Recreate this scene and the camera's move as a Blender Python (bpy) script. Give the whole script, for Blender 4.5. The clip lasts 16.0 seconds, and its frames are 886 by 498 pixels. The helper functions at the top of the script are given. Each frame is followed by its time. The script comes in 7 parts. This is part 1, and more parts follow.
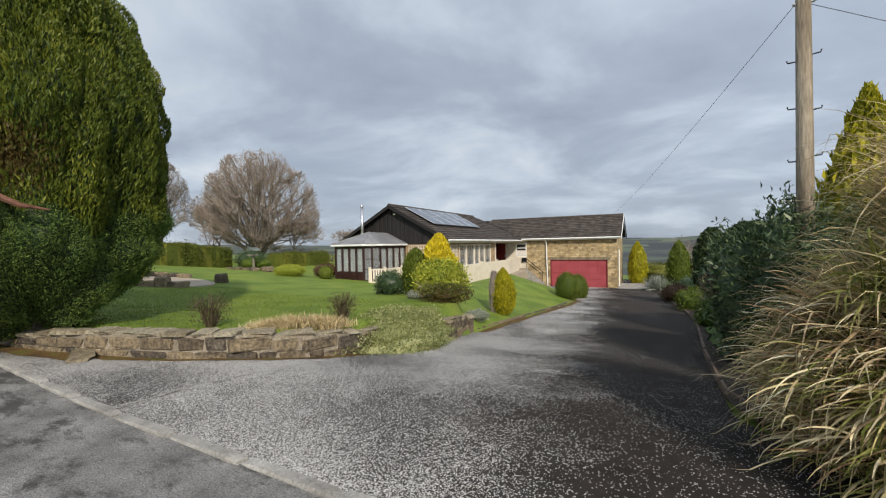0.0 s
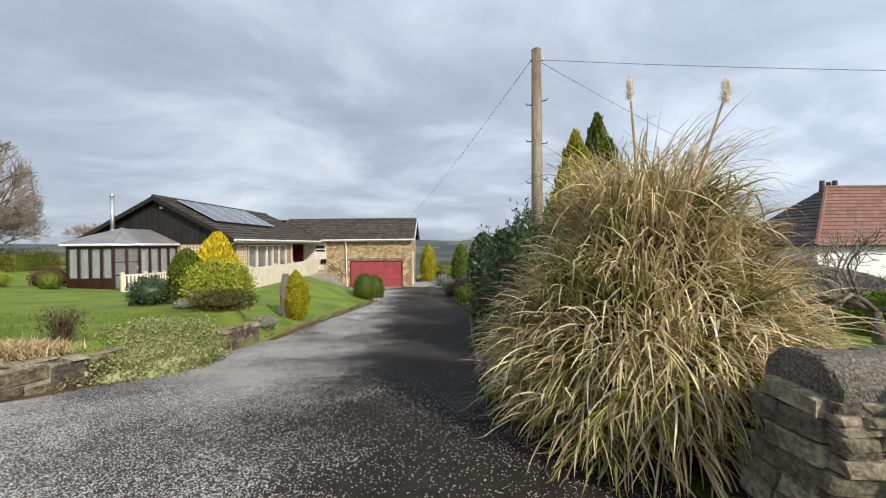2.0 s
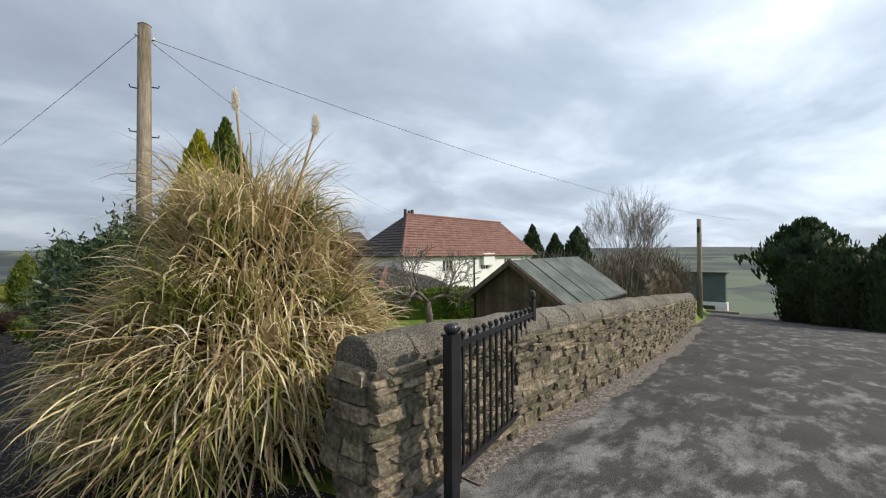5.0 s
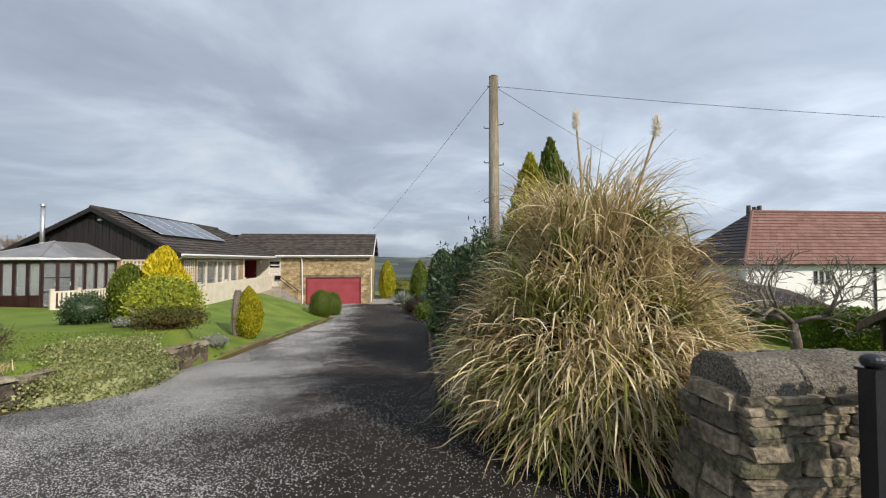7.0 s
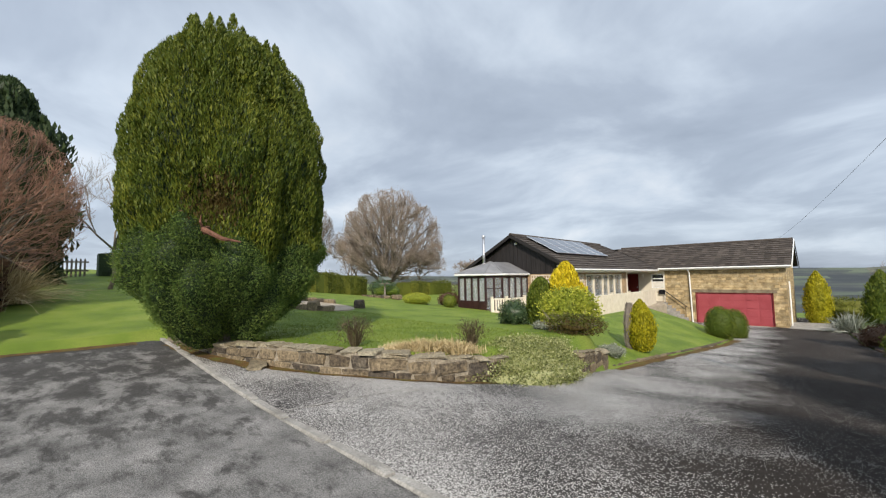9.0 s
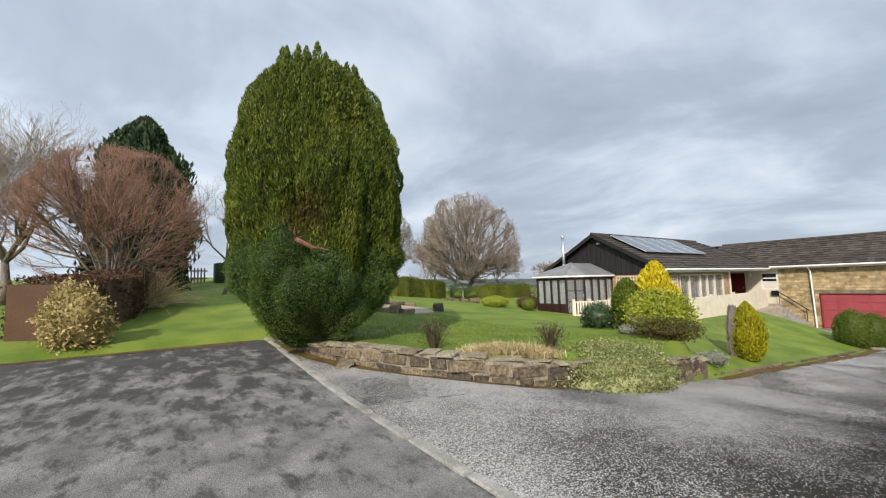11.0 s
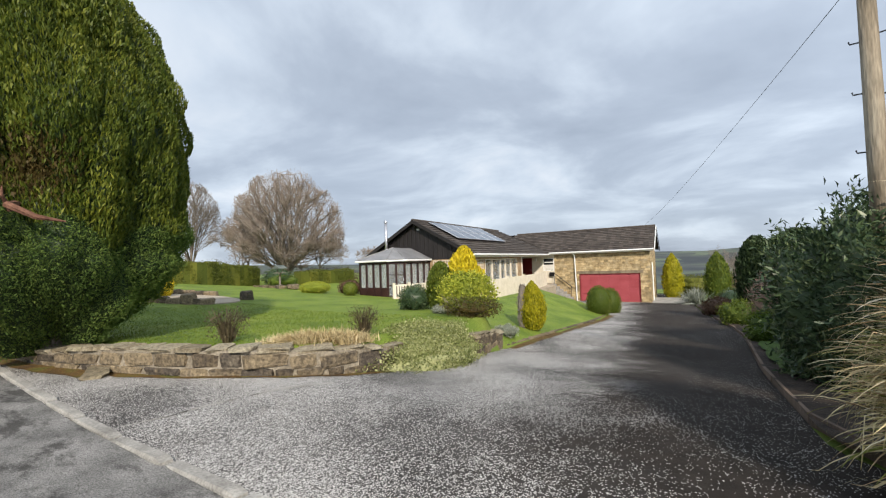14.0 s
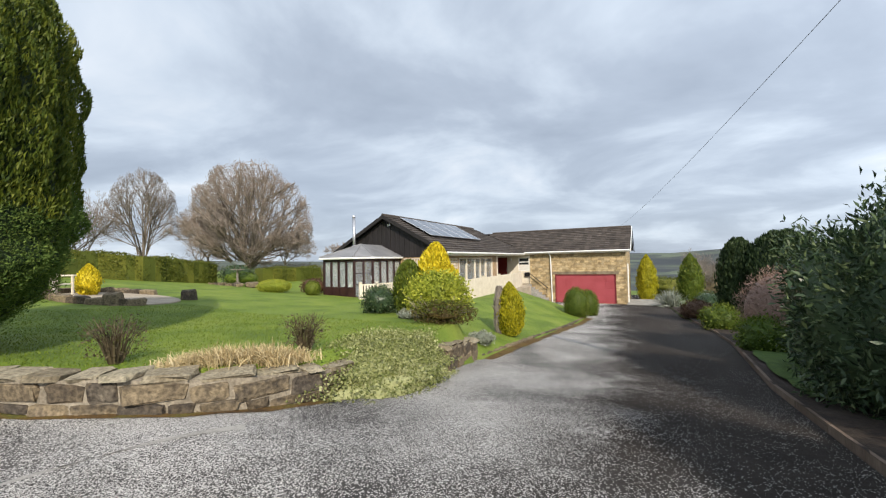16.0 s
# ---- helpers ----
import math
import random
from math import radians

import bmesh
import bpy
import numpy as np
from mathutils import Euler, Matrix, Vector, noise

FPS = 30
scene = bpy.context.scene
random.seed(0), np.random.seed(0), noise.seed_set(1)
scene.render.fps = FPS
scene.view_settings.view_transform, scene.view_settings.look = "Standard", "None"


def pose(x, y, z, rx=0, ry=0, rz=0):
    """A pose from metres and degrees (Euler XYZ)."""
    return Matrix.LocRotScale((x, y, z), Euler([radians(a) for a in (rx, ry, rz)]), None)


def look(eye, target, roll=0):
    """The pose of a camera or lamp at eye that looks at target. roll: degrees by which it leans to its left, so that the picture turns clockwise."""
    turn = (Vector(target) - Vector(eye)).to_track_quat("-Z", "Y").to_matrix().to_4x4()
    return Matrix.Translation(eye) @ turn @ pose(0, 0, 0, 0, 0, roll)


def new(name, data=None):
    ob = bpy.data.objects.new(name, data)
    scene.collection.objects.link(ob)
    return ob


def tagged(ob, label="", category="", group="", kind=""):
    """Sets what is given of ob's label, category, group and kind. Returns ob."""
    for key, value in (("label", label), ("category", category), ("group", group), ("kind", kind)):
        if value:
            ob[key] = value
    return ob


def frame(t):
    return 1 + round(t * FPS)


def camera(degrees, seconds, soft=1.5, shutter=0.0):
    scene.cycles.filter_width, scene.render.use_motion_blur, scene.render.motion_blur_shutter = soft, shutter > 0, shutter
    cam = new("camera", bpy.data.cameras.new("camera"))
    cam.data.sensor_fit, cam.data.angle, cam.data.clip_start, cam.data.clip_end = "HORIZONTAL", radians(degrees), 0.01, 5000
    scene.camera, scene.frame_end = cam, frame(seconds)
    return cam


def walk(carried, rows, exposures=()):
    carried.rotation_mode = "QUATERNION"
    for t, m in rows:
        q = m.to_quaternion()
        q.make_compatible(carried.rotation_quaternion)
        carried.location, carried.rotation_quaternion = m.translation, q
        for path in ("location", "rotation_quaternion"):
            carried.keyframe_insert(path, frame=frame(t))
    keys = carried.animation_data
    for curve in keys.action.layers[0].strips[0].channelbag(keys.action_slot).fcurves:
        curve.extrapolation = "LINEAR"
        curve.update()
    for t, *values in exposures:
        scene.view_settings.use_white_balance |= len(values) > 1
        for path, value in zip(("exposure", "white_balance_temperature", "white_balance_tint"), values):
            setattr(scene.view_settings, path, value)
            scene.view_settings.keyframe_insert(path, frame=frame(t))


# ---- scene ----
cam = camera(95.3, 16.0, soft=1.2)
PATH = [
    (0, (-0.333, 0.041, 1.498), (-1.258, 1.814, 1.48), -1.1),
    (0.5, (-0.322, 0.037, 1.502), (-1.178, 1.844, 1.482), -1.2),
    (1, (-0.3, 0.04, 1.508), (-0.992, 1.916, 1.487), -1.3),
    (1.5, (-0.213, 0.081, 1.481), (-0.619, 2.039, 1.459), -0.9),
    (2, (-0.102, 0.14, 1.505), (-0.106, 2.14, 1.479), -0.5),
    (2.5, (-0.009, 0.155, 1.482), (0.449, 2.102, 1.461), -0.0),
    (3, (0.047, 0.12, 1.503), (0.93, 1.914, 1.482), 0.0),
    (3.5, (0.107, 0.091, 1.5), (1.303, 1.695, 1.492), 0.3),
    (3.7, (0.131, 0.089, 1.496), (1.419, 1.62, 1.496), 0.2),
    (4.75, (0.11, 0.02, 1.5), (1.61, 1.34, 1.52), -0.2),
    (5.8, (0.083, -0.035, 1.502), (1.324, 1.534, 1.523), -0.6),
    (6, (0.063, -0.017, 1.493), (1.189, 1.635, 1.523), -0.3),
    (6.5, (0.026, 0.057, 1.454), (0.744, 1.923, 1.512), 0.6),
    (7, (-0.123, -0.006, 1.492), (0.076, 1.983, 1.549), -0.1),
    (7.5, (-0.25, 0.063, 1.483), (-0.59, 2.032, 1.561), -0.4),
    (8, (-0.333, 0.023, 1.458), (-1.147, 1.847, 1.56), -0.4),
    (8.5, (-0.466, 0.012, 1.427), (-1.629, 1.635, 1.551), -0.9),
    (9, (-0.496, -0.021, 1.43), (-1.886, 1.41, 1.575), -0.9),
    (9.5, (-0.491, -0.045, 1.436), (-2.011, 1.245, 1.595), -1.1),
    (10.75, (-0.43, -0.03, 1.43), (-2.08, 1.1, 1.60), -1.6),
    (12, (-0.385, 0.004, 1.422), (-1.869, 1.336, 1.573), -1.8),
    (12.5, (-0.382, 0.03, 1.43), (-1.749, 1.484, 1.56), -1.7),
    (13, (-0.384, 0.076, 1.424), (-1.622, 1.643, 1.532), -1.8),
    (13.5, (-0.433, 0.173, 1.401), (-1.554, 1.827, 1.486), -1.8),
    (14, (-0.565, 0.408, 1.362), (-1.593, 2.123, 1.433), -2.0),
    (14.5, (-0.712, 0.699, 1.377), (-1.679, 2.448, 1.436), -1.6),
    (15, (-0.864, 1.028, 1.379), (-1.803, 2.793, 1.438), -1.4),
    (15.5, (-0.951, 1.313, 1.383), (-1.877, 3.085, 1.444), -1.2),
    (16, (-1.114, 1.598, 1.358), (-2.032, 3.374, 1.418), -1.2),
]
walk(cam, [(t, look(eye, target, roll)) for t, eye, target, roll in PATH],
     exposures=[(0.0, -0.20), (0.4, 0.08), (1.0, 0.1), (2.0, 0.0), (3.5, -0.15), (6.4, -0.24), (7.0, -0.15), (8.5, 0.0), (9.5, 0.0), (14.0, 0.1), (16.0, 0.12)])

# ---- world and sun ----
SUN_AZ, SUN_EL = radians(139), radians(34)   # clockwise from +y, and height
world = bpy.data.worlds.new("overcast_sky")
scene.world = world
world.use_nodes = True
wn, wl = world.node_tree.nodes, world.node_tree.links
wn.clear()
w_out = wn.new("ShaderNodeOutputWorld")
w_bg = wn.new("ShaderNodeBackground")
w_sky = wn.new("ShaderNodeTexSky")
w_sky.sky_type = "NISHITA"
w_sky.sun_disc = False
w_sky.sun_elevation, w_sky.sun_rotation = SUN_EL, SUN_AZ
w_scale = wn.new("ShaderNodeVectorMath")
w_scale.operation = "SCALE"
w_scale.inputs["Scale"].default_value = 0.07
w_tc = wn.new("ShaderNodeTexCoord")
w_sep = wn.new("ShaderNodeSeparateXYZ")
w_add = wn.new("ShaderNodeMath")
w_add.operation = "ADD"
w_add.inputs[1].default_value = 0.22
w_max = wn.new("ShaderNodeMath")
w_max.operation = "MAXIMUM"
w_max.inputs[1].default_value = 0.12
w_div = wn.new("ShaderNodeVectorMath")
w_div.operation = "DIVIDE"
w_map = wn.new("ShaderNodeMapping")
w_map.inputs["Scale"].default_value = (1.0, 1.1, 0.3)
w_n1 = wn.new("ShaderNodeTexNoise")
w_n1.inputs["Scale"].default_value = 1.15
w_n1.inputs["Detail"].default_value = 6
w_n1.inputs["Roughness"].default_value = 0.54
w_n1.inputs["Distortion"].default_value = 0.35
w_ramp = wn.new("ShaderNodeValToRGB")
for el, (pos, col) in zip([w_ramp.color_ramp.elements[0], w_ramp.color_ramp.elements[1],
                           w_ramp.color_ramp.elements.new(0.5), w_ramp.color_ramp.elements.new(0.62)],
                          [(0.26, (0.29, 0.34, 0.42, 1)), (0.80, (0.82, 0.86, 0.90, 1)),
                           (0.46, (0.39, 0.45, 0.54, 1)), (0.58, (0.52, 0.59, 0.68, 1))]):
    el.position, el.color = pos, col
w_mix = wn.new("ShaderNodeMix")
w_mix.data_type = "RGBA"
w_mix.inputs[0].default_value = 0.9
wl.new(w_tc.outputs["Generated"], w_sep.inputs[0])
wl.new(w_sep.outputs["Z"], w_add.inputs[0])
wl.new(w_add.outputs[0], w_max.inputs[0])
wl.new(w_tc.outputs["Generated"], w_div.inputs[0])
wl.new(w_max.outputs[0], w_div.inputs[1])
wl.new(w_div.outputs[0], w_map.inputs["Vector"])
wl.new(w_map.outputs[0], w_n1.inputs["Vector"])
wl.new(w_n1.outputs["Fac"], w_ramp.inputs[0])
wl.new(w_sky.outputs[0], w_scale.inputs[0])
wl.new(w_scale.outputs[0], w_mix.inputs[6])
wl.new(w_ramp.outputs[0], w_mix.inputs[7])
w_dot = wn.new("ShaderNodeVectorMath")
w_dot.operation = "DOT_PRODUCT"
w_dot.inputs[1].default_value = (math.sin(SUN_AZ), math.cos(SUN_AZ), 0.25)
wl.new(w_tc.outputs["Generated"], w_dot.inputs[0])
w_glow = wn.new("ShaderNodeMapRange")
w_glow.inputs["From Min"].default_value, w_glow.inputs["From Max"].default_value = -0.8, 0.5
w_glow.inputs["To Min"].default_value, w_glow.inputs["To Max"].default_value = 0.95, 1.45
wl.new(w_dot.outputs["Value"], w_glow.inputs["Value"])
w_lit = wn.new("ShaderNodeVectorMath")
w_lit.operation = "SCALE"
wl.new(w_mix.outputs[2], w_lit.inputs[0])
wl.new(w_glow.outputs[0], w_lit.inputs["Scale"])
wl.new(w_lit.outputs[0], w_bg.inputs["Color"])
w_bg.inputs["Strength"].default_value = 1.3
wl.new(w_bg.outputs[0], w_out.inputs[0])

sun_data = bpy.data.lights.new("sun", "SUN")
sun_data.energy, sun_data.angle, sun_data.color = 4.6, radians(2.0), (1.0, 0.90, 0.76)
sun = new("sun", sun_data)
sun.matrix_world = look((math.sin(SUN_AZ) * math.cos(SUN_EL) * 50, math.cos(SUN_AZ) * math.cos(SUN_EL) * 50, math.sin(SUN_EL) * 50), (0, 0, 0))


# ---- materials ----
def material(name, stops, rough=0.85, scale=6.0, bump=0.3, bump_scale=60.0, fine=0.25, island=0.0, per_object=0.0,
             metal=0.0, coarse=None, specular=0.3, stretch=(1, 1, 1)):
    """Noise between colour stops at one scale, darkened and lightened at a finer one, with relief."""
    m = bpy.data.materials.new(name)
    m.use_nodes = True
    n, l = m.node_tree.nodes, m.node_tree.links
    b = n["Principled BSDF"]
    b.inputs["Roughness"].default_value = rough
    b.inputs["Metallic"].default_value = metal
    b.inputs["Specular IOR Level"].default_value = specular
    g = n.new("ShaderNodeNewGeometry")
    mp = n.new("ShaderNodeMapping")
    mp.inputs["Scale"].default_value = stretch
    l.new(g.outputs["Position"], mp.inputs["Vector"])
    n1 = n.new("ShaderNodeTexNoise")
    n1.inputs["Scale"].default_value = scale
    n1.inputs["Detail"].default_value = 5
    l.new(mp.outputs[0], n1.inputs["Vector"])
    fac = n1.outputs["Fac"]
    if island or per_object:
        mixer = n.new("ShaderNodeMix")
        mixer.inputs[0].default_value = island or per_object
        l.new(fac, mixer.inputs[2])
        if island:
            l.new(g.outputs["Random Per Island"], mixer.inputs[3])
        else:
            oi = n.new("ShaderNodeObjectInfo")
            l.new(oi.outputs["Random"], mixer.inputs[3])
        fac = mixer.outputs[0]
    ramp = n.new("ShaderNodeValToRGB")
    els = ramp.color_ramp.elements
    lo, hi = (0.3, 0.7) if not (island or per_object) else (0.12, 0.88)
    k = len(stops)
    while len(els) < k:
        els.new(0.5)
    for i, c in enumerate(stops):
        els[i].position = lo + (hi - lo) * i / max(1, k - 1)
        els[i].color = (*c, 1)
    l.new(fac, ramp.inputs[0])
    n2 = n.new("ShaderNodeTexNoise")
    n2.inputs["Scale"].default_value = bump_scale
    n2.inputs["Detail"].default_value = 4
    l.new(mp.outputs[0], n2.inputs["Vector"])
    mr = n.new("ShaderNodeMapRange")
    mr.inputs["From Min"].default_value, mr.inputs["From Max"].default_value = 0.3, 0.7
    mr.inputs["To Min"].default_value, mr.inputs["To Max"].default_value = 1 - fine, 1 + fine
    l.new(n2.outputs["Fac"], mr.inputs["Value"])
    mul = n.new("ShaderNodeVectorMath")
    mul.operation = "SCALE"
    l.new(ramp.outputs[0], mul.inputs[0])
    l.new(mr.outputs[0], mul.inputs["Scale"])
    l.new(mul.outputs[0], b.inputs["Base Color"])
    if bump:
        bp = n.new("ShaderNodeBump")
        bp.inputs["Strength"].default_value = bump
        bp.inputs["Distance"].default_value = 0.02
        l.new(n2.outputs["Fac"], bp.inputs["Height"])
        l.new(bp.outputs[0], b.inputs["Normal"])
    return m


def leafy(name, stops, rough=0.55, scale=1.5, trans=0.25, stretch=(1, 1, 1), island=0.55):
    """Leaves: colour by leaf and by clump, a little light passing through."""
    m = material(name, stops, rough, scale, 0.0, 30.0, 0.15, island=island, specular=0.25, stretch=stretch)
    n, l = m.node_tree.nodes, m.node_tree.links
    b, out = n["Principled BSDF"], n["Material Output"]
    tr = n.new("ShaderNodeBsdfTranslucent")
    src = b.inputs["Base Color"].links[0].from_socket
    l.new(src, tr.inputs["Color"])
    mx = n.new("ShaderNodeMixShader")
    mx.inputs[0].default_value = trans
    l.new(b.outputs[0], mx.inputs[1])
    l.new(tr.outputs[0], mx.inputs[2])
    l.new(mx.outputs[0], out.inputs["Surface"])
    return m


def asphalt(name, dark, light, grit, patch, soil, soil_shade_from):
    """Worn tarmac with pale loose chippings in patches, and brown grime and painted shrub shade along one side."""
    m = bpy.data.materials.new(name)
    m.use_nodes = True
    n, l = m.node_tree.nodes, m.node_tree.links
    b = n["Principled BSDF"]
    b.inputs["Roughness"].default_value = 0.95
    b.inputs["Specular IOR Level"].default_value = 0.15
    g = n.new("ShaderNodeNewGeometry")

    def noise_at(scale, detail=4, rough=0.55):
        t = n.new("ShaderNodeTexNoise")
        t.inputs["Scale"].default_value, t.inputs["Detail"].default_value, t.inputs["Roughness"].default_value = scale, detail, rough
        l.new(g.outputs["Position"], t.inputs["Vector"])
        return t.outputs["Fac"]

    def ramp_of(fac, a, bb, ca, cb):
        r = n.new("ShaderNodeValToRGB")
        r.color_ramp.elements[0].position, r.color_ramp.elements[1].position = a, bb
        r.color_ramp.elements[0].color, r.color_ramp.elements[1].color = (*ca, 1), (*cb, 1)
        l.new(fac, r.inputs[0])
        return r.outputs[0]

    def mix_of(fac, a, bb):
        x = n.new("ShaderNodeMix")
        x.data_type = "RGBA"
        l.new(fac, x.inputs[0])
        l.new(a, x.inputs[6])
        l.new(bb, x.inputs[7])
        return x.outputs[2]

    base = ramp_of(noise_at(0.8, 6), 0.35, 0.68, dark, light)
    vor = n.new("ShaderNodeTexVoronoi")
    vor.inputs["Scale"].default_value = 145
    l.new(g.outputs["Position"], vor.inputs["Vector"])
    chip = n.new("ShaderNodeTexWhiteNoise")
    l.new(vor.outputs["Position"], chip.inputs["Vector"])
    area = ramp_of(noise_at(0.45, 5, 0.6), 0.40, 0.62, (patch[0],) * 3, (patch[1],) * 3)
    pick = n.new("ShaderNodeMath")
    pick.operation = "LESS_THAN"
    l.new(chip.outputs["Value"], pick.inputs[0])
    tint = ramp_of(chip.outputs["Value"], 0.0, 0.5, grit, tuple(c * 0.55 for c in grit))
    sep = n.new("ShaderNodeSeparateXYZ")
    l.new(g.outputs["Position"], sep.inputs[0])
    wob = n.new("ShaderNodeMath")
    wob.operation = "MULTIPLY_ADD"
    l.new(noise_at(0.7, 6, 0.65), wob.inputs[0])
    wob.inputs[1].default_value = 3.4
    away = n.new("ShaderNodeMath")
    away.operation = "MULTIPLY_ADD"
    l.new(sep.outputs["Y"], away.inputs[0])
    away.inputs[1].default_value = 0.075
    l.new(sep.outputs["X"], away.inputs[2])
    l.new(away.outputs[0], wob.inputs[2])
    # dark side band: real soil, deepened to carry the shrubs' shade as well
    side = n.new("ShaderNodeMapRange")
    side.inputs["From Min"].default_value, side.inputs["From Max"].default_value = soil_shade_from, soil_shade_from + 1.5
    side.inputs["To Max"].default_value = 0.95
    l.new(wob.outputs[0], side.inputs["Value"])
    soil_shade_col = ramp_of(noise_at(5.0, 6), 0.35, 0.7, soil, tuple(c * 1.8 for c in soil))
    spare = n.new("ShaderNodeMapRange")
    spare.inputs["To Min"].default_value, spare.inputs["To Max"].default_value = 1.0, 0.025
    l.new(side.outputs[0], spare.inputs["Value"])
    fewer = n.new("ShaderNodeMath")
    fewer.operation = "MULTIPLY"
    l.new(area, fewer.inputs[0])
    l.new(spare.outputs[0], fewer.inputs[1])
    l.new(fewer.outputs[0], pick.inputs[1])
    l.new(mix_of(pick.outputs[0], mix_of(side.outputs[0], base, soil_shade_col), tint), b.inputs["Base Color"])
    bp = n.new("ShaderNodeBump")
    bp.inputs["Strength"].default_value, bp.inputs["Distance"].default_value = 0.5, 0.008
    l.new(vor.outputs["Distance"], bp.inputs["Height"])
    l.new(bp.outputs[0], b.inputs["Normal"])
    return m


def lane_tarmac(name):
    """Old grey tarmac, fretted along its length by dark ragged blotches, damp and painted shadow streaks together, and
    fine cracks.
    """
    m = material(name, [(0.11, 0.106, 0.102), (0.18, 0.175, 0.167), (0.25, 0.24, 0.23)], 0.92, 2.2, 0.55, 95, 0.5, specular=0.2)
    n, l = m.node_tree.nodes, m.node_tree.links
    b = n["Principled BSDF"]
    g = n.new("ShaderNodeNewGeometry")
    mp = n.new("ShaderNodeMapping")
    mp.inputs["Scale"].default_value = (0.9, 1.9, 1.0)
    mp.inputs["Rotation"].default_value = (0, 0, 0.35)
    l.new(g.outputs["Position"], mp.inputs["Vector"])
    nz = n.new("ShaderNodeTexNoise")
    nz.inputs["Scale"].default_value, nz.inputs["Detail"].default_value, nz.inputs["Roughness"].default_value = 1.7, 9, 0.72
    nz.inputs["Distortion"].default_value = 0.15
    l.new(mp.outputs[0], nz.inputs["Vector"])
    sep = n.new("ShaderNodeSeparateXYZ")
    l.new(g.outputs["Position"], sep.inputs[0])
    # more of it towards the shaded verge and down the lane, shadow painted in
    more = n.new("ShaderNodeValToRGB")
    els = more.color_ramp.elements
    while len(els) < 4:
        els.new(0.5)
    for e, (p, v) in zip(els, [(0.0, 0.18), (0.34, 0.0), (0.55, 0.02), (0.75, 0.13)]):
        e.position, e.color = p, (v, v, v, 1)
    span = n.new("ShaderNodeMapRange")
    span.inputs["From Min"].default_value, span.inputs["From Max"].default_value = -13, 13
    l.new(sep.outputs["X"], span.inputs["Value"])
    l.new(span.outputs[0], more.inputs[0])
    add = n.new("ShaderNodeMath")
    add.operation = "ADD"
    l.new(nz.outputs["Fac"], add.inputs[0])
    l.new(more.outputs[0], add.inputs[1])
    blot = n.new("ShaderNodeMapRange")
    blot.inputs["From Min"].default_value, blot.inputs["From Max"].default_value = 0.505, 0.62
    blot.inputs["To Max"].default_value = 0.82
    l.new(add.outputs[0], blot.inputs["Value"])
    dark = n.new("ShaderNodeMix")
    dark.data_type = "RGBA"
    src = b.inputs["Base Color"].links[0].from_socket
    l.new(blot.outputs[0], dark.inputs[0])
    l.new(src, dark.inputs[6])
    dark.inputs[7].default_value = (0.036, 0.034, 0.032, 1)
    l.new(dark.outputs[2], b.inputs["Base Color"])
    return m


def stonework(name, stops, mortar, w=0.42, h=0.17):
    """Coursed stone on walls that stand along x or y."""
    m = material(name, stops, 0.9, 3.0, 0.5, 30.0, 0.3)
    n, l = m.node_tree.nodes, m.node_tree.links
    b = n["Principled BSDF"]
    g = n.new("ShaderNodeNewGeometry")
    sep = n.new("ShaderNodeSeparateXYZ")
    l.new(g.outputs["Position"], sep.inputs[0])
    add = n.new("ShaderNodeMath")
    l.new(sep.outputs["X"], add.inputs[0])
    l.new(sep.outputs["Y"], add.inputs[1])
    com = n.new("ShaderNodeCombineXYZ")
    l.new(add.outputs[0], com.inputs[0])
    l.new(sep.outputs["Z"], com.inputs[1])
    br = n.new("ShaderNodeTexBrick")
    br.inputs["Scale"].default_value = 1
    br.inputs["Brick Width"].default_value, br.inputs["Row Height"].default_value = w, h
    br.inputs["Mortar Size"].default_value = 0.012
    br.inputs["Color1"].default_value, br.inputs["Color2"].default_value = (0.62, 0.62, 0.62, 1), (1.25, 1.2, 1.12, 1)
    br.inputs["Mortar"].default_value = (*mortar, 1)
    br.offset_frequency, br.squash = 2, 0.7
    br.squash_frequency = 3
    l.new(com.outputs[0], br.inputs["Vector"])
    mul = n.new("ShaderNodeMix")
    mul.data_type, mul.blend_type = "RGBA", "MULTIPLY"
    mul.inputs[0].default_value = 1.0
    src = b.inputs["Base Color"].links[0].from_socket
    l.new(src, mul.inputs[6])
    l.new(br.outputs["Color"], mul.inputs[7])
    l.new(mul.outputs[2], b.inputs["Base Color"])
    bp = b.inputs["Normal"].links[0].from_node
    b2 = n.new("ShaderNodeBump")
    b2.inputs["Strength"].default_value, b2.inputs["Distance"].default_value = 0.6, 0.015
    b2.invert = True
    l.new(br.outputs["Fac"], b2.inputs["Height"])
    l.new(bp.outputs[0], b2.inputs["Normal"])
    l.new(b2.outputs[0], b.inputs["Normal"])
    return m


def glass(name, tint=(0.8, 0.85, 0.88)):
    m = bpy.data.materials.new(name)
    m.use_nodes = True
    b = m.node_tree.nodes["Principled BSDF"]
    b.inputs["Base Color"].default_value = (*tint, 1)
    b.inputs["Roughness"].default_value = 0.03
    b.inputs["Transmission Weight"].default_value = 0.85
    b.inputs["IOR"].default_value = 1.45
    return m


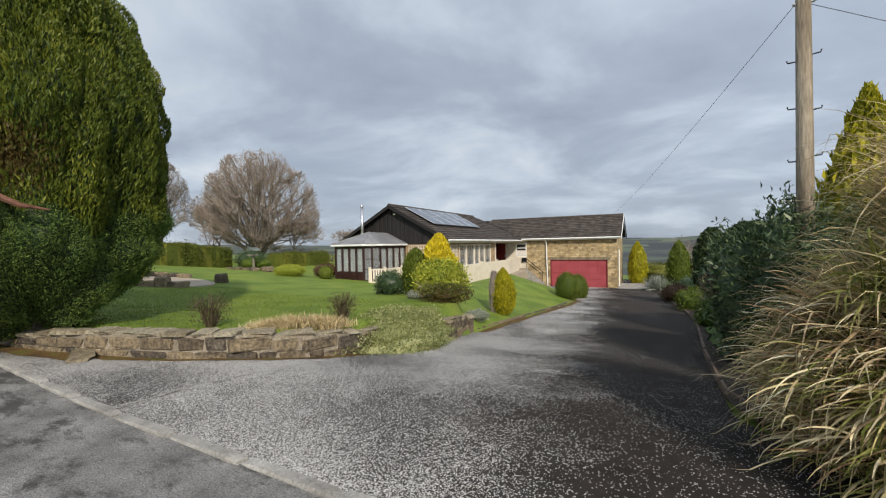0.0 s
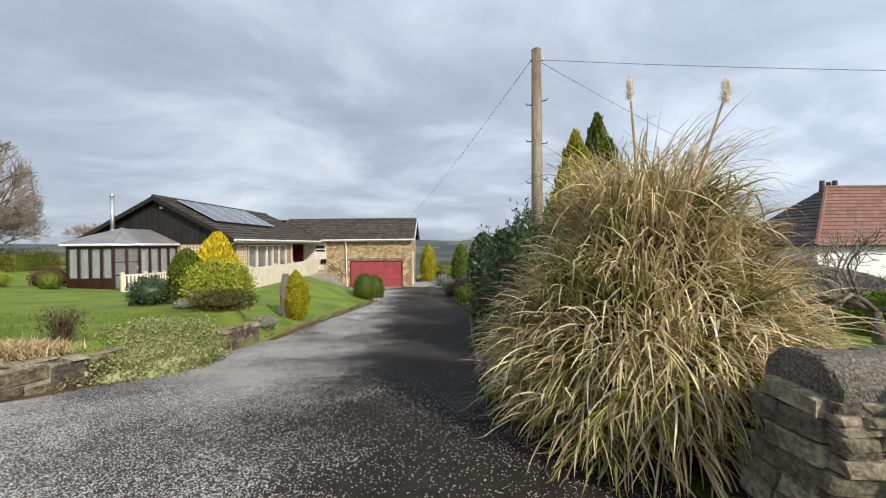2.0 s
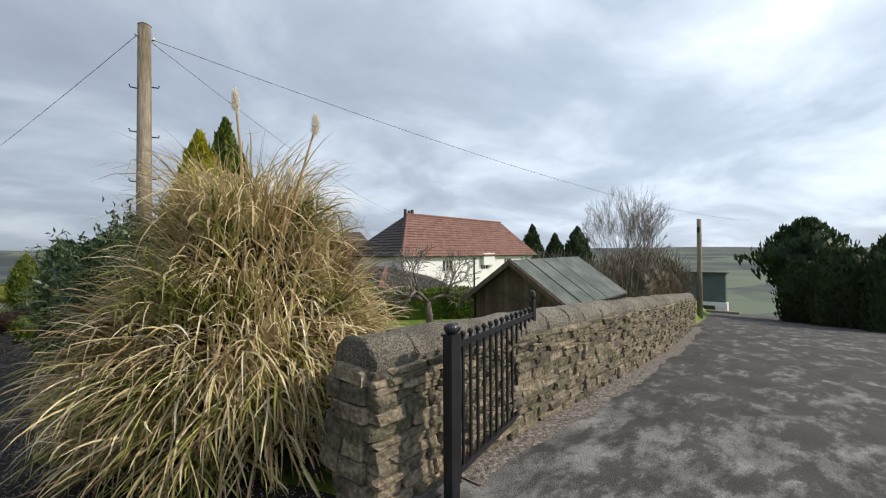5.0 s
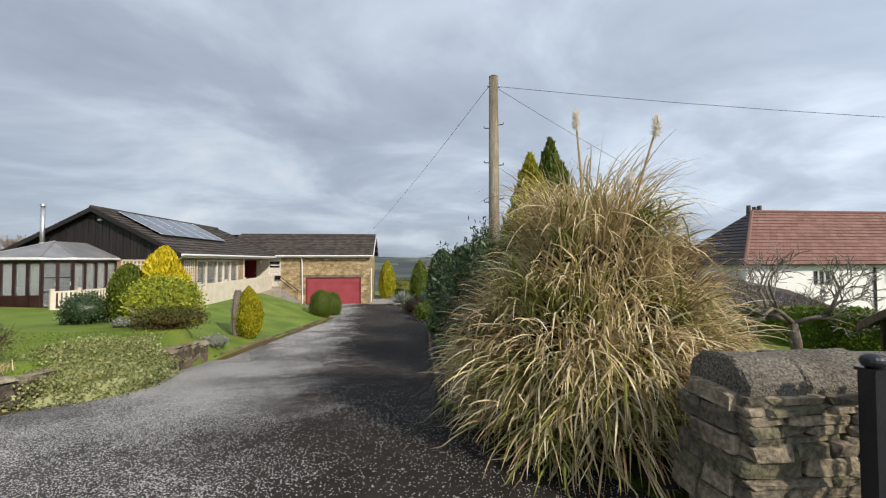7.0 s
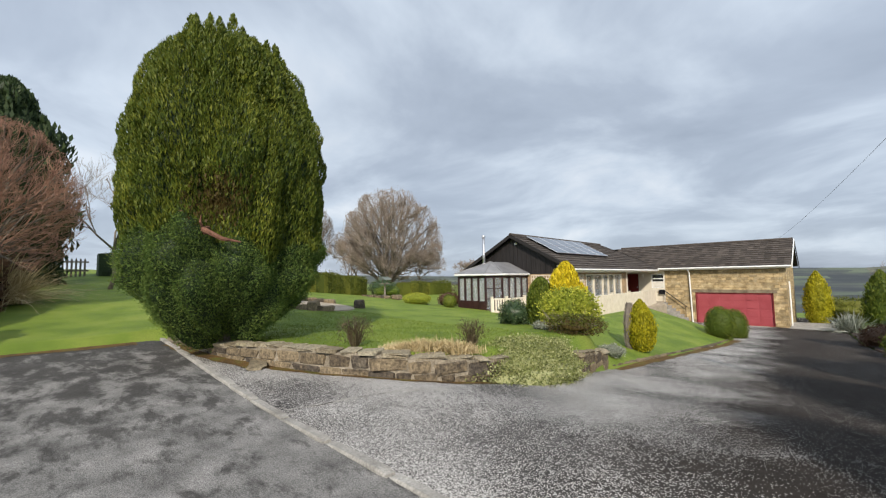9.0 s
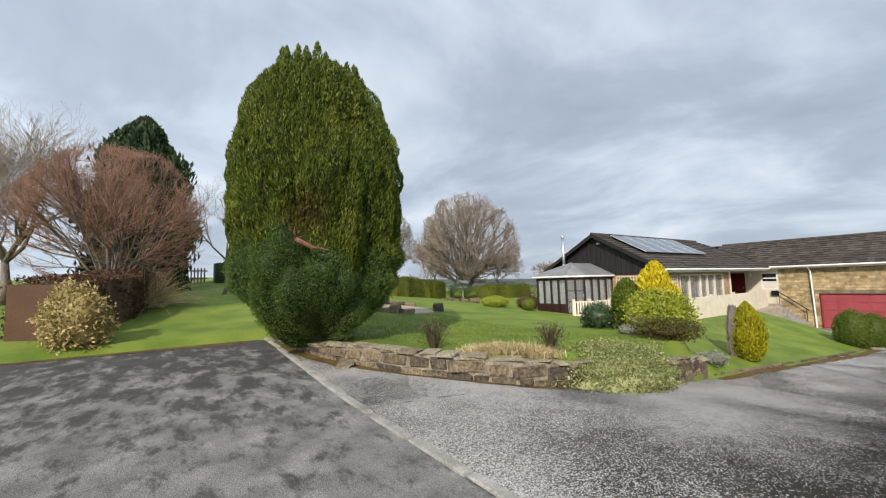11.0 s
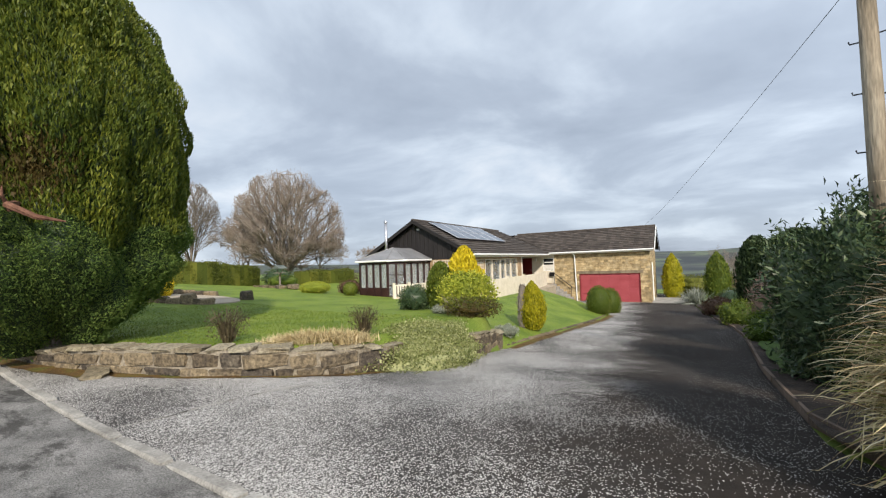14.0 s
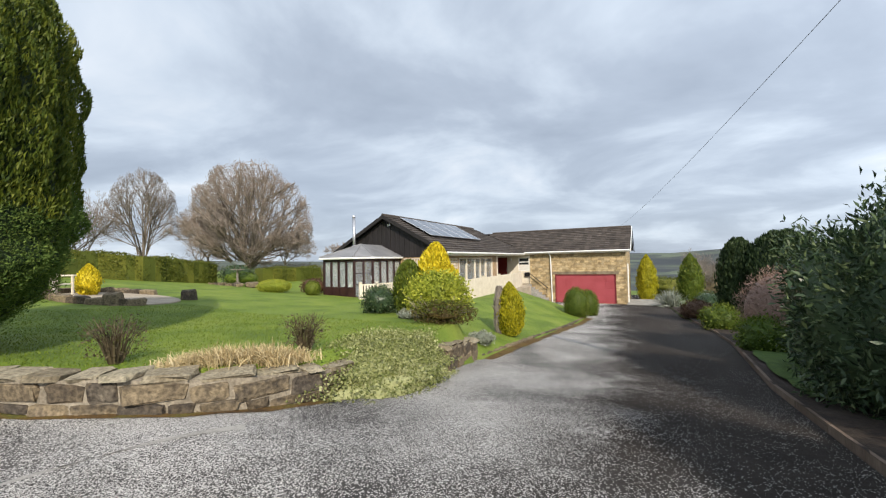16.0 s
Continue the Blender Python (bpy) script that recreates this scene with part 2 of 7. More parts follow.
M = {}
M["grass"] = material("lawn_grass", [(0.085, 0.135, 0.014), (0.135, 0.195, 0.022), (0.19, 0.235, 0.036)], 0.75, 0.9, 0.7, 90, 0.35)
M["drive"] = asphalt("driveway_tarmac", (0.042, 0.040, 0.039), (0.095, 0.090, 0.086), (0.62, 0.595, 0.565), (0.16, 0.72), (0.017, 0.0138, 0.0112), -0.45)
M["lane"] = lane_tarmac("lane_tarmac")
M["gravel"] = material("loose_gravel", [(0.06, 0.05, 0.04), (0.17, 0.15, 0.13), (0.34, 0.31, 0.28)], 0.9, 28, 0.9, 70, 0.4)
M["soil"] = material("dark_soil", [(0.018, 0.013, 0.01), (0.05, 0.036, 0.026)], 0.95, 5, 0.9, 40, 0.4)
M["moss"] = material("moss_and_leaf_litter", [(0.05, 0.03, 0.015), (0.12, 0.07, 0.02), (0.10, 0.10, 0.02)], 0.95, 3, 0.8, 40, 0.4)
M["kerb"] = material("kerb_concrete", [(0.20, 0.19, 0.172), (0.38, 0.365, 0.335)], 0.9, 3, 0.4, 50, 0.25)
M["stone"] = material("garden_wall_sandstone", [(0.035, 0.03, 0.026), (0.085, 0.066, 0.045), (0.21, 0.165, 0.105), (0.055, 0.045, 0.036), (0.16, 0.135, 0.10)], 0.92, 9, 0.9, 26, 0.5, per_object=0.5)
M["pale_cope"] = material("lichened_coping_stone", [(0.085, 0.070, 0.046), (0.19, 0.158, 0.105), (0.28, 0.245, 0.175), (0.125, 0.115, 0.06)], 0.92, 7, 0.8, 30, 0.4, per_object=0.4)
M["drystone"] = material("dark_gritstone", [(0.045, 0.039, 0.032), (0.11, 0.095, 0.07), (0.27, 0.22, 0.155), (0.10, 0.095, 0.058), (0.18, 0.15, 0.11)], 0.92, 7, 0.9, 32, 0.5, per_object=0.45)
M["drystone_far"] = material("dark_gritstone_far", [(0.045, 0.039, 0.032), (0.11, 0.095, 0.07), (0.25, 0.205, 0.145), (0.10, 0.095, 0.058), (0.18, 0.15, 0.11)], 0.92, 7, 0.9, 32, 0.5, island=0.45)
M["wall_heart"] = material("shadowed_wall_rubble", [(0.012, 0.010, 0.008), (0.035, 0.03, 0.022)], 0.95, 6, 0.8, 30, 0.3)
M["coping"] = material("coping_gritstone", [(0.065, 0.058, 0.047), (0.155, 0.138, 0.112), (0.26, 0.235, 0.19)], 0.92, 5, 1.0, 75, 0.7, per_object=0.25)
M["house_stone"] = stonework("house_sandstone", [(0.26, 0.195, 0.105), (0.40, 0.31, 0.18), (0.50, 0.41, 0.26)], (0.75, 0.7, 0.6))
M["brick"] = stonework("garden_front_brick", [(0.30, 0.21, 0.13), (0.42, 0.31, 0.20)], (1.1, 1.05, 0.95), 0.22, 0.075)
M["cladding"] = material("dark_stained_timber", [(0.010, 0.009, 0.009), (0.028, 0.024, 0.024)], 0.6, 4, 0.3, 40, 0.3, per_object=0.3, stretch=(1, 1, 0.15))
M["tile"] = material("brown_concrete_tile", [(0.028, 0.023, 0.020), (0.062, 0.051, 0.044), (0.115, 0.097, 0.083)], 0.85, 2.0, 0.5, 40, 0.3, island=0.45)
M["cream"] = material("cream_render", [(0.62, 0.56, 0.45), (0.72, 0.66, 0.55)], 0.85, 2, 0.15, 60, 0.08)
M["cream_paint"] = material("cream_painted_timber", [(0.60, 0.53, 0.42), (0.72, 0.65, 0.54)], 0.55, 3, 0.1, 40, 0.1)
M["white"] = material("white_plastic", [(0.72, 0.72, 0.70), (0.80, 0.80, 0.78)], 0.4, 3, 0.05, 40, 0.05)
M["red_door"] = material("red_garage_paint", [(0.29, 0.052, 0.062), (0.35, 0.072, 0.084)], 0.5, 1.5, 0.1, 40, 0.1)
M["dark_red"] = material("dark_red_door_paint", [(0.11, 0.012, 0.014), (0.16, 0.02, 0.02)], 0.4, 2, 0.1, 40, 0.1)
M["mahogany"] = material("dark_mahogany_frame", [(0.022, 0.010, 0.010), (0.045, 0.020, 0.018)], 0.4, 3, 0.1, 40, 0.15)
M["blind"] = material("pale_vertical_blind", [(0.60, 0.57, 0.52), (0.74, 0.71, 0.66)], 0.8, 8, 0.1, 40, 0.08)
M["polyroof"] = material("grey_conservatory_roof", [(0.15, 0.15, 0.157), (0.23, 0.23, 0.235)], 0.45, 2, 0.2, 30, 0.15)
M["panel"] = material("blue_grey_solar_cell", [(0.20, 0.22, 0.25), (0.26, 0.28, 0.31)], 0.16, 2, 0.0, 30, 0.1, specular=0.9, metal=0.6)
M["alloy"] = material("dull_aluminium", [(0.5, 0.5, 0.52), (0.65, 0.65, 0.66)], 0.35, 8, 0.0, 30, 0.1, metal=0.9)
M["black_metal"] = material("black_painted_iron", [(0.008, 0.008, 0.010), (0.016, 0.016, 0.020)], 0.35, 8, 0.1, 80, 0.2, specular=0.5)
M["pole"] = material("weathered_pole_timber", [(0.11, 0.085, 0.055), (0.22, 0.18, 0.13), (0.30, 0.26, 0.20)], 0.85, 5, 0.5, 40, 0.3, stretch=(1, 1, 0.12))
M["wire"] = material("grey_wire", [(0.05, 0.05, 0.055), (0.09, 0.09, 0.095)], 0.6, 5, 0.0)
M["timber"] = material("grey_weathered_board", [(0.10, 0.085, 0.07), (0.20, 0.17, 0.14), (0.30, 0.26, 0.22)], 0.85, 3, 0.4, 40, 0.3, stretch=(1, 1, 0.2), per_object=0.3)
M["shed"] = material("brown_shed_board", [(0.06, 0.042, 0.032), (0.12, 0.085, 0.062), (0.19, 0.14, 0.105)], 0.85, 4, 0.4, 40, 0.3, stretch=(1, 1, 0.15), per_object=0.35)
M["felt"] = material("green_grey_roof_felt", [(0.06, 0.072, 0.066), (0.10, 0.118, 0.107), (0.15, 0.165, 0.15)], 0.8, 2, 0.3, 90, 0.15)
M["red_tile"] = material("red_clay_tile", [(0.14, 0.070, 0.056), (0.20, 0.105, 0.085), (0.25, 0.14, 0.115)], 0.85, 1.2, 0.4, 30, 0.25, island=0.4)
M["slate_and_shade"] = material("dark_slate_and_roof_shade", [(0.05, 0.04, 0.04), (0.09, 0.075, 0.072)], 0.7, 2, 0.3, 20, 0.25, island=0.4)
M["white_render"] = material("white_render", [(0.72, 0.72, 0.71), (0.82, 0.82, 0.81)], 0.85, 1, 0.1, 40, 0.06)
M["brown_stone"] = material("brown_far_stone", [(0.14, 0.11, 0.075), (0.24, 0.19, 0.13)], 0.9, 3, 0.3, 20, 0.3)
M["grey_box"] = material("grey_green_sheet", [(0.08, 0.11, 0.11), (0.11, 0.14, 0.14)], 0.6, 1, 0.1, 20, 0.1)
M["dark_glass"] = material("dark_window_glass", [(0.012, 0.014, 0.016), (0.03, 0.033, 0.036)], 0.06, 1.5, 0.0, 20, 0.1, specular=0.8)
M["glass"] = glass("clear_glass")
M["bark"] = material("grey_brown_bark", [(0.07, 0.058, 0.045), (0.15, 0.125, 0.10), (0.22, 0.19, 0.155)], 0.9, 5, 0.6, 40, 0.3, stretch=(1, 1, 0.3))
M["twig_pink"] = material("pinkish_brown_twig", [(0.21, 0.17, 0.14), (0.34, 0.28, 0.23)], 0.9, 2, 0.0)
M["twig_red"] = material("russet_twig", [(0.20, 0.11, 0.08), (0.36, 0.21, 0.15)], 0.9, 2, 0.0)
M["twig_grey"] = material("grey_twig", [(0.16, 0.135, 0.115), (0.30, 0.26, 0.225)], 0.9, 2, 0.0)
M["dead_wood"] = material("torn_red_wood", [(0.08, 0.035, 0.022), (0.19, 0.095, 0.062)], 0.85, 9, 0.5, 40, 0.3)
M["conifer"] = leafy("dark_olive_conifer", [(0.026, 0.048, 0.007), (0.066, 0.098, 0.012), (0.13, 0.155, 0.018), (0.25, 0.25, 0.028)], scale=1.6, stretch=(1.4, 1.4, 0.5), island=0.42)
M["conifer_low"] = leafy("clipped_dark_conifer", [(0.05, 0.095, 0.022), (0.10, 0.16, 0.036), (0.18, 0.235, 0.05)], 0.85)
M["conifer_brown"] = leafy("brown_dead_conifer", [(0.05, 0.035, 0.012), (0.10, 0.07, 0.022), (0.08, 0.085, 0.018)])
M["gold"] = leafy("golden_conifer", [(0.30, 0.26, 0.012), (0.62, 0.50, 0.02), (0.85, 0.68, 0.04)])
M["lime"] = leafy("yellow_green_conifer", [(0.14, 0.15, 0.010), (0.34, 0.32, 0.016), (0.56, 0.48, 0.025)])
M["green_con"] = leafy("mid_green_conifer", [(0.04, 0.07, 0.012), (0.105, 0.145, 0.018), (0.20, 0.225, 0.03)])
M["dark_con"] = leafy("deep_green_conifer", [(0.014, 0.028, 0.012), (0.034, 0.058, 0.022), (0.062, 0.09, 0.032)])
M["rhodo"] = leafy("glossy_dark_leaf", [(0.024, 0.046, 0.022), (0.060, 0.096, 0.044), (0.135, 0.17, 0.075)], 0.33, 2.0, 0.12, island=0.75)
M["hedge"] = leafy("clipped_hedge_leaf", [(0.05, 0.068, 0.012), (0.11, 0.13, 0.020), (0.20, 0.20, 0.032)], scale=0.8)
M["laurel"] = leafy("laurel_leaf", [(0.04, 0.075, 0.012), (0.10, 0.16, 0.022), (0.22, 0.265, 0.04)], 0.4)
M["variegated"] = leafy("variegated_leaf", [(0.11, 0.15, 0.018), (0.32, 0.36, 0.04), (0.60, 0.58, 0.09)])
M["ivy"] = leafy("variegated_ivy_leaf", [(0.09, 0.115, 0.03), (0.23, 0.255, 0.085), (0.48, 0.48, 0.25)])
M["silver"] = leafy("silver_leaf", [(0.12, 0.14, 0.10), (0.28, 0.30, 0.24), (0.50, 0.52, 0.46)])
M["copper"] = leafy("copper_hedge_leaf", [(0.05, 0.028, 0.018), (0.11, 0.06, 0.035), (0.17, 0.10, 0.06)])
M["blossom"] = leafy("straw_yellow_leaf", [(0.18, 0.13, 0.05), (0.42, 0.33, 0.13), (0.62, 0.52, 0.27)])
M["heather"] = leafy("pinkish_dry_heather", [(0.15, 0.10, 0.08), (0.29, 0.19, 0.15), (0.42, 0.30, 0.24)])
M["pampas_green"] = leafy("green_pampas_blade", [(0.06, 0.085, 0.014), (0.15, 0.17, 0.035), (0.30, 0.29, 0.08), (0.52, 0.45, 0.19)], 0.6, 1.2, 0.2)
M["pampas_brown"] = leafy("withered_pampas_blade", [(0.10, 0.06, 0.03), (0.27, 0.17, 0.085), (0.47, 0.33, 0.18), (0.64, 0.50, 0.30)], 0.7, 1.2, 0.15)
M["bleached"] = leafy("bleached_pampas_blade", [(0.50, 0.42, 0.26), (0.72, 0.64, 0.44), (0.90, 0.84, 0.66)], 0.6, 1.2, 0.2)
M["inner_shade"] = material("pampas_inner_shade", [(0.012, 0.009, 0.005), (0.045, 0.032, 0.016)], 0.95, 9, 0.8, 60, 0.4)
M["pampas"] = leafy("pampas_blade", [(0.07, 0.10, 0.014), (0.24, 0.25, 0.05), (0.56, 0.44, 0.20), (0.86, 0.74, 0.46), (0.62, 0.42, 0.22)], 0.6, 1.2, 0.2)
M["straw"] = leafy("dry_straw_blade", [(0.28, 0.21, 0.10), (0.56, 0.45, 0.25), (0.80, 0.68, 0.44)], 0.7)
M["plume"] = leafy("pampas_plume", [(0.72, 0.66, 0.56), (0.9, 0.86, 0.78)], 0.9)
M["cane"] = material("dry_cane", [(0.30, 0.20, 0.10), (0.52, 0.38, 0.21)], 0.7, 6, 0.1)
M["scrub"] = leafy("brown_scrub", [(0.05, 0.038, 0.024), (0.11, 0.085, 0.05), (0.17, 0.14, 0.075)])
M["mortar"] = material("pale_lime_mortar", [(0.16, 0.135, 0.10), (0.30, 0.26, 0.20)], 0.95, 6, 0.6, 30, 0.3)
# moss green made darker to include the shade of the bushes over it
M["shade_moss"] = material("shade_darkened_moss", [(0.03, 0.06, 0.014), (0.075, 0.125, 0.022)], 0.95, 6, 0.8, 60, 0.4)
M["turf"] = leafy("mown_turf_blade", [(0.09, 0.14, 0.014), (0.145, 0.205, 0.022), (0.215, 0.255, 0.045)], 0.7)
M["sand"] = material("pale_paving", [(0.30, 0.25, 0.19), (0.42, 0.36, 0.28)], 0.9, 2, 0.3, 30, 0.2)


# ---- mesh tools ----
class Geo:
    """Gathers vertices and faces for one mesh."""

    def __init__(self):
        self.v, self.f = [], []

    def box(self, a, b, m=None):
        (x0, y0, z0), (x1, y1, z1) = a, b
        k = len(self.v)
        pts = [(x0, y0, z0), (x1, y0, z0), (x1, y1, z0), (x0, y1, z0), (x0, y0, z1), (x1, y0, z1), (x1, y1, z1), (x0, y1, z1)]
        self.v += [tuple(m @ Vector(p)) if m else p for p in pts]
        self.f += [tuple(k + i for i in q) for q in ((0, 3, 2, 1), (4, 5, 6, 7), (0, 1, 5, 4), (1, 2, 6, 5), (2, 3, 7, 6), (3, 0, 4, 7))]
        return self

    def poly(self, pts):
        k = len(self.v)
        self.v += [tuple(p) for p in pts]
        self.f.append(tuple(range(k, k + len(pts))))
        return self

    def prism(self, pts, off):
        """A closed slab: the outline pts, pushed by off."""
        n, k = len(pts), len(self.v)
        o = Vector(off)
        self.v += [tuple(p) for p in pts] + [tuple(Vector(p) + o) for p in pts]
        self.f += [tuple(k + i for i in range(n))[::-1], tuple(k + n + i for i in range(n))]
        self.f += [(k + i, k + (i + 1) % n, k + n + (i + 1) % n, k + n + i) for i in range(n)]
        return self

    def tube(self, path, radii, sides=8, cap=True):
        k = len(self.v)
        pts = [Vector(p) for p in path]
        for i, p in enumerate(pts):
            d = (pts[min(i + 1, len(pts) - 1)] - pts[max(i - 1, 0)]).normalized()
            u = d.cross(Vector((0.31, 0.95, 0.11))).normalized()
            w = d.cross(u)
            r = radii[i] if isinstance(radii, (list, tuple)) else radii
            self.v += [tuple(p + (u * math.cos(6.2832 * j / sides) + w * math.sin(6.2832 * j / sides)) * r) for j in range(sides)]
        for i in range(len(pts) - 1):
            for j in range(sides):
                a, b = k + i * sides + j, k + i * sides + (j + 1) % sides
                self.f.append((a, b, b + sides, a + sides))
        if cap:
            self.f += [tuple(k + j for j in range(sides))[::-1], tuple(k + (len(pts) - 1) * sides + j for j in range(sides))]
        return self

    def ball(self, c, r, n=8, rings=6, squash=1.0):
        k = len(self.v)
        for i in range(rings + 1):
            t = math.pi * i / rings
            self.v += [(c[0] + r * math.sin(t) * math.cos(6.2832 * j / n), c[1] + r * math.sin(t) * math.sin(6.2832 * j / n), c[2] + r * squash * math.cos(t)) for j in range(n)]
        for i in range(rings):
            for j in range(n):
                a, b = k + i * n + j, k + i * n + (j + 1) % n
                self.f.append((a, a + n, b + n, b))
        return self

    def mesh(self, name, smooth=False):
        me = bpy.data.meshes.new(name)
        me.from_pydata(self.v, [], self.f)
        if smooth:
            me.polygons.foreach_set("use_smooth", [True] * len(me.polygons))
        me.update()
        return me


def part(name, geo, mat, parent=None, label="", smooth=False):
    me = geo if isinstance(geo, bpy.types.Mesh) else geo.mesh(name, smooth)
    if mat and not me.materials:
        me.materials.append(mat)
    ob = new(name, me)
    ob.parent = parent
    if label:
        tagged(ob, label)
    return ob


def thing(name, label, category, at=(0, 0, 0), group="", kind=""):
    """An Empty at a thing's base, to hold its parts; parts are made in world places."""
    e = new(name)
    e.empty_display_size = 0.1
    return tagged(e, label, category, group, kind)


def fast_mesh(name, verts, faces, mat):
    """A mesh from an N x 3 and an M x 3 or M x 4 array."""
    me = bpy.data.meshes.new(name)
    nv, (nf, k) = len(verts), faces.shape
    me.vertices.add(nv)
    me.vertices.foreach_set("co", np.ascontiguousarray(verts, dtype=np.float32).ravel())
    me.loops.add(nf * k)
    me.loops.foreach_set("vertex_index", np.ascontiguousarray(faces, dtype=np.int32).ravel())
    me.polygons.add(nf)
    me.polygons.foreach_set("loop_start", np.arange(0, nf * k, k, dtype=np.int32))
    me.materials.append(mat)
    me.update(calc_edges=True)
    me.validate()
    return me


def unit(a):
    return a / np.maximum(np.linalg.norm(a, axis=1, keepdims=True), 1e-6)


def leaf_arrays(p, along, size, aspect, rng, curl=0.25):
    """Pointed leaves at p, along the given ways: four corners each, folded a little."""
    n = len(p)
    a = unit(along)
    side = unit(np.cross(a, rng.normal(size=(n, 3))))
    up = np.cross(a, side)
    s = size * rng.uniform(0.65, 1.35, (n, 1))
    w = s * aspect
    base = p - a * s * 0.5
    mid = p + up * s * curl * 0.4
    tip = p + a * s * 0.5 - up * s * curl * rng.uniform(0, 1, (n, 1))
    v = np.stack([base, mid + side * w * 0.5, tip, mid - side * w * 0.5], 1).reshape(-1, 3)
    f = np.arange(n * 4).reshape(n, 4)
    return v, f


def noise3(p, scale, seed):
    """Cheap smooth lumps: a few sine waves."""
    r = np.random.default_rng(seed)
    out = np.zeros(len(p))
    for k in range(5):
        d = r.normal(size=3)
        out += np.sin(p @ d * scale * (1 + 0.45 * k) + r.uniform(0, 6.28)) / (1 + 0.5 * k)
    return out / 2.6


def clump(name, centre, radii, count, size, mat, parent, seed, lump=0.18, lump_scale=2.5, aspect=0.5, up=0.2, flat_bottom=0.75,
          core=0.86, power=1.0, shape=None, along_up=None):
    """A leafy crown: leaves over a lumpy ellipsoid (or a body whose width follows shape(height 0..1)), round a solid dark heart."""
    rng = np.random.default_rng(seed)
    d = unit(rng.normal(size=(count, 3)))
    d[:, 2] = np.maximum(d[:, 2], -flat_bottom)
    c, r = np.array(centre), np.array(radii)

    def place(dd, k):
        if shape is None:
            q = dd * r * (1 + lump * noise3(dd * 2, lump_scale, seed + 7))[:, None] * k
        else:
            h = (dd[:, 2] / np.abs(dd[:, 2]).max() + 1) / 2
            ang = np.arctan2(dd[:, 1], dd[:, 0])
            w = np.interp(h, [s[0] for s in shape], [s[1] for s in shape])
            dd2 = np.stack([np.cos(ang), np.sin(ang), h * 2 - 1], 1)
            kk = w * (1 + lump * noise3(dd2 * 2, lump_scale, seed + 7)) * (k if np.isscalar(k) else k.ravel())
            q = np.stack([np.cos(ang) * kk * r[0], np.sin(ang) * kk * r[1], (h * 2 - 1) * r[2]], 1)
        return q + c

    if shape is not None:
        d = np.stack([rng.normal(size=count), rng.normal(size=count), rng.uniform(-1, 1, count)], 1)
    depth = 1 - 0.16 * rng.random((count, 1)) ** 1.5 + (0.085 if lump > 0.07 else 0.025) * rng.normal(size=(count, 1))
    p = place(d, depth)
    outward = unit(p - c)
    if along_up is None:
        along = outward * 0.8 + rng.normal(size=(count, 3)) * 0.7 + np.array([0, 0, up])
    else:
        along = outward * 0.35 + rng.normal(size=(count, 3)) * 0.22 + np.array([0, 0, along_up])
    v, f = leaf_arrays(p, along, size, aspect, rng)
    # the heart of the bush
    nu, nvv = 20, 14
    th = np.linspace(0.0, math.pi, nvv)
    ph = np.linspace(0, 2 * math.pi, nu, endpoint=False)
    T, P = np.meshgrid(th, ph, indexing="ij")
    dd = np.stack([np.sin(T) * np.cos(P) + 1e-6, np.sin(T) * np.sin(P), np.cos(T)], -1).reshape(-1, 3)
    if shape is None:
        dd[:, 2] = np.maximum(dd[:, 2], -flat_bottom)
    else:
        dd[:, 2] = np.repeat(np.linspace(1, -1, nvv), nu)
        dd[:, 0], dd[:, 1] = np.tile(np.cos(ph), nvv), np.tile(np.sin(ph), nvv)
    cv = place(dd, core)
    i, j = np.meshgrid(np.arange(nvv - 1), np.arange(nu), indexing="ij")
    a, b2 = i * nu + j, i * nu + (j + 1) % nu
    cf = np.stack([a, a + nu, b2 + nu, b2], -1).reshape(-1, 4)
    me = fast_mesh(name, np.concatenate([v, cv]), np.concatenate([f, cf + len(v)]), mat)
    return part(name, me, mat, parent)


def stems(name, centre, ground_z, top_z, spread, mat, parent, n=5, r=0.02, seed=0):
    rng = random.Random(seed)
    g = Geo()
    for _ in range(n):
        a = rng.uniform(0, 6.28)
        x, y = centre[0] + math.cos(a) * spread * 0.25, centre[1] + math.sin(a) * spread * 0.25
        g.tube([(x, y, ground_z - 0.05), (centre[0] + math.cos(a) * spread * 0.5, centre[1] + math.sin(a) * spread * 0.5, (ground_z + top_z) / 2),
                (centre[0] + math.cos(a) * spread, centre[1] + math.sin(a) * spread, top_z)], [r, r * 0.8, r * 0.4], 5)
    return part(name, g, mat, parent)


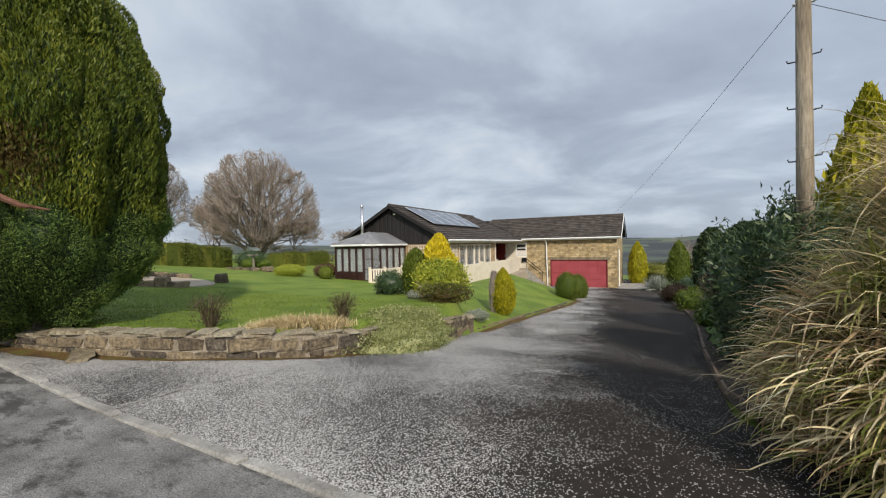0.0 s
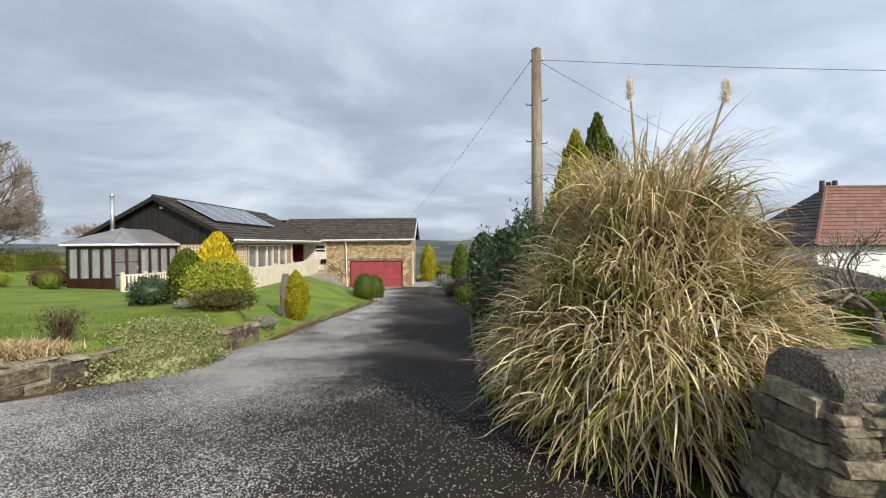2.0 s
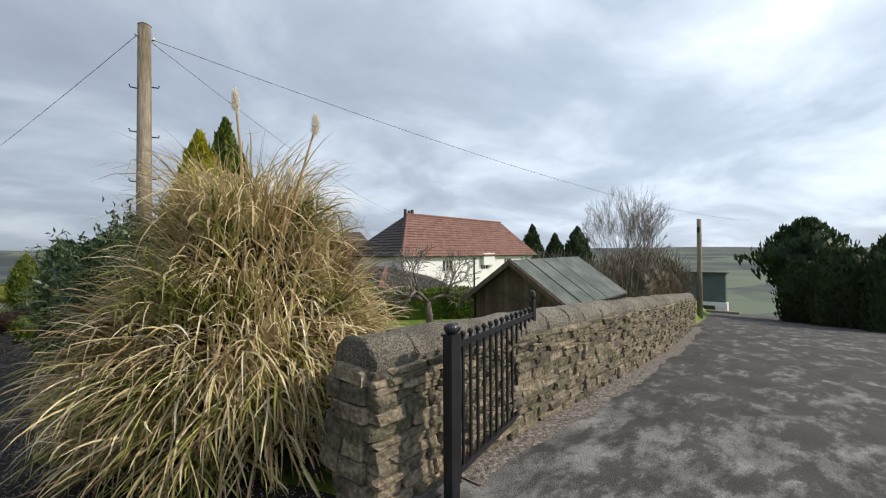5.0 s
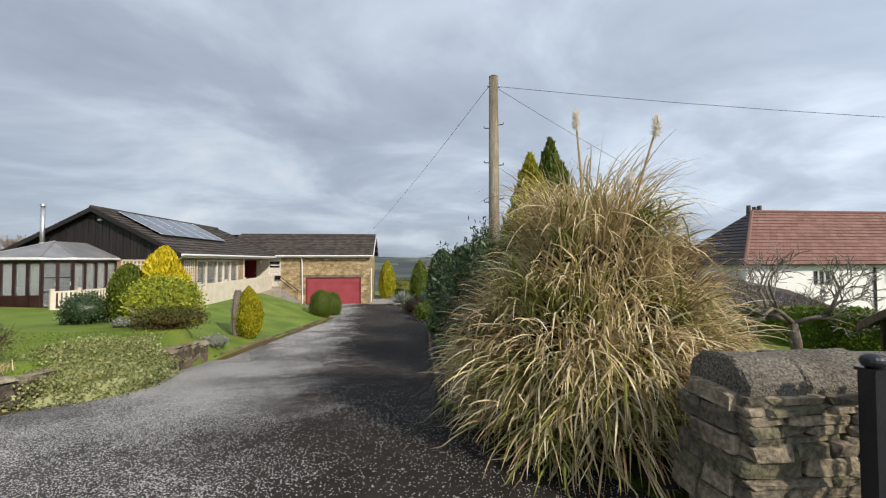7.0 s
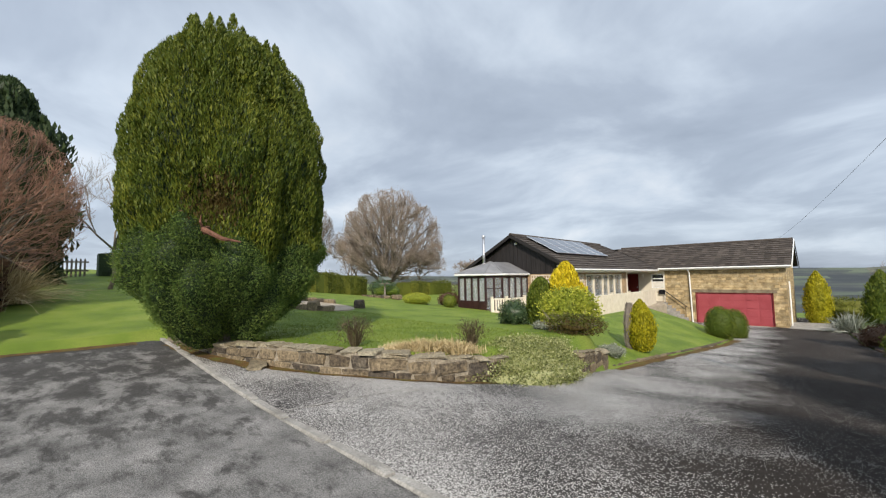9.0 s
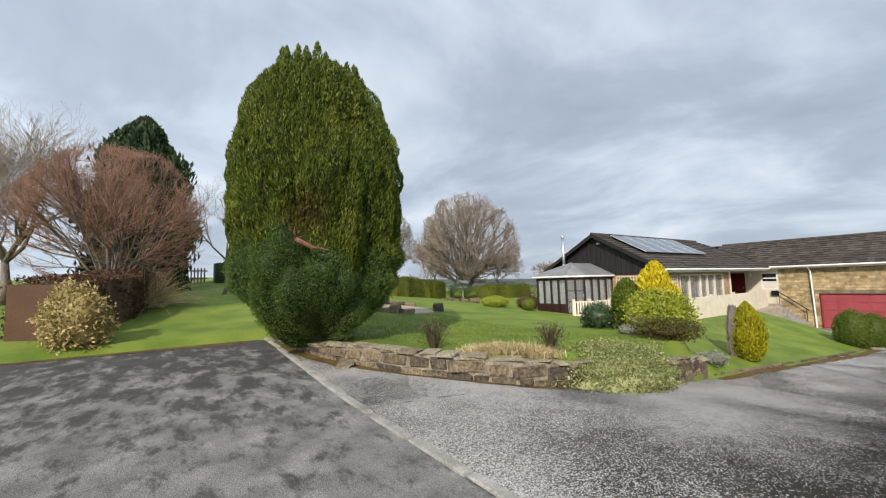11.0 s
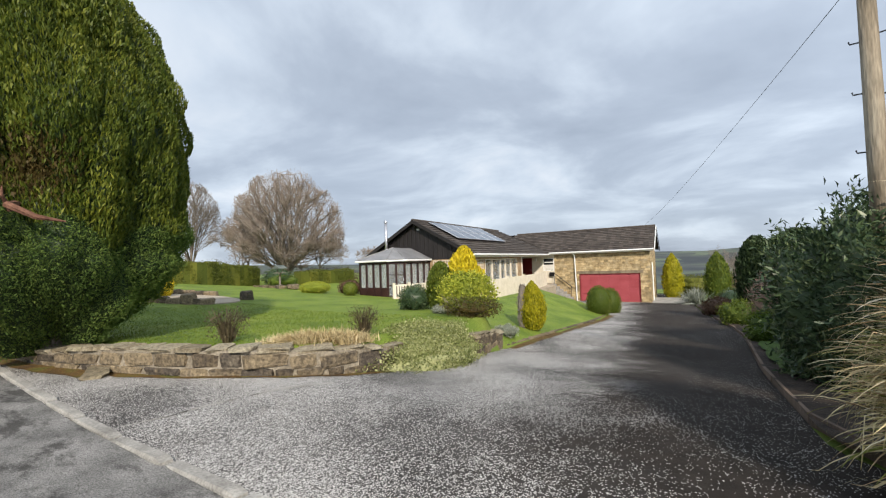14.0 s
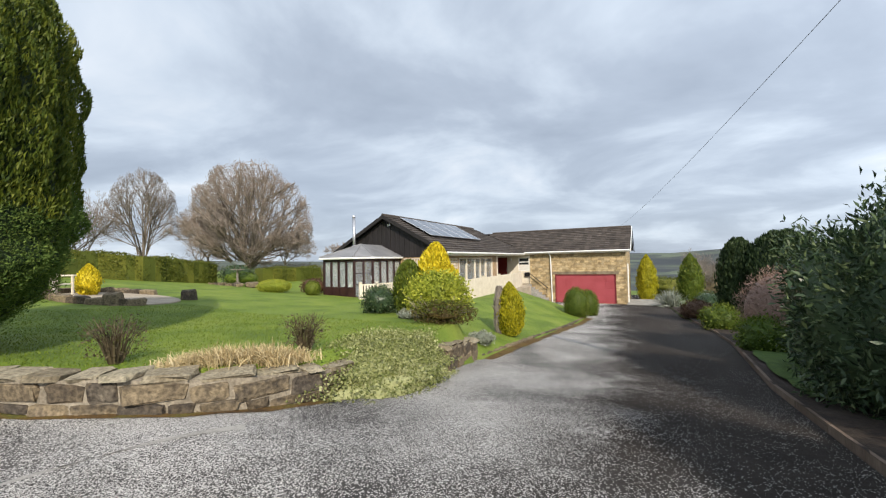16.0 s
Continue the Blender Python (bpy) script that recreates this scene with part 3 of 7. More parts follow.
def blades(name, roots, ways, length, width, droop, mat, parent, seed, segs=5):
    """Arching strap leaves from roots; each a bent, tapering strip."""
    rng = np.random.default_rng(seed)
    n = len(roots)
    ln = (length if np.ndim(length) else np.full(n, length)) * rng.uniform(0.7, 1.15, n)
    w0 = width * rng.uniform(0.6, 1.3, n)
    a = unit(ways)
    dr = droop * rng.uniform(0.4, 1.5, n)
    hor = a.copy()
    hor[:, 2] = 0
    hor = unit(hor + rng.normal(size=(n, 3)) * [0.25, 0.25, 0])
    side = np.cross(hor, [0, 0, 1])
    side = unit(side + rng.normal(size=(n, 3)) * 0.35)
    V = []
    for s in range(segs + 1):
        t = s / segs
        p = roots + a * (ln * t)[:, None] + hor * (dr * ln * t * t * 0.35)[:, None] - np.array([0, 0, 1]) * (dr * ln * t ** 2.4)[:, None]
        w = w0 * (1 - t ** 2.2) * 0.5 + 0.0008
        V += [p + side * w[:, None], p - side * w[:, None]]
    V = np.stack(V, 1)
    k = 2 * (segs + 1)
    f = np.array([[2 * s, 2 * s + 1, 2 * s + 3, 2 * s + 2] for s in range(segs)])
    F = (np.arange(n)[:, None, None] * k + f[None]).reshape(-1, 4)
    me = fast_mesh(name, V.reshape(-1, 3), F, mat)
    return part(name, me, mat, parent)


def bare_tree(name, base, height, spread, mat_bark, mat_twig, seed, label, levels=6, trunk=0.16, fork=0.22, lean=0.0, thin=0.0016, children=3, angle=0.55, group="", up=0.12, limb=1.25):
    """A leafless tree: tapered trunk and limbs, then ever finer twigs filling a round crown."""
    rng = np.random.default_rng(seed)
    root = thing(name, label, "tree", group=group)
    limbs, twigs = Geo(), []
    centre = np.array(base) + [0, 0, height * 0.56]
    rad = np.array([spread, spread, height * 0.46])
    todo = [(np.array(base, float) - [0, 0, 0.1], np.array([lean, 0.0, 1.0]), height * fork, trunk, 0)]
    while todo:
        p, d, ln, r, lv = todo.pop()
        d = d / np.linalg.norm(d)
        mid = p + d * ln * 0.5 + rng.normal(size=3) * ln * 0.05
        q = p + d * ln + rng.normal(size=3) * ln * 0.06
        r2 = r * 0.68
        if lv <= 2:
            limbs.tube([p, mid, q], [r, (r + r2) / 2, r2], 7 if lv == 0 else 5)
        else:
            twigs.append((p, mid, q, r, r2))
        if lv >= levels:
            continue
        kids = children + (1 if lv in (0, 1) else 0) + (rng.random() < 0.35)
        for k in range(kids):
            t = 1.0 if lv == 0 or k == 0 else rng.uniform(0.45, 1.0)
            s = p + (q - p) * t
            spread_a = angle * rng.uniform(0.55, 1.35) * (1.25 if lv == 0 else 1)
            az = rng.uniform(0, 6.283)
            u = np.cross(d, [0.3, 0.2, 0.93])
            u /= np.linalg.norm(u) + 1e-6
            w = np.cross(d, u)
            nd = d * math.cos(spread_a) + (u * math.cos(az) + w * math.sin(az)) * math.sin(spread_a) + np.array([0, 0, up])
            nl = ln * rng.uniform(0.62, 0.9) * (limb if lv == 0 else 1)
            e = (s + nd / np.linalg.norm(nd) * nl - centre) / rad
            over = np.linalg.norm(e)
            if over > 1.0:
                nl *= max(0.25, 1.25 - 0.6 * over)
                if over > 1.55:
                    continue
            todo.append((s, nd, nl, r2 * (0.95 if k == 0 else 0.72), lv + 1))
    part("trunk", limbs, mat_bark, root, smooth=True)
    if twigs:
        P = np.array([[t[0], t[1], t[2]] for t in twigs])
        R = np.maximum(np.array([[t[3], (t[3] + t[4]) / 2, t[4]] for t in twigs]), 0.00008 * np.linalg.norm(base) + thin)
        d = unit(P[:, 2] - P[:, 0])
        u = unit(np.cross(d, np.array([0.37, 0.61, 0.7])))
        w = np.cross(d, u)
        ring = []
        for s in range(3):
            for k in range(3):
                a = 2.0944 * k
                ring.append(P[:, s] + (u * math.cos(a) + w * math.sin(a)) * R[:, s][:, None])
        V = np.stack(ring, 1).reshape(-1, 3)
        q = np.array([[s * 3 + k, s * 3 + (k + 1) % 3, s * 3 + 3 + (k + 1) % 3, s * 3 + 3 + k] for s in range(2) for k in range(3)])
        F = (np.arange(len(P))[:, None, None] * 9 + q[None]).reshape(-1, 4)
        part("twig_mass", fast_mesh("twig_mass", V, F, mat_twig), mat_twig, root)
    return root


def dome_tree(name, base, centre, radii, mat_bark, mat_twig, seed, label, trunk=0.3, fork=1.2, counts=(12, 9, 8, 7, 4), fine=0.008, group="", low=-0.25, fill=0.6):
    """A leafless tree whose limbs fan from a low fork and divide into ever finer twigs that end on a domed crown.
    radii: sideways, upward and downward from the crown's centre."""
    rng = np.random.default_rng(seed)
    root = thing(name, label, "tree", group=group)
    base, c = np.array(base, float), np.array(centre, float)
    rs, ru, rd = radii
    top = base + [0, 0, fork]

    def outside(p):
        q = p - c
        return np.sqrt((q[:, 0] ** 2 + q[:, 1] ** 2) / rs ** 2 + (q[:, 2] / np.where(q[:, 2] > 0, ru, rd)) ** 2)

    def rough(p):
        return 1 + 0.07 * noise3(unit(p - c) * 3, 2.0, seed)

    n = counts[0]
    k = np.arange(n)
    h = low + (0.95 - low) * (k + 0.5) / n
    a = k * 2.39996 + rng.uniform(-0.3, 0.3, n)
    r = np.sqrt(np.maximum(0.0, 1 - h * h))
    tip = c + np.stack([np.cos(a) * r * rs, np.sin(a) * r * rs, h * np.where(h > 0, ru, rd)], 1) * fill
    p0 = top + rng.normal(size=(n, 3)) * [trunk * 0.4, trunk * 0.4, trunk * 0.8]
    run = tip - p0
    mid = p0 + run * 0.45 + np.array([0, 0, 1.0]) * (np.linalg.norm(run * [1, 1, 0], axis=1) * 0.12)[:, None]
    rad = trunk * 0.42 * rng.uniform(0.45, 1.0, n)
    levels = [(p0, mid, tip, rad)]
    for lv, kids in enumerate(counts[1:]):
        p0, mid, tip, rad = levels[-1]
        m = len(p0)
        i = np.repeat(np.arange(m), kids)
        t = rng.uniform(0.28, 1.0, m * kids)[:, None]
        t[::kids] = 1.0
        A, B, C = p0[i], mid[i], tip[i]
        start = A * (1 - t) ** 2 + 2 * B * t * (1 - t) + C * t * t
        way = unit((B - A) * (1 - t) + (C - B) * t)
        out = unit(start - c + [0, 0, ru * 0.25])
        way = unit(way * 0.75 + rng.normal(size=(m * kids, 3)) * 0.42 + out * 0.42 + [0, 0, 0.10])
        ln = np.linalg.norm(C - A, axis=1) * rng.uniform(0.38, 0.72, m * kids)
        end = start + way * ln[:, None]
        over = outside(end) / (rough(end) * rng.uniform(0.93, 1.03, m * kids))
        end = np.where((over > 1)[:, None], c + (end - c) / over[:, None], end)
        bow = (start + end) / 2 + rng.normal(size=(m * kids, 3)) * (ln * 0.07)[:, None] - np.array([0, 0, 0.04]) * ln[:, None]
        levels.append((start, bow, end, np.maximum(rad[i] * rng.uniform(0.38, 0.6, m * kids), fine)))
    limbs = Geo()
    limbs.tube([base - [0, 0, 0.3], base + [0, 0, fork * 0.5], top + [0, 0, trunk]], [trunk * 1.25, trunk, trunk * 0.75], 9)
    for p0, mid, tip, rad in levels[:2]:
        for q0, q1, q2, r in zip(p0, mid, tip, rad):
            b = [Vector(q0 * (1 - t) ** 2 + 2 * q1 * t * (1 - t) + q2 * t * t) for t in (0, 0.33, 0.66, 1)]
            limbs.tube(b, [r, r * 0.8, r * 0.6, r * 0.4], 5, False)
    part("trunk", limbs, mat_bark, root, smooth=True)
    V, F, off = [], [], 0
    quads = np.array([[s * 3 + j, s * 3 + (j + 1) % 3, s * 3 + 3 + (j + 1) % 3, s * 3 + 3 + j] for s in range(2) for j in range(3)])
    for p0, mid, tip, rad in levels[2:]:
        d = unit(tip - p0)
        u = unit(np.cross(d, np.array([0.37, 0.61, 0.7])))
        w = np.cross(d, u)
        ring = [p + (u * math.cos(2.0944 * j) + w * math.sin(2.0944 * j)) * (rad * f)[:, None] for p, f in ((p0, 1.0), (mid, 0.8), (tip, 0.5)) for j in range(3)]
        V.append(np.stack(ring, 1).reshape(-1, 3))
        F.append((np.arange(len(p0))[:, None, None] * 9 + quads[None]).reshape(-1, 4) + off)
        off += len(p0) * 9
    part("twig_mass", fast_mesh("twig_mass", np.concatenate(V), np.concatenate(F), mat_twig), mat_twig, root)
    return root


def lerp(v, pts):
    return float(np.interp(v, [p[0] for p in pts], [p[1] for p in pts]))


# ---- the lie of the land ----
LEFT = [(1.9, -11.6), (2.2, -11.4), (2.62, -10.2), (2.78, -8.9), (2.9, -7.3), (3.18, -6.2), (3.6, -5.25), (4.0, -4.8), (5.0, -4.45), (5.6, -4.3), (8.0, -4.35), (10, -4.65), (12, -4.6),
        (18.4, -4.3), (22.7, -4.15), (26, -5.0), (29, -7.2), (32.4, -8.1), (33, -8.1)]
RIGHT = [(1.9, 1.6), (2.3, 1.5), (2.7, 1.3), (3.5, 0.75), (4.5, 0.3), (8, 0.45), (11, 0.6), (15.6, 0.85), (20, 0.8), (25, 0.1), (30.6, -0.2), (40, -0.3)]
ZD = [(1.9, 0), (3.6, 0), (6, -0.33), (10, -0.85), (20, -1.5), (33, -1.95), (60, -2.6)]
ZLANE = [(-40, 0.6), (-12, 0.12), (-6, 0.0), (2, 0.0), (5, -0.12), (8, -0.35), (16, -1.05), (24, -1.85), (40, -3.6), (80, -8.5)]


def lawn_z(x, y):
    fade = lerp(y, [(2, 1.0), (19, 0.4)])
    return lerp(y, [(1, 0.2), (3, 0.30), (4.5, 0.28), (19.5, -0.5), (60, -0.5)]) + 0.09 * min(max(0.0, -11 - x), 24) * fade


def drive_z(x, y):
    return lerp(y, ZD) + max(0.0, -6 - x) * 0.02


def ground_z(x, y):
    """Height of the ground sheet."""
    if y < 1.9:
        if x < -11.8:
            return lawn_z(x, y)
        return lerp(x, ZLANE) - 0.02 - 0.02 * max(0, -6 - y)
    xl, xr = lerp(y, LEFT), lerp(y, RIGHT)
    zd = drive_z(x, y)
    if x > 1.0 and y < lerp(x, [(1, 2.1), (5.3, 2.15), (9, 2.35), (16.2, 3.2), (24, 4.2), (40, 7), (80, 13)]):
        return lerp(x, ZLANE) - 0.02
    if y < 10:
        xl = lerp(y - 0.35, LEFT) - 0.25
    if x < xl:
        zl = lawn_z(x, y)
        if y < 10:
            return zl
        run = lerp(y, [(10, 0.6), (13, 3.5), (33, 4.0)])
        t = min(1.0, (xl - x) / run)
        if y > 26 and x > -9.2:
            return zd - 0.03 + 0.15 * t
        return zd + 0.04 + (zl - zd - 0.04) * t
    if x < xr + 0.3 and y < 46:
        return zd - 0.03
    zn = 0.15 - 0.11 * max(0.0, (x - 3) * 0.7 + (y - 4) * 0.7)
    if x > 1.2 and y < 7:
        zn = min(zn, 0.15 + lerp(x, ZLANE) * 0.9 + 0.2)
    t = min(1.0, max(0.0, (x - xr - 2.2) / 2.0))
    near = (zd - 0.02) * (1 - t) + zn * t
    return max(near, -9.0) if math.hypot(x, y) < 120 else -9.0


def far_z(x, y, z):
    """Past the gardens the land falls to a valley and rises to hills at the horizon; uphill fields behind the hedges."""
    r = math.hypot(x, y)
    if r < 55:
        return z
    az = math.degrees(math.atan2(x, y))
    low = lerp(az, [(-180, 3), (-95, 3), (-60, 0), (-35, -2), (-20, -14), (60, -30), (120, -25), (180, 3)])
    top = lerp(az, [(-180, 20), (-100, 24), (-50, 8), (-25, 4), (-8, 16), (2, 8), (12, 30), (22, 6), (40, 6), (60, 4), (75, 10), (110, 10), (180, 20)])
    t = min(1.0, (r - 55) / 120)
    z1 = z * (1 - t) + low * t
    t2 = min(1.0, max(0.0, (r - 500) / 1100))
    z2 = z1 * (1 - t2) + (top + 6 * math.sin(x * 0.004 + 1) + 5 * math.sin(y * 0.006 + x * 0.003)) * t2
    return z2


def build_ground():
    def axis(lo, hi, step, far):
        a = list(np.arange(lo, hi + 1e-6, step))
        s, v = step, a[-1]
        while v < far:
            s *= 1.28
            v += s
            a.append(v)
        s, v = step, a[0]
        while v > -far:
            s *= 1.28
            v -= s
            a.insert(0, v)
        return a
    xs, ys = axis(-20, 12, 0.25, 3500), axis(-1.0, 36, 0.25, 3500)
    verts = np.array([(x, y, far_z(x, y, ground_z(x, y))) for y in ys for x in xs])
    nx, ny = len(xs), len(ys)
    j, i = np.meshgrid(np.arange(ny - 1), np.arange(nx - 1), indexing="ij")
    a = j * nx + i
    f = np.stack([a, a + 1, a + nx + 1, a + nx], -1).reshape(-1, 4)
    me = fast_mesh("ground", verts, f, M["ground"])
    me.polygons.foreach_set("use_smooth", [True] * len(me.polygons))
    tagged(part("ground", me, M["ground"]), "mown green lawn, verges, fields and distant moor", "ground", kind="structure")


def ground_material():
    """Grass near by; far off fields and brown moor in patches."""
    m = M["grass"].copy()
    m.name = "ground_cover"
    n, l = m.node_tree.nodes, m.node_tree.links
    b = n["Principled BSDF"]
    g = n.new("ShaderNodeNewGeometry")
    ln = n.new("ShaderNodeVectorMath")
    ln.operation = "LENGTH"
    l.new(g.outputs["Position"], ln.inputs[0])
    mr = n.new("ShaderNodeMapRange")
    mr.inputs["From Min"].default_value, mr.inputs["From Max"].default_value = 60, 220
    l.new(ln.outputs["Value"], mr.inputs["Value"])
    vor = n.new("ShaderNodeTexVoronoi")
    vor.inputs["Scale"].default_value = 0.011
    l.new(g.outputs["Position"], vor.inputs["Vector"])
    nz = n.new("ShaderNodeTexNoise")
    nz.inputs["Scale"].default_value, nz.inputs["Detail"].default_value = 0.02, 9
    l.new(g.outputs["Position"], nz.inputs["Vector"])
    mixf = n.new("ShaderNodeMix")
    mixf.inputs[0].default_value = 0.55
    l.new(vor.outputs["Color"], mixf.inputs[2])
    l.new(nz.outputs["Fac"], mixf.inputs[3])
    ramp = n.new("ShaderNodeValToRGB")
    cols = [(0.36, (0.030, 0.036, 0.038)), (0.46, (0.055, 0.060, 0.055)), (0.54, (0.075, 0.095, 0.062)), (0.66, (0.115, 0.14, 0.085))]
    while len(ramp.color_ramp.elements) < 4:
        ramp.color_ramp.elements.new(0.5)
    for e, (p, c) in zip(ramp.color_ramp.elements, cols):
        e.position, e.color = p, (*c, 1)
    l.new(mixf.outputs[0], ramp.inputs[0])
    mx = n.new("ShaderNodeMix")
    mx.data_type = "RGBA"
    src = b.inputs["Base Color"].links[0].from_socket
    l.new(mr.outputs[0], mx.inputs[0])
    l.new(src, mx.inputs[6])
    l.new(ramp.outputs[0], mx.inputs[7])
    l.new(mx.outputs[2], b.inputs["Base Color"])
    return m


M["ground"] = ground_material()
build_ground()


def sheet(name, ylist, left, right, zf, mat, label, category, cols=14):
    v, f = [], []
    for y in ylist:
        x0, x1 = left(y), right(y)
        v += [(x0 + (x1 - x0) * i / cols, y, zf(x0 + (x1 - x0) * i / cols, y)) for i in range(cols + 1)]
    k = cols + 1
    for j in range(len(ylist) - 1):
        f += [(j * k + i, j * k + i + 1, (j + 1) * k + i + 1, (j + 1) * k + i) for i in range(cols)]
    me = fast_mesh(name, np.array(v), np.array(f), mat)
    return tagged(part(name, me, mat), label, category, kind="structure")


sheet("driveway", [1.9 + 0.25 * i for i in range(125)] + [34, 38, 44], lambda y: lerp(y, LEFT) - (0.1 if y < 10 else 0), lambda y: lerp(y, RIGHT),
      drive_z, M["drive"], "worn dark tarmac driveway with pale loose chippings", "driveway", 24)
lane_x = [-12.4 + 0.4 * i for i in range(95)] + [30, 36, 44, 60, 80]


def lane_sheet():
    v, f = [], []
    for x in lane_x:
        hi = lerp(x, [(-12.4, 1.2), (-11.8, 2.17), (-5, 1.86), (2, 1.86), (5.3, 1.86), (9, 2.05), (16.2, 2.9), (24, 3.8), (40, 6.0), (80, 12)])
        for i in range(11):
            y = -6 + (hi + 6) * i / 10
            v.append((x + (0.25 * math.sin(y * 2.3) if x < -12 else 0), y, lerp(x, ZLANE) + 0.003))
    for j in range(len(lane_x) - 1):
        f += [(j * 11 + i, (j + 1) * 11 + i, (j + 1) * 11 + i + 1, j * 11 + i + 1) for i in range(10)]
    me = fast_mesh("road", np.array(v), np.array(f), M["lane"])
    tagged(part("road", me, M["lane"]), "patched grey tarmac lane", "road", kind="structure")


lane_sheet()

# ---- kerbs, edgings and stone walls ----
rnd = random.Random(5)


def stone_mesh(name, l, d, h, seed, mat, rough=0.16, cut=0.10, seg=1):
    """One rough block: a box with cut corners, pushed about."""
    rr = random.Random(seed)
    bm = bmesh.new()
    bmesh.ops.create_cube(bm, size=1)
    bmesh.ops.bevel(bm, geom=bm.edges[:] + bm.verts[:], offset=cut, segments=seg, affect="EDGES")
    for v in bm.verts:
        v.co.x += rr.uniform(-rough, rough) * 0.55
        v.co.y += rr.uniform(-rough, rough) * 0.7
        v.co.z += rr.uniform(-rough, rough) * 0.6
        v.co = Vector((v.co.x * l, v.co.y * d, v.co.z * h))
    me = bpy.data.meshes.new(name)
    bm.to_mesh(me)
    bm.free()
    me.materials.append(mat)
    return me


LOW_COPES = [stone_mesh("coping_stone", 1, 1, 1, 60 + i, M["pale_cope"], 0.20, 0.14) for i in range(6)]
LOW_STONES = [stone_mesh("stone", 1, 1, 1, 40 + i, M["stone"], 0.17, 0.12) for i in range(7)]
DRY_STONES = [stone_mesh("stone", 1, 1, 1, 80 + i, M["drystone"], 0.125, 0.08) for i in range(9)]


def cope_mesh(seed):
    """A half-round coping block of unit size, lying along x."""
    rr = random.Random(seed)
    prof = [(-0.5, -0.5), (-0.5, -0.05), (-0.42, 0.22), (-0.24, 0.42), (0.0, 0.5), (0.24, 0.42), (0.42, 0.22), (0.5, -0.05), (0.5, -0.5)]
    g = Geo()
    n = len(prof)
    for x, k in ((-0.5, 0.90), (-0.46, 1.0), (0.0, 1.0), (0.46, 1.0), (0.5, 0.90)):
        g.v += [(x, y * k + rr.uniform(-0.025, 0.025), z * k + rr.uniform(-0.04, 0.04)) for y, z in prof]
    for i in range(4):
        g.f += [(i * n + j, i * n + (j + 1) % n, (i + 1) * n + (j + 1) % n, (i + 1) * n + j) for j in range(n)]
    g.f += [tuple(range(n))[::-1], tuple(4 * n + j for j in range(n))]
    me = g.mesh("coping_stone")
    me.materials.append(M["coping"])
    return me


COPE_STONES = [cope_mesh(120 + i) for i in range(5)]


def lay(mesh, name, parent, x, y, z, l, d, h, turn, tip=0.0):
    ob = new(name, mesh)
    ob.parent = parent
    ob.matrix_basis = pose(x, y, z, tip, rnd.uniform(-2, 2), math.degrees(turn)) @ Matrix.Diagonal((l, d, h, 1))
    return ob


def along_path(path, s):
    for (a, b) in zip(path, path[1:]):
        ln = math.hypot(b[0] - a[0], b[1] - a[1])
        if s <= ln or (a, b) == (path[-2], path[-1]):
            t = s / ln
            return a[0] + (b[0] - a[0]) * t, a[1] + (b[1] - a[1]) * t, math.atan2(b[1] - a[1], b[0] - a[0])
        s -= ln


def path_length(path):
    return sum(math.hypot(b[0] - a[0], b[1] - a[1]) for a, b in zip(path, path[1:]))


def wall_heart(name, path, zf, height, thick, mat, parent):
    """The rubble body behind the face stones."""
    n = max(2, int(path_length(path) / 0.4))
    L = path_length(path)
    g = Geo()
    for i in range(n):
        x0, y0, a0 = along_path(path, L * i / n)
        x1, y1, a1 = along_path(path, min(L * (i + 1) / n, L - 1e-4))
        c0, c1 = (-math.sin(a0) * thick / 2, math.cos(a0) * thick / 2), (-math.sin(a1) * thick / 2, math.cos(a1) * thick / 2)
        z0, z1, h0, h1 = zf(x0, y0) - 0.15, zf(x1, y1) - 0.15, height(i / n), height((i + 1) / n)
        g.v += [(x0 - c0[0], y0 - c0[1], z0), (x1 - c1[0], y1 - c1[1], z1), (x1 + c1[0], y1 + c1[1], z1), (x0 + c0[0], y0 + c0[1], z0),
                (x0 - c0[0], y0 - c0[1], z0 + 0.15 + h0), (x1 - c1[0], y1 - c1[1], z1 + 0.15 + h1), (x1 + c1[0], y1 + c1[1], z1 + 0.15 + h1), (x0 + c0[0], y0 + c0[1], z0 + 0.15 + h0)]
        k = len(g.v) - 8
        g.f += [tuple(k + j for j in q) for q in ((0, 3, 2, 1), (4, 5, 6, 7), (0, 1, 5, 4), (1, 2, 6, 5), (2, 3, 7, 6), (3, 0, 4, 7))]
    return part(name, g, mat, parent)


# low garden wall that holds the lawn
low_path = [(-11.3, 2.36), (-10.2, 2.52), (-8.9, 2.62), (-7.9, 2.82), (-7.2, 3.02), (-6.2, 3.36), (-5.38, 3.82), (-4.92, 4.35), (-4.68, 5.1), (-4.55, 6.0)]
low_wall = thing("garden_wall", "low curved sandstone garden wall with mortar joints and mossy coping", "wall", kind="structure")


def low_height(t):
    return lerp(t, [(0, 0.12), (0.3, 0.27), (0.45, 0.37), (1.0, 0.40)])


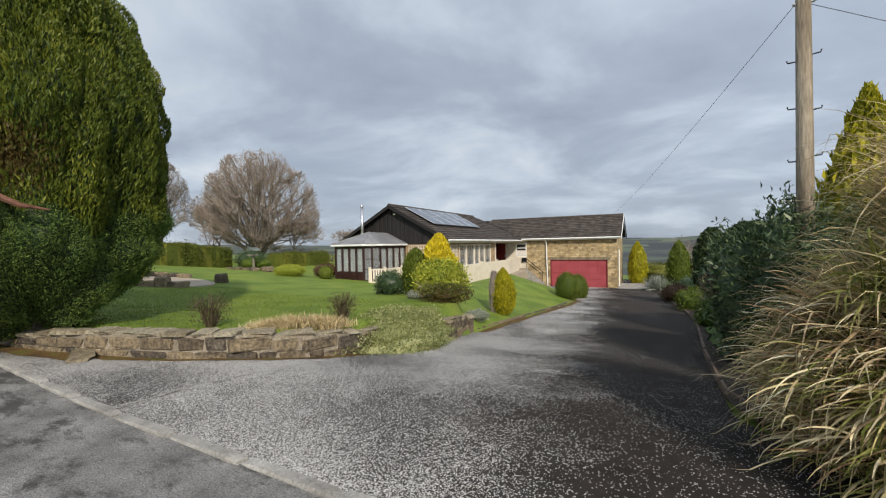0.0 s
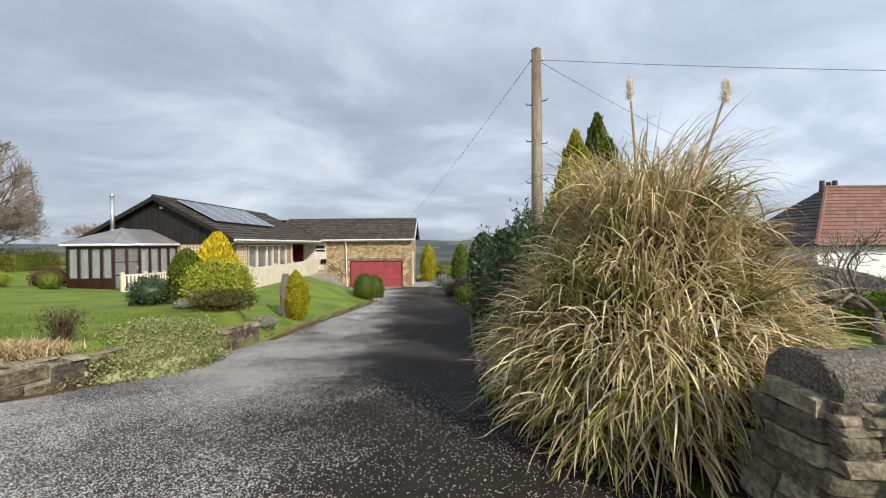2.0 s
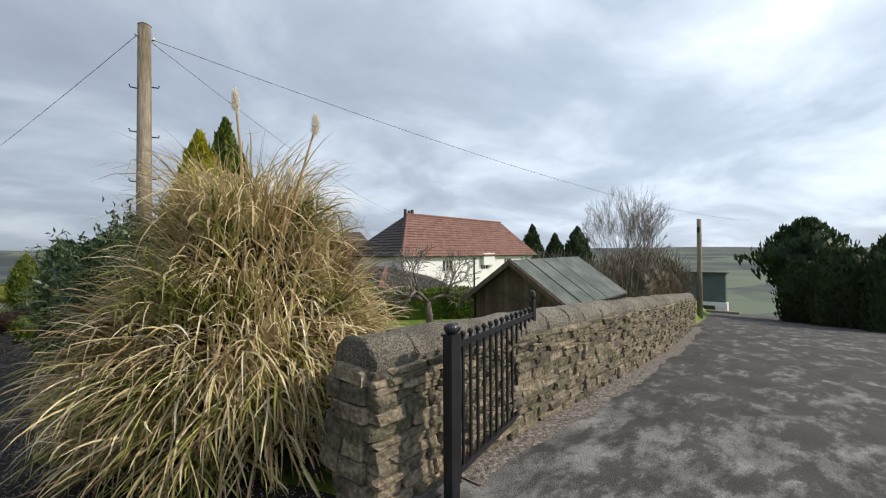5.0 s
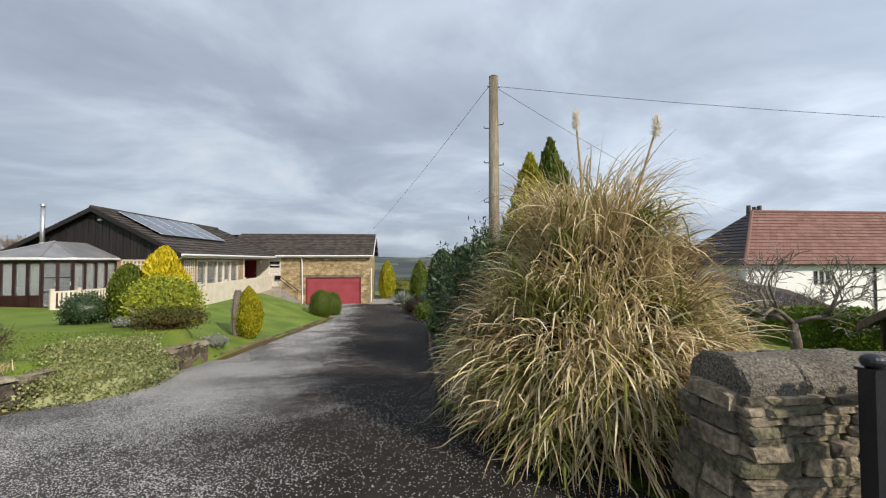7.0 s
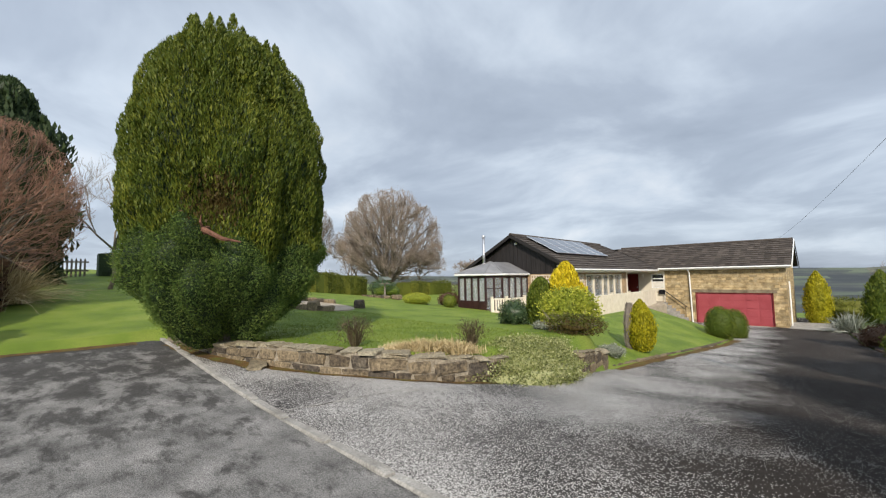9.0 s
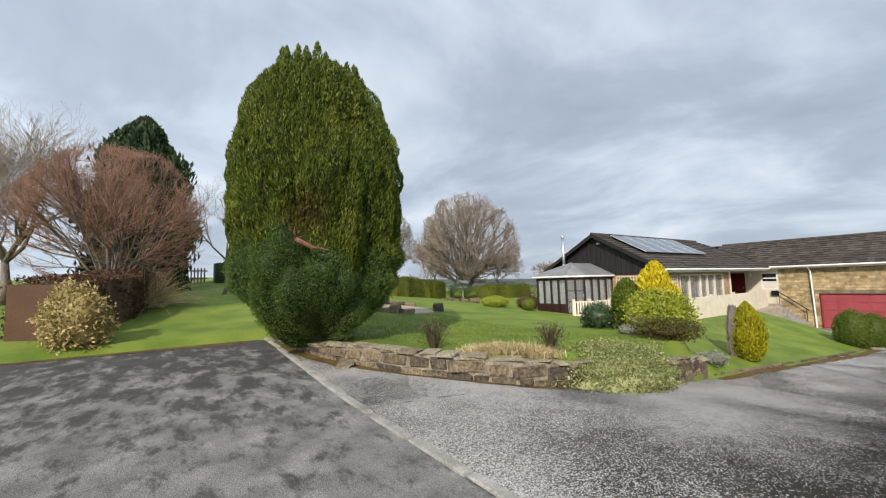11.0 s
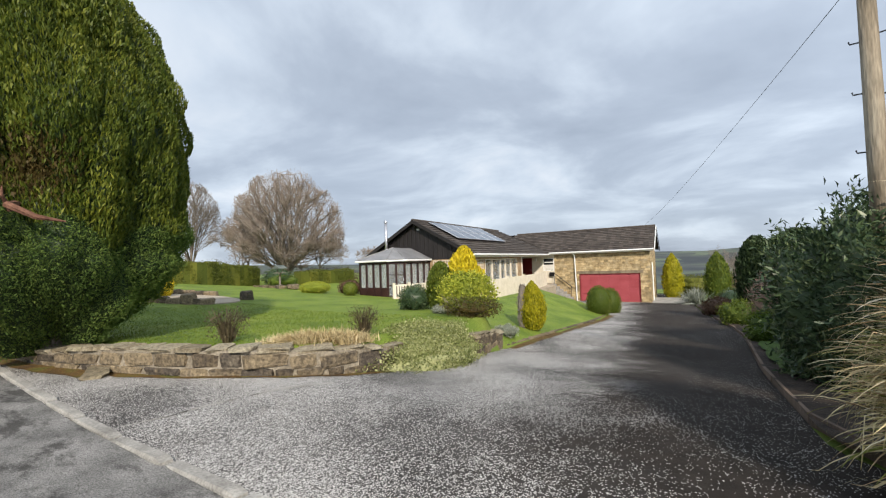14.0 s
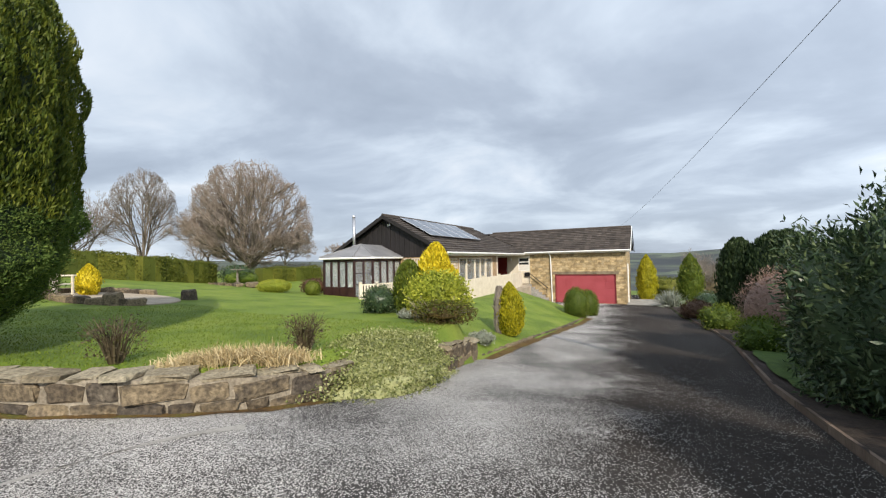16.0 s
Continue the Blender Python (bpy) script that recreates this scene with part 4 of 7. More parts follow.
wall_heart("rubble_core", low_path, drive_z, lambda t: low_height(t) - 0.06, 0.27, M["mortar"], low_wall)
LL = path_length(low_path)
for course in range(2):
    s = 0.0
    while s < LL - 0.1:
        l = rnd.uniform(0.18, 0.62)
        x, y, a = along_path(low_path, min(s + l / 2, LL - 0.01))
        hh = low_height(s / LL) - 0.08
        h = hh * (0.36 if course == 0 else 0.64)
        z = drive_z(x, y) + (h / 2 if course == 0 else hh * 0.36 + h / 2)
        nx, ny = math.sin(a), -math.cos(a)
        lay(rnd.choice(LOW_STONES), "stone", low_wall, x + nx * 0.085, y + ny * 0.085, z, l * rnd.uniform(0.9, 0.97), 0.14, h * rnd.uniform(0.82, 0.96), a)
        s += l
s = 0.0
while s < LL - 0.1:
    l = rnd.uniform(0.22, 0.52)
    x, y, a = along_path(low_path, min(s + l / 2, LL - 0.01))
    z = drive_z(x, y) + low_height(s / LL) - 0.04
    lay(rnd.choice(LOW_COPES), "coping_stone", low_wall, x, y, z, l * rnd.uniform(0.86, 0.98), rnd.uniform(0.27, 0.34), rnd.uniform(0.045, 0.08), a + rnd.uniform(-0.09, 0.09), rnd.uniform(-6, 6))
    s += l
end_path = [(-4.5, 8.0), (-4.72, 9.2), (-4.8, 10.0)]
end_wall = thing("wall_end", "short weathered stone end of the garden wall beside the drive", "wall", kind="structure")
wall_heart("rubble_core", end_path, drive_z, lambda t: 0.36, 0.26, M["stone"], end_wall)
s = 0.0
while s < path_length(end_path) - 0.2:
    x, y, a = along_path(end_path, s + 0.25)
    for c in range(2):
        lay(rnd.choice(LOW_STONES), "stone", end_wall, x + math.sin(a) * 0.1, y - math.cos(a) * 0.1, drive_z(x, y) + 0.1 + 0.2 * c, 0.48, 0.16, 0.2, a)
    lay(rnd.choice(LOW_COPES), "coping_stone", end_wall, x, y, drive_z(x, y) + 0.42, 0.5, 0.36, 0.09, a)
    s += 0.5
# fallen flag beside the wall
fallen = tagged(new("fallen_flagstone", LOW_COPES[2]), "pale broken flagstone lying against the wall foot", "stone")
fallen.matrix_basis = pose(-7.45, 2.68, 0.06, 8, 6, -25) @ Matrix.Diagonal((0.6, 0.28, 0.06, 1))


def strip(name, path, zf, w0, w1, mat, label, lift=0.006, kind="structure", category="ground"):
    """A thin band laid on the ground along a path."""
    L, n = path_length(path), max(3, int(path_length(path) / 0.3))
    v, f = [], []
    for i in range(n + 1):
        x, y, a = along_path(path, min(L * i / n, L - 1e-4))
        nx, ny = -math.sin(a), math.cos(a)
        j0, j1 = w0 + rnd.uniform(-0.06, 0.06), w1 + rnd.uniform(-0.06, 0.06)
        for w in (j0, (j0 + j1) / 2, j1):
            v.append((x + nx * w, y + ny * w, zf(x + nx * w, y + ny * w) + lift))
    for i in range(n):
        for j in range(2):
            f.append((i * 3 + j, i * 3 + 3 + j, i * 3 + 4 + j, i * 3 + 1 + j))
    me = fast_mesh(name, np.array(v), np.array(f), mat)
    return tagged(part(name, me, mat), label, category, kind=kind)


strip("litter_strip", low_path[2:], drive_z, -0.27, -0.12, M["moss"], "strip of moss, soil and dead leaves at the wall foot")
strip("moss_bank", [(-10.9, 2.18), (-9.5, 2.32), (-8.2, 2.45), (-7.5, 2.68)], drive_z, -0.16, 0.16, M["moss"], "mossy bank of leaf litter below the coping", 0.012)
strip("lawn_edge_litter", [(-4.65, 10.1), (-4.5, 14), (-4.2, 19), (-4.05, 22.5)], drive_z, -0.3, 0.05, M["moss"], "brown litter along the lawn edge")
strip("verge_litter", [(-11.9, -4), (-11.7, -1), (-11.5, 1.7)], lambda x, y: lerp(x, ZLANE), -0.15, 0.75, M["moss"], "dark leaf litter along the lane edge", 0.01)
strip("seam_in_tarmac", [(-4.92, 2.03), (-4.82, 2.65), (-4.66, 3.3), (-4.3, 3.95)], drive_z, -0.022, 0.022, M["kerb"], "pale worn seam across the tarmac", 0.004)
strip("gravel_verge", [(2.2, 1.5), (5.3, 1.5), (9, 1.7), (16, 2.5)], lambda x, y: lerp(x, ZLANE), 0.10, 0.42, M["gravel"], "loose gravel verge at the wall foot", 0.012)

kerb = thing("kerb", "flush pale stone kerb line across the drive mouth", "kerb", kind="structure")
KERB = stone_mesh("kerb_stone", 1, 1, 1, 9, M["kerb"], 0.03)
x = -11.9
while x < 0.9:
    l = 0.9
    lay(KERB, "kerb_stone", kerb, x + l / 2, lerp(x, [(-12, 2.22), (-5, 1.9), (1, 1.86)]), lerp(x, ZLANE) - 0.045, l * 0.985, 0.10, 0.145, -0.03)
    x += l
edge_board = thing("edging", "weathered timber and concrete edging along the planted bed", "edging", kind="structure")
for (ya, yb, w, h, mt) in [(3.9, 8.4, 0.035, 0.09, M["shed"]), (8.4, 16.0, 0.05, 0.09, M["shed"]), (16.0, 23.0, 0.05, 0.08, M["shed"])]:
    y = ya
    while y < yb - 0.1:
        l = min(1.6, yb - y)
        x0, x1 = lerp(y, RIGHT), lerp(y + l, RIGHT)
        a = math.atan2(l, x1 - x0)
        g = Geo().box((-l / 2, -w / 2, -0.08), (l / 2, w / 2, h), pose((x0 + x1) / 2 + 0.03, y + l / 2, drive_z(0, y + l / 2), 0, math.degrees(math.atan2(drive_z(0, y) - drive_z(0, y + l), l)), math.degrees(a)))
        part("edging_board", g, mt, edge_board)
        y += l
lawn_edging = thing("lawn_edging", "low pale stone edging of the lawn beside the drive", "edging", kind="structure")
y = 10.2
while y < 26:
    xx = lerp(y, LEFT)
    lay(rnd.choice(LOW_STONES), "edging_stone", lawn_edging, xx - 0.04, y, drive_z(0, y) + 0.01, 0.42, 0.12, 0.10, math.atan2(0.5, lerp(y + 0.5, LEFT) - xx))
    y += 0.46
sheet("planted_bed", [2.35 + 0.3 * i for i in range(96)], lambda y: lerp(y, RIGHT) + 0.01, lambda y: lerp(y, RIGHT) + (2.6 if y > 3.0 else 0.75), lambda x, y: drive_z(x, y) + 0.075 + 0.02 * math.sin(x * 5 + y * 3),
      M["soil"], "dark bare soil of the planted bed", "ground", 10)

# dry stone wall along the lane
dry_path = [(1.54, 2.02), (5.3, 2.05), (9, 2.25), (16.2, 3.1), (17.2, 3.3)]
DL = path_length(dry_path)
dry_wall = thing("dry_stone_wall", "dark dry stone boundary wall with rounded coping beside the lane", "wall", kind="structure")


def dry_top(s):
    return lerp(s, [(0, 0.80), (4, 0.80), (7.5, 0.86), (15, 0.92), (16, 0.95)])


def lane_z(x, y):
    return lerp(x, ZLANE)


# near-black body, so shade between the face stones comes from its colour
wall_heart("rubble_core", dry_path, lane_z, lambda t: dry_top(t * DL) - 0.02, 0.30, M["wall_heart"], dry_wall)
far_stones = Geo()
count = 0
z_rel = 0.0
while z_rel < 0.78:
    h = rnd.choice((0.038, 0.05, 0.06, 0.075, 0.095))
    s = rnd.uniform(-0.05, 0.0)
    while s < DL - 0.2:
        l = rnd.choice((0.11, 0.16, 0.21, 0.27, 0.34, 0.44))
        x, y, a = along_path(dry_path, min(max(s + l / 2, 0), DL - 0.01))
        zz = lane_z(x, y) + (z_rel + h / 2) * dry_top(s) / 0.80
        nx, ny = math.sin(a), -math.cos(a)
        hh, out = h * rnd.uniform(0.86, 1.04), 0.15 + rnd.uniform(-0.018, 0.018)
        if s < 4.0 and count < 290:
            lay(rnd.choice(DRY_STONES), "stone", dry_wall, x + nx * out, y + ny * out, zz, l * 0.95, 0.16, hh, a)
            count += 1
        else:
            m4 = pose(x + nx * out, y + ny * out, zz, rnd.uniform(-8, 8), rnd.uniform(-5, 5), math.degrees(a) + rnd.uniform(-4, 4))
            me = rnd.choice(DRY_STONES)
            m4 = m4 @ Matrix.Diagonal((l * 0.95, 0.16, hh, 1))
            k = len(far_stones.v)
            far_stones.v += [tuple(m4 @ v.co) for v in me.vertices]
            far_stones.f += [tuple(k + i for i in p.vertices) for p in me.polygons]
        s += l
    z_rel += h
# the squared end of the wall, facing the drive
z_rel = 0.0
while z_rel < 0.8:
    h = rnd.uniform(0.07, 0.14)
    yy = 1.87
    while yy < 2.1:
        l = rnd.uniform(0.16, 0.3)
        lay(rnd.choice(DRY_STONES), "stone", dry_wall, 1.56, yy + l / 2, z_rel + h / 2, l, 0.16, h * 0.95, math.pi / 2)
        yy += l
    z_rel += h
tagged(part("stones", far_stones, M["drystone_far"], dry_wall), kind="stuff")
s = 0.0
while s < DL - 0.3:
    l = rnd.uniform(0.32, 0.62)
    x, y, a = along_path(dry_path, min(s + l / 2, DL - 0.01))
    ob = lay(COPE_STONES[int(s * 7) % 5], "coping_stone", dry_wall, x, y, lane_z(x, y) + dry_top(s) + 0.08, l * 0.985, 0.40, 0.24, a, rnd.uniform(-4, 4))
    s += l

# ---- the iron gate ----
gate = thing("iron_gate", "open black wrought-iron garden gate with ball finials", "gate")
GX0, GX1, GY = 2.02, 3.44, 1.62


def gate_y(x):
    return GY + (x - GX0) * 0.19


ga = math.degrees(math.atan(0.19))
for z in (0.14, 0.93):
    part("rail", Geo().box((0, -0.015, -0.02), (1.44, 0.015, 0.02), pose(GX0, GY, z, 0, 0, ga)), M["black_metal"], gate)
for (xx, zt) in ((GX0, 1.0), (GX1, 1.06)):
    part("stile", Geo().box((xx - 0.022, gate_y(xx) - 0.022, 0.08), (xx + 0.022, gate_y(xx) + 0.022, zt)).ball((xx, gate_y(xx), zt + 0.035), 0.032, 10, 8), M["black_metal"], gate)
bar = Geo().box((-0.008, -0.008, 0.14), (0.008, 0.008, 0.97)).ball((0, 0, 0.985), 0.021, 8, 6).mesh("bar")
for i in range(13):
    xx = GX0 + 0.09 + i * 0.103
    ob = part("bar", bar, M["black_metal"], gate)
    ob.matrix_basis = pose(xx, gate_y(xx), 0)
spike = Geo().box((GX1 - 0.012, gate_y(GX1) - 0.012, 1.06), (GX1 + 0.012, gate_y(GX1) + 0.012, 1.1)).ball((GX1, gate_y(GX1), 1.12), 0.03, 8, 6)
part("finial", spike, M["black_metal"], gate)
gate_post = thing("gate_post", "square black steel gate post with a round cap", "post")
part("post", Geo().box((1.905, 1.555, -0.3), (1.975, 1.625, 1.0)), M["black_metal"], gate_post)
part("cap", Geo().box((1.897, 1.547, 1.0), (1.983, 1.633, 1.015)).ball((1.94, 1.59, 1.045), 0.045, 14, 10, 0.8), M["black_metal"], gate_post, "domed black cap")
for z in (0.25, 0.85):
    part("hinge", Geo().tube([(1.985, 1.6, z), (2.02, 1.615, z)], 0.012, 8), M["black_metal"], gate_post)

# ---- telegraph pole and its wires ----
PX, PY, PT = 1.80, 8.35, 5.40
pole = thing("telegraph_pole", "weathered round timber telegraph pole with step irons", "pole")
part("shaft", Geo().tube([(PX, PY, -1.0), (PX, PY, 2.0), (PX, PY, PT)], [0.125, 0.115, 0.095], 16), M["pole"], pole, smooth=True)
part("cap", Geo().tube([(PX, PY, PT), (PX, PY, PT + 0.03)], [0.10, 0.06], 16), M["pole"], pole)
for z, sx in ((4.30, 1), (4.36, -1), (3.50, -1), (3.56, 1), (2.72, 1), (2.78, -1)):
    part("step_iron", Geo().tube([(PX, PY, z), (PX - sx * 0.19, PY + sx * 0.05, z + 0.01), (PX - sx * 0.20, PY + sx * 0.05, z + 0.05)], 0.011, 6), M["black_metal"], pole)
part("bracket", Geo().tube([(PX - 0.1, PY, PT - 0.22), (PX + 0.13, PY - 0.02, PT - 0.2)], 0.02, 6).ball((PX + 0.12, PY, PT - 0.19), 0.035, 8, 6).ball((PX - 0.11, PY, PT - 0.2), 0.03, 8, 6), M["alloy"], pole)


def wire(a, b, sag, r=0.005):
    pts = []
    for i in range(17):
        t = i / 16
        p = Vector(a).lerp(Vector(b), t)
        p.z -= sag * 4 * t * (1 - t)
        pts.append(p)
    ob = part("overhead_wire", Geo().tube(pts, r, 5), M["wire"])
    return tagged(ob, "thin sagging overhead telephone wire", "wire", "overhead wires")


wire((PX - 0.1, PY, PT - 0.2), (-3.2, 35.3, 3.75), 0.25)
wire((PX + 0.1, PY, PT - 0.2), (30, 2.5, 3.3), 0.6)
wire((PX + 0.1, PY, PT - 0.25), (24.0, 26.5, 4.9), 0.5)
far_pole = thing("telegraph_pole", "slim dark telegraph pole at the lane's end", "pole")
part("shaft", Geo().tube([(23.4, 3.95, -2.4), (23.4, 3.95, 3.1)], [0.13, 0.10], 10), M["pole"], far_pole, smooth=True)
part("bracket", Geo().box((23.25, 3.9, 2.45), (23.55, 4.0, 2.7)), M["black_metal"], far_pole)

# ---- the bungalow ----
house = thing("bungalow", "stone bungalow with brown tiled roof and red garage door", "house")
XL, XR, YG = -17.05, -10.35, 19.35          # main block: side walls and gable wall
RX, RZ, EZ = -13.7, 3.84, 1.82              # its ridge and eaves
FY, EX, RY, RZ2, EZ2 = 32.75, -2.77, 35.7, 3.70, 1.95   # garage wing: front wall, east end, ridge line
BASE = -2.2


def wall_x(g, x0, x1, y, th, z0, z1, holes=()):
    """A wall along x, with openings (x0, x1, z0, z1) through it."""
    xs = sorted({x0, x1, *[h[0] for h in holes], *[h[1] for h in holes]})
    for a, b in zip(xs, xs[1:]):
        cuts = sorted((h[2], h[3]) for h in holes if h[0] <= a + 1e-6 and h[1] >= b - 1e-6)
        z = z0
        for c0, c1 in cuts:
            if c0 > z:
                g.box((a, y, z), (b, y + th, c0))
            z = c1
        if z < z1:
            g.box((a, y, z), (b, y + th, z1))
    return g


def wall_y(g, y0, y1, x, th, z0, z1, holes=()):
    ys = sorted({y0, y1, *[h[0] for h in holes], *[h[1] for h in holes]})
    for a, b in zip(ys, ys[1:]):
        cuts = sorted((h[2], h[3]) for h in holes if h[0] <= a + 1e-6 and h[1] >= b - 1e-6)
        z = z0
        for c0, c1 in cuts:
            if c0 > z:
                g.box((x - th, a, z), (x, b, c0))
            z = c1
        if z < z1:
            g.box((x - th, a, z), (x, b, z1))
    return g


GAR = (-7.70, -3.43, -1.93, 0.17)
SIDE_WIN = (-10.53, -9.65, 0.45, 1.50)
WINS = (21.3, 26.4, 0.15, 1.53)
part("wing_front_wall", wall_x(Geo(), -9.6, EX, FY, 0.3, BASE, 1.98, [GAR]), M["house_stone"], house, "coursed buff sandstone wall")
part("rendered_wall", wall_x(Geo(), -11.4, -9.6, FY, 0.3, BASE, 1.98, [SIDE_WIN]), M["cream"], house, "cream rendered wall panel")
part("porch_back_wall", wall_x(Geo(), XL, -11.4, FY + 0.02, 0.3, BASE, 1.98, [(-12.75, -11.45, -0.5, 1.55)]), M["cream"], house)
g = wall_y(Geo(), FY + 0.3, 38.6, EX, 0.3, BASE, 1.95, [(34.2, 35.0, -1.9, 0.2)])
g.prism([(EX, FY + 0.3, 1.95), (EX, 38.6, 1.95), (EX, RY, RZ2 - 0.12)], (-0.3, 0, 0))
part("east_gable_wall", g, M["house_stone"], house)
part("back_wall", Geo().box((XL, 38.6, BASE), (EX, 38.9, 1.95)), M["house_stone"], house)
part("garden_wall_face", wall_y(Geo(), YG + 0.3, 27.2, XR, 0.3, BASE, 1.80, [WINS]), M["brick"], house, "buff brick wall below wide windows")
part("porch_side_wall", Geo().box((-12.95, 27.2, BASE), (XR, 27.45, 1.80)), M["cream"], house)
part("gable_wall", Geo().box((XL, YG, BASE), (XR, YG + 0.3, 1.60)), M["brick"], house)
part("west_wall", wall_y(Geo(), YG + 0.3, 38.6, XL + 0.3, 0.3, BASE, 1.80), M["brick"], house)
g = Geo().prism([(XL, YG + 0.05, 1.6), (XR, YG + 0.05, 1.6), (XR, YG + 0.05, 1.75), (RX, YG + 0.05, RZ - 0.16), (XL, YG + 0.05, 1.75)], (0, 0.2, 0))
gable_board = part("gable_backing", g, M["cladding"], house)
SL = (RZ - EZ) / (XR + 0.4 - RX)
nb, xx = 46, XL
wb = (XR - XL) / nb
for i in range(nb):
    a, b = XL + i * wb + 0.006, XL + (i + 1) * wb - 0.006
    za, zb = (RZ - 0.16 - abs(a - RX) * SL), (RZ - 0.16 - abs(b - RX) * SL)
    d = 0.0 if i % 2 else 0.012
    part("cladding_board", Geo().prism([(a, YG - 0.01 - d, 1.58), (b, YG - 0.01 - d, 1.58), (b, YG - 0.01 - d, zb), (a, YG - 0.01 - d, za)], (0, 0.05, 0)), M["cladding"], gable_board)
part("gable_lamp", Geo().box((-13.55, YG - 0.1, 3.28), (-13.4, YG - 0.02, 3.36)), M["white"], house)
part("gable_lamp", Geo().box((-10.95, YG - 0.1, 1.95), (-10.82, YG - 0.02, 2.03)), M["white"], house)

# roof: decks with rows of tiles on them


def roof_slope(eave0, eave1, ridge1, ridge0, mat, parent, name="roof_slope", course=0.30, tile=0.33, thick=0.07, lift=0.02):
    """A sloping deck between eave and ridge, covered with overlapping tiles."""
    e0, e1, r1, r0 = (Vector(p) for p in (eave0, eave1, ridge1, ridge0))
    nrm = (e1 - e0).cross(r0 - e0).normalized()
    if nrm.z < 0:
        nrm = -nrm
    deck = part(name, Geo().prism([e0, e1, r1, r0], nrm * -thick), M["cladding"], parent)
    tiles = Geo()
    rows = max(2, int((r0 - e0).length / course))
    for i in range(rows):
        t0, t1 = i / rows, min(1.0, (i + 1.12) / rows)
        a0, b0, a1, b1 = e0.lerp(r0, t0), e1.lerp(r1, t0), e0.lerp(r0, t1), e1.lerp(r1, t1)
        n = max(1, int((b0 - a0).length / tile))
        for k in range(n):
            u0, u1 = (k + 0.012) / n, (k + 0.988) / n
            hi, w = nrm * (lift + 0.030 + rnd.uniform(-0.006, 0.008)), nrm * lift * 0.3
            q = [a0.lerp(b0, u0) + hi, a0.lerp(b0, u1) + hi, a1.lerp(b1, u1) + w, a1.lerp(b1, u0) + w]
            tiles.poly(q)
            tiles.poly([a0.lerp(b0, u0) + nrm * 0.002, a0.lerp(b0, u1) + nrm * 0.002, q[1], q[0]])
    tagged(part("roof_tiles", tiles, mat, deck), kind="stuff")
    return deck


HY = 31.2
roof_slope((XR + 0.4, YG - 0.3, EZ), (XR + 0.4, 33.5, EZ), (RX, HY, RZ), (RX, YG - 0.3, RZ), M["tile"], house)
roof_slope((XL - 0.35, 36.0, EZ), (XL - 0.35, YG - 0.3, EZ), (RX, YG - 0.3, RZ), (RX, HY, RZ), M["tile"], house)
roof_slope((XR + 0.4, 34.4, EZ), (XL - 0.35, 36.0, EZ), (RX - 0.01, HY, RZ), (RX, HY, RZ), M["tile"], house)
roof_slope((-13.9, FY - 0.35, EZ2 - 0.02), (EX + 0.3, FY - 0.35, EZ2 - 0.02), (EX + 0.3, RY, RZ2), (-13.9, RY, RZ2), M["tile"], house)
roof_slope((EX + 0.3, 38.9, EZ2), (XL, 38.9, EZ2), (XL, RY, RZ2), (EX + 0.3, RY, RZ2), M["tile"], house)
part("ridge_tiles", Geo().tube([(RX, YG - 0.3, RZ + 0.02), (RX, HY, RZ + 0.02)], 0.09, 8), M["tile"], house)
part("ridge_tiles", Geo().tube([(RX, RY, RZ2 + 0.02), (EX + 0.3, RY, RZ2 + 0.02)], 0.09, 8), M["tile"], house)
for sx, xe in ((1, XR + 0.42), (-1, XL - 0.37)):
    part("barge_board", Geo().prism([(RX, YG - 0.33, RZ + 0.03), (xe, YG - 0.33, EZ + 0.02), (xe, YG - 0.33, EZ - 0.18), (RX, YG - 0.33, RZ - 0.17)], (0, 0.04, 0)), M["cladding"], house, "black barge board")
for yy, zz in ((FY - 0.37, EZ2 - 0.03), (38.95, EZ2)):
    part("barge_board", Geo().prism([(EX + 0.33, RY, RZ2 + 0.03), (EX + 0.33, yy, zz + 0.03), (EX + 0.33, yy, zz - 0.17), (EX + 0.33, RY, RZ2 - 0.17)], (0.04, 0, 0)), M["cladding"] if yy > 36 else M["white"], house)
part("gutter", Geo().tube([(XR + 0.46, YG - 0.3, EZ - 0.05), (XR + 0.46, FY - 0.4, EZ - 0.05)], 0.055, 8), M["white"], house, "white plastic gutter")
part("gutter", Geo().tube([(XR + 0.46, FY - 0.42, EZ2 - 0.09), (EX + 0.3, FY - 0.42, EZ2 - 0.08)], 0.055, 8), M["white"], house, "white plastic gutter")
part("fascia", Geo().box((XR + 0.4, FY - 0.36, EZ2 - 0.2), (EX + 0.25, FY - 0.33, EZ2 - 0.03)), M["cream_paint"], house)
part("fascia", Geo().box((XR + 0.38, YG, EZ - 0.17), (XR + 0.41, FY - 0.4, EZ - 0.02)), M["cream_paint"], house)
part("soffit", Geo().box((XR, YG, EZ - 0.19), (XR + 0.39, FY, EZ - 0.172)), M["cream"], house)
part("soffit", Geo().box((-11.4, FY - 0.34, EZ2 - 0.22), (EX, FY, EZ2 - 0.202)), M["cream"], house)
part("downpipe", Geo().tube([(-8.05, FY - 0.42, 1.85), (-7.98, FY - 0.12, 1.55), (-7.93, FY - 0.06, -1.9)], 0.045, 8), M["white"], house, "white downpipe")
part("downpipe", Geo().tube([(XR + 0.46, YG - 0.05, 1.75), (XR + 0.1, YG - 0.08, 1.5), (XR + 0.08, YG - 0.08, -0.5)], 0.04, 8), M["white"], house, "white downpipe")
part("downpipe", Geo().tube([(EX + 0.06, 34.0, 0.9), (EX + 0.06, 34.0, -1.95)], 0.05, 8), M["white"], house, "white downpipe")

